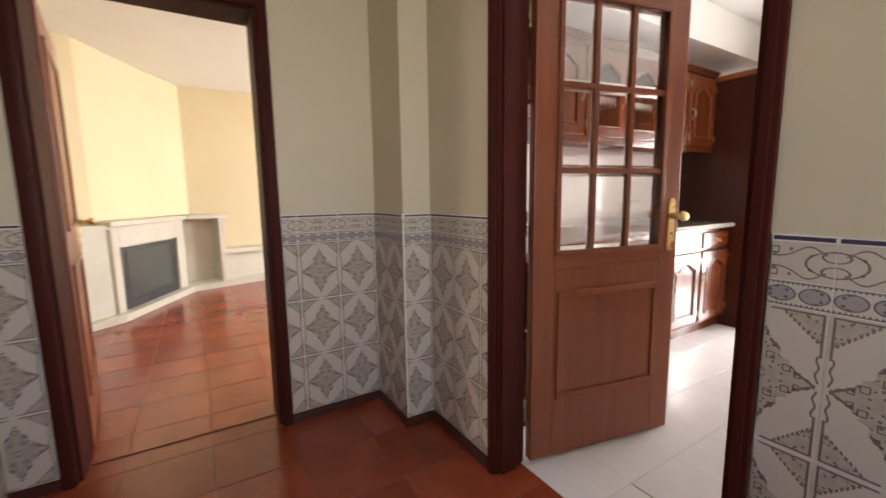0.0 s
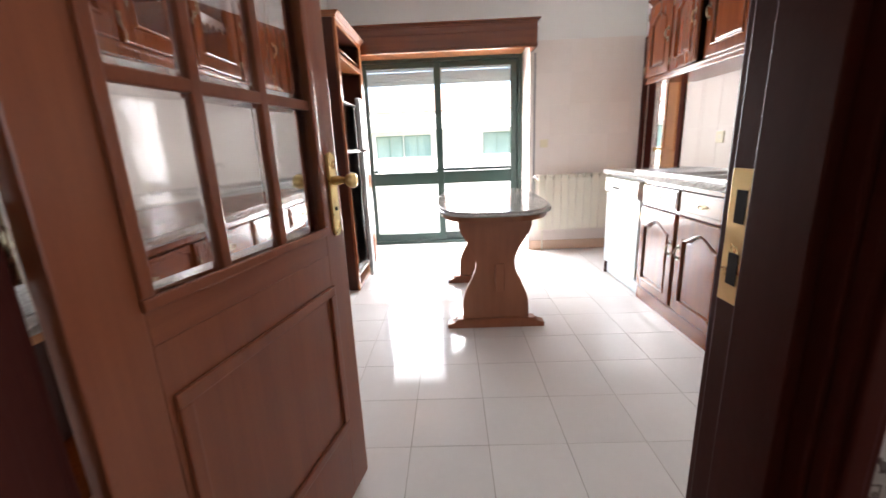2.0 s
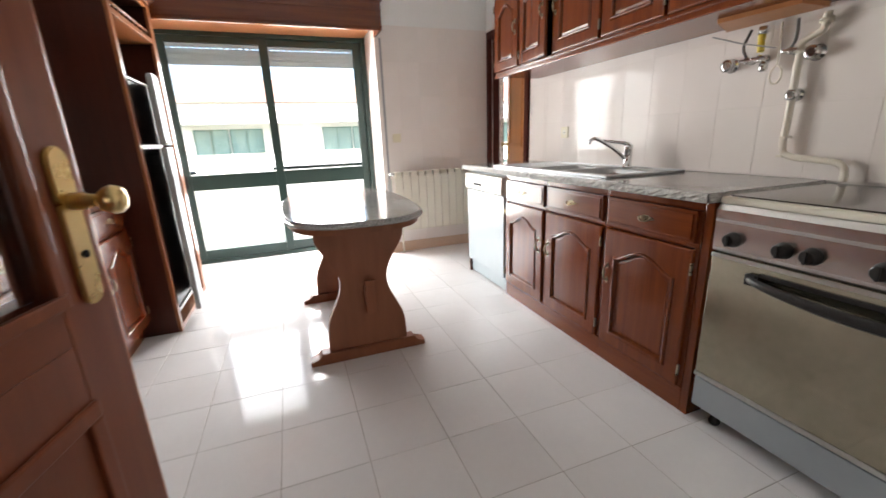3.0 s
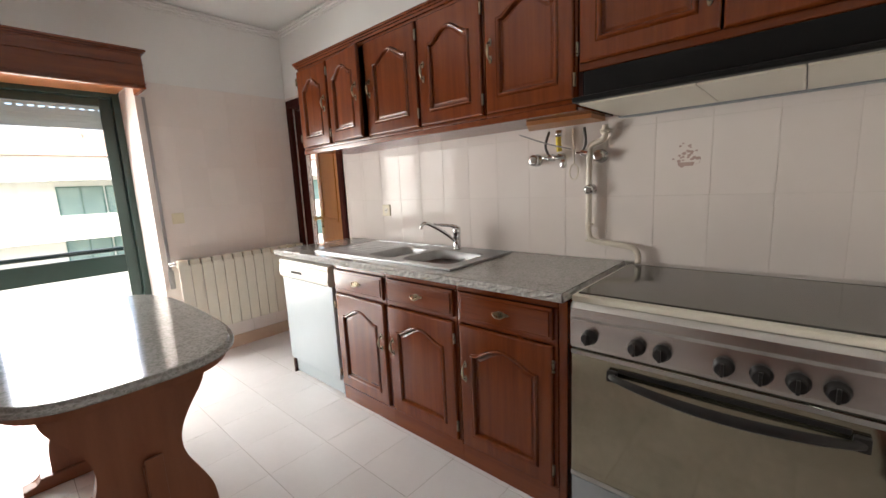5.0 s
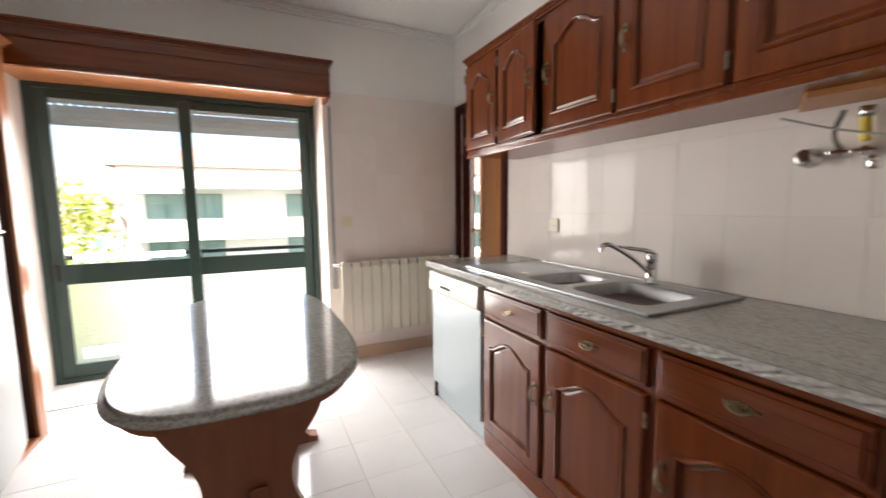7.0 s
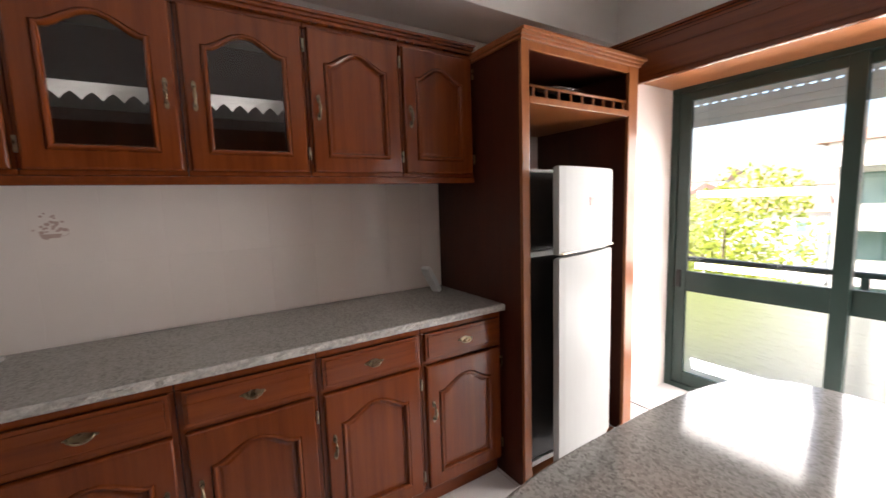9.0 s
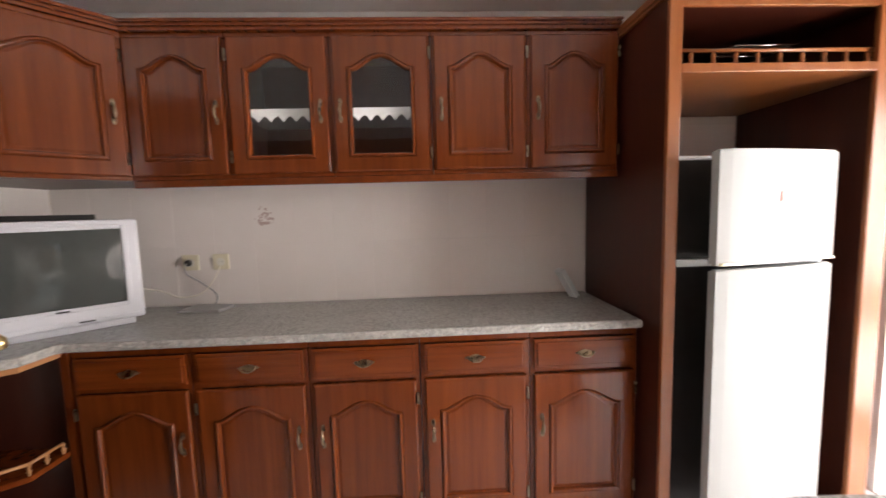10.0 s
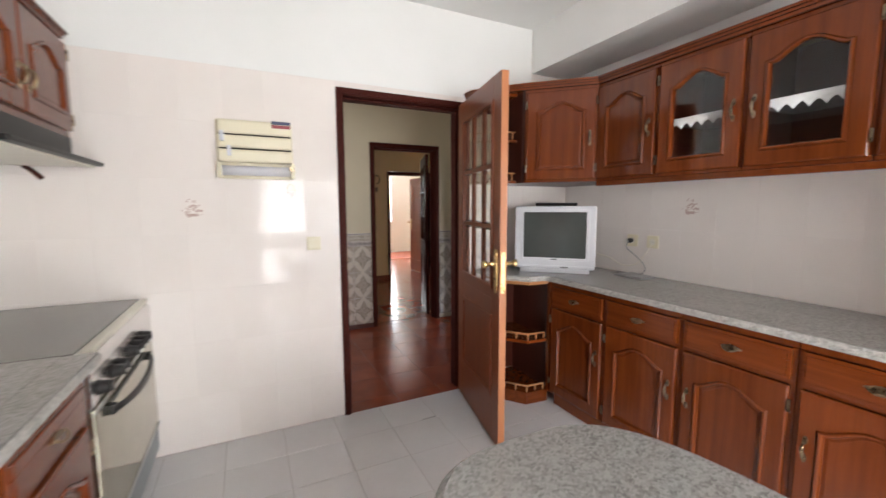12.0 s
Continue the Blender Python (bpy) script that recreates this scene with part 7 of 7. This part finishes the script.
azulejo("wall_hall_north", pose(0, HT, 0), DX1 + 0.046, 2.8, 1.927)
azulejo("wall_hall_north", pose(0, HT, 0), 0.4705, DX0 - 0.046, 0.4705)
azulejo("wall_hall_pier", pose(0, -0.282, 0), XH + T + 0.001, 0.462 + T, 0.47)
azulejo("wall_hall_pier", pose(0.462, 0, 0, 0, 0, 90), -0.282, HT - T - 0.001, HT - T)
azulejo("wall_hall_west", pose(XH, 0, 0, 0, 0, 90), LY1 + 0.052, -0.291, -0.291)
azulejo("wall_hall_west", pose(XH, 0, 0, 0, 0, 90), -1.79, LY0 - 0.052, LY0 - 0.052)
azulejo("wall_hall_south", pose(0, YR - 0.008, 0, 0, 0, 180), -2.6, -RX1 - 0.057, -RX1 - 0.057)
azulejo("wall_hall_south", pose(0, YR - 0.008, 0, 0, 0, 180), -RX0 + 0.057, -XH - 0.001, -RX0 + 0.057)


def motif(parent, m):
    """A small flower-basket print fired onto a tile."""
    rnd = random.Random(4)
    bm = bmesh.new()
    for i in range(26):
        x, z = rnd.gauss(0, 0.024), rnd.gauss(0.004, 0.024)
        r = rnd.uniform(0.004, 0.009)
        prism(bm, [(x + r * math.cos(a), z + 0.8 * r * math.sin(a)) for a in [k * math.pi / 3 for k in range(6)]], 0.0002, 0.0004 + 0.00001 * i)
    prism(bm, [(-0.028, -0.045), (0.022, -0.045), (0.028, -0.030), (-0.034, -0.030)], 0.0002, 0.0006)
    tube(bm, [(0.026, -0.04, 0.0004), (0.045, -0.035, 0.0004), (0.048, -0.02, 0.0004), (0.03, -0.012, 0.0004)], 0.0008, 5)
    bmesh.ops.transform(bm, matrix=Matrix.Rotation(radians(90), 4, "X"), verts=bm.verts)
    part("printed_motif", bm, M_MOTIF, bpy.data.objects[parent], "faded flower print on a tile", at=m)


motif("wall_west", pose(0.0, 1.036, 1.345, 0, 0, 90))
motif("wall_east", pose(XE, 0.704, 1.352, 0, 0, -90))
motif("wall_south", pose(2.60, 0.0, 1.345, 0, 0, 180))
part("chipped_joint", boxes((1.305, 1.398, 0.2795, 0.2835, 0.0002, 0.0007)), M_DARK, bpy.data.objects["floor"], "dark chipped tile joint")
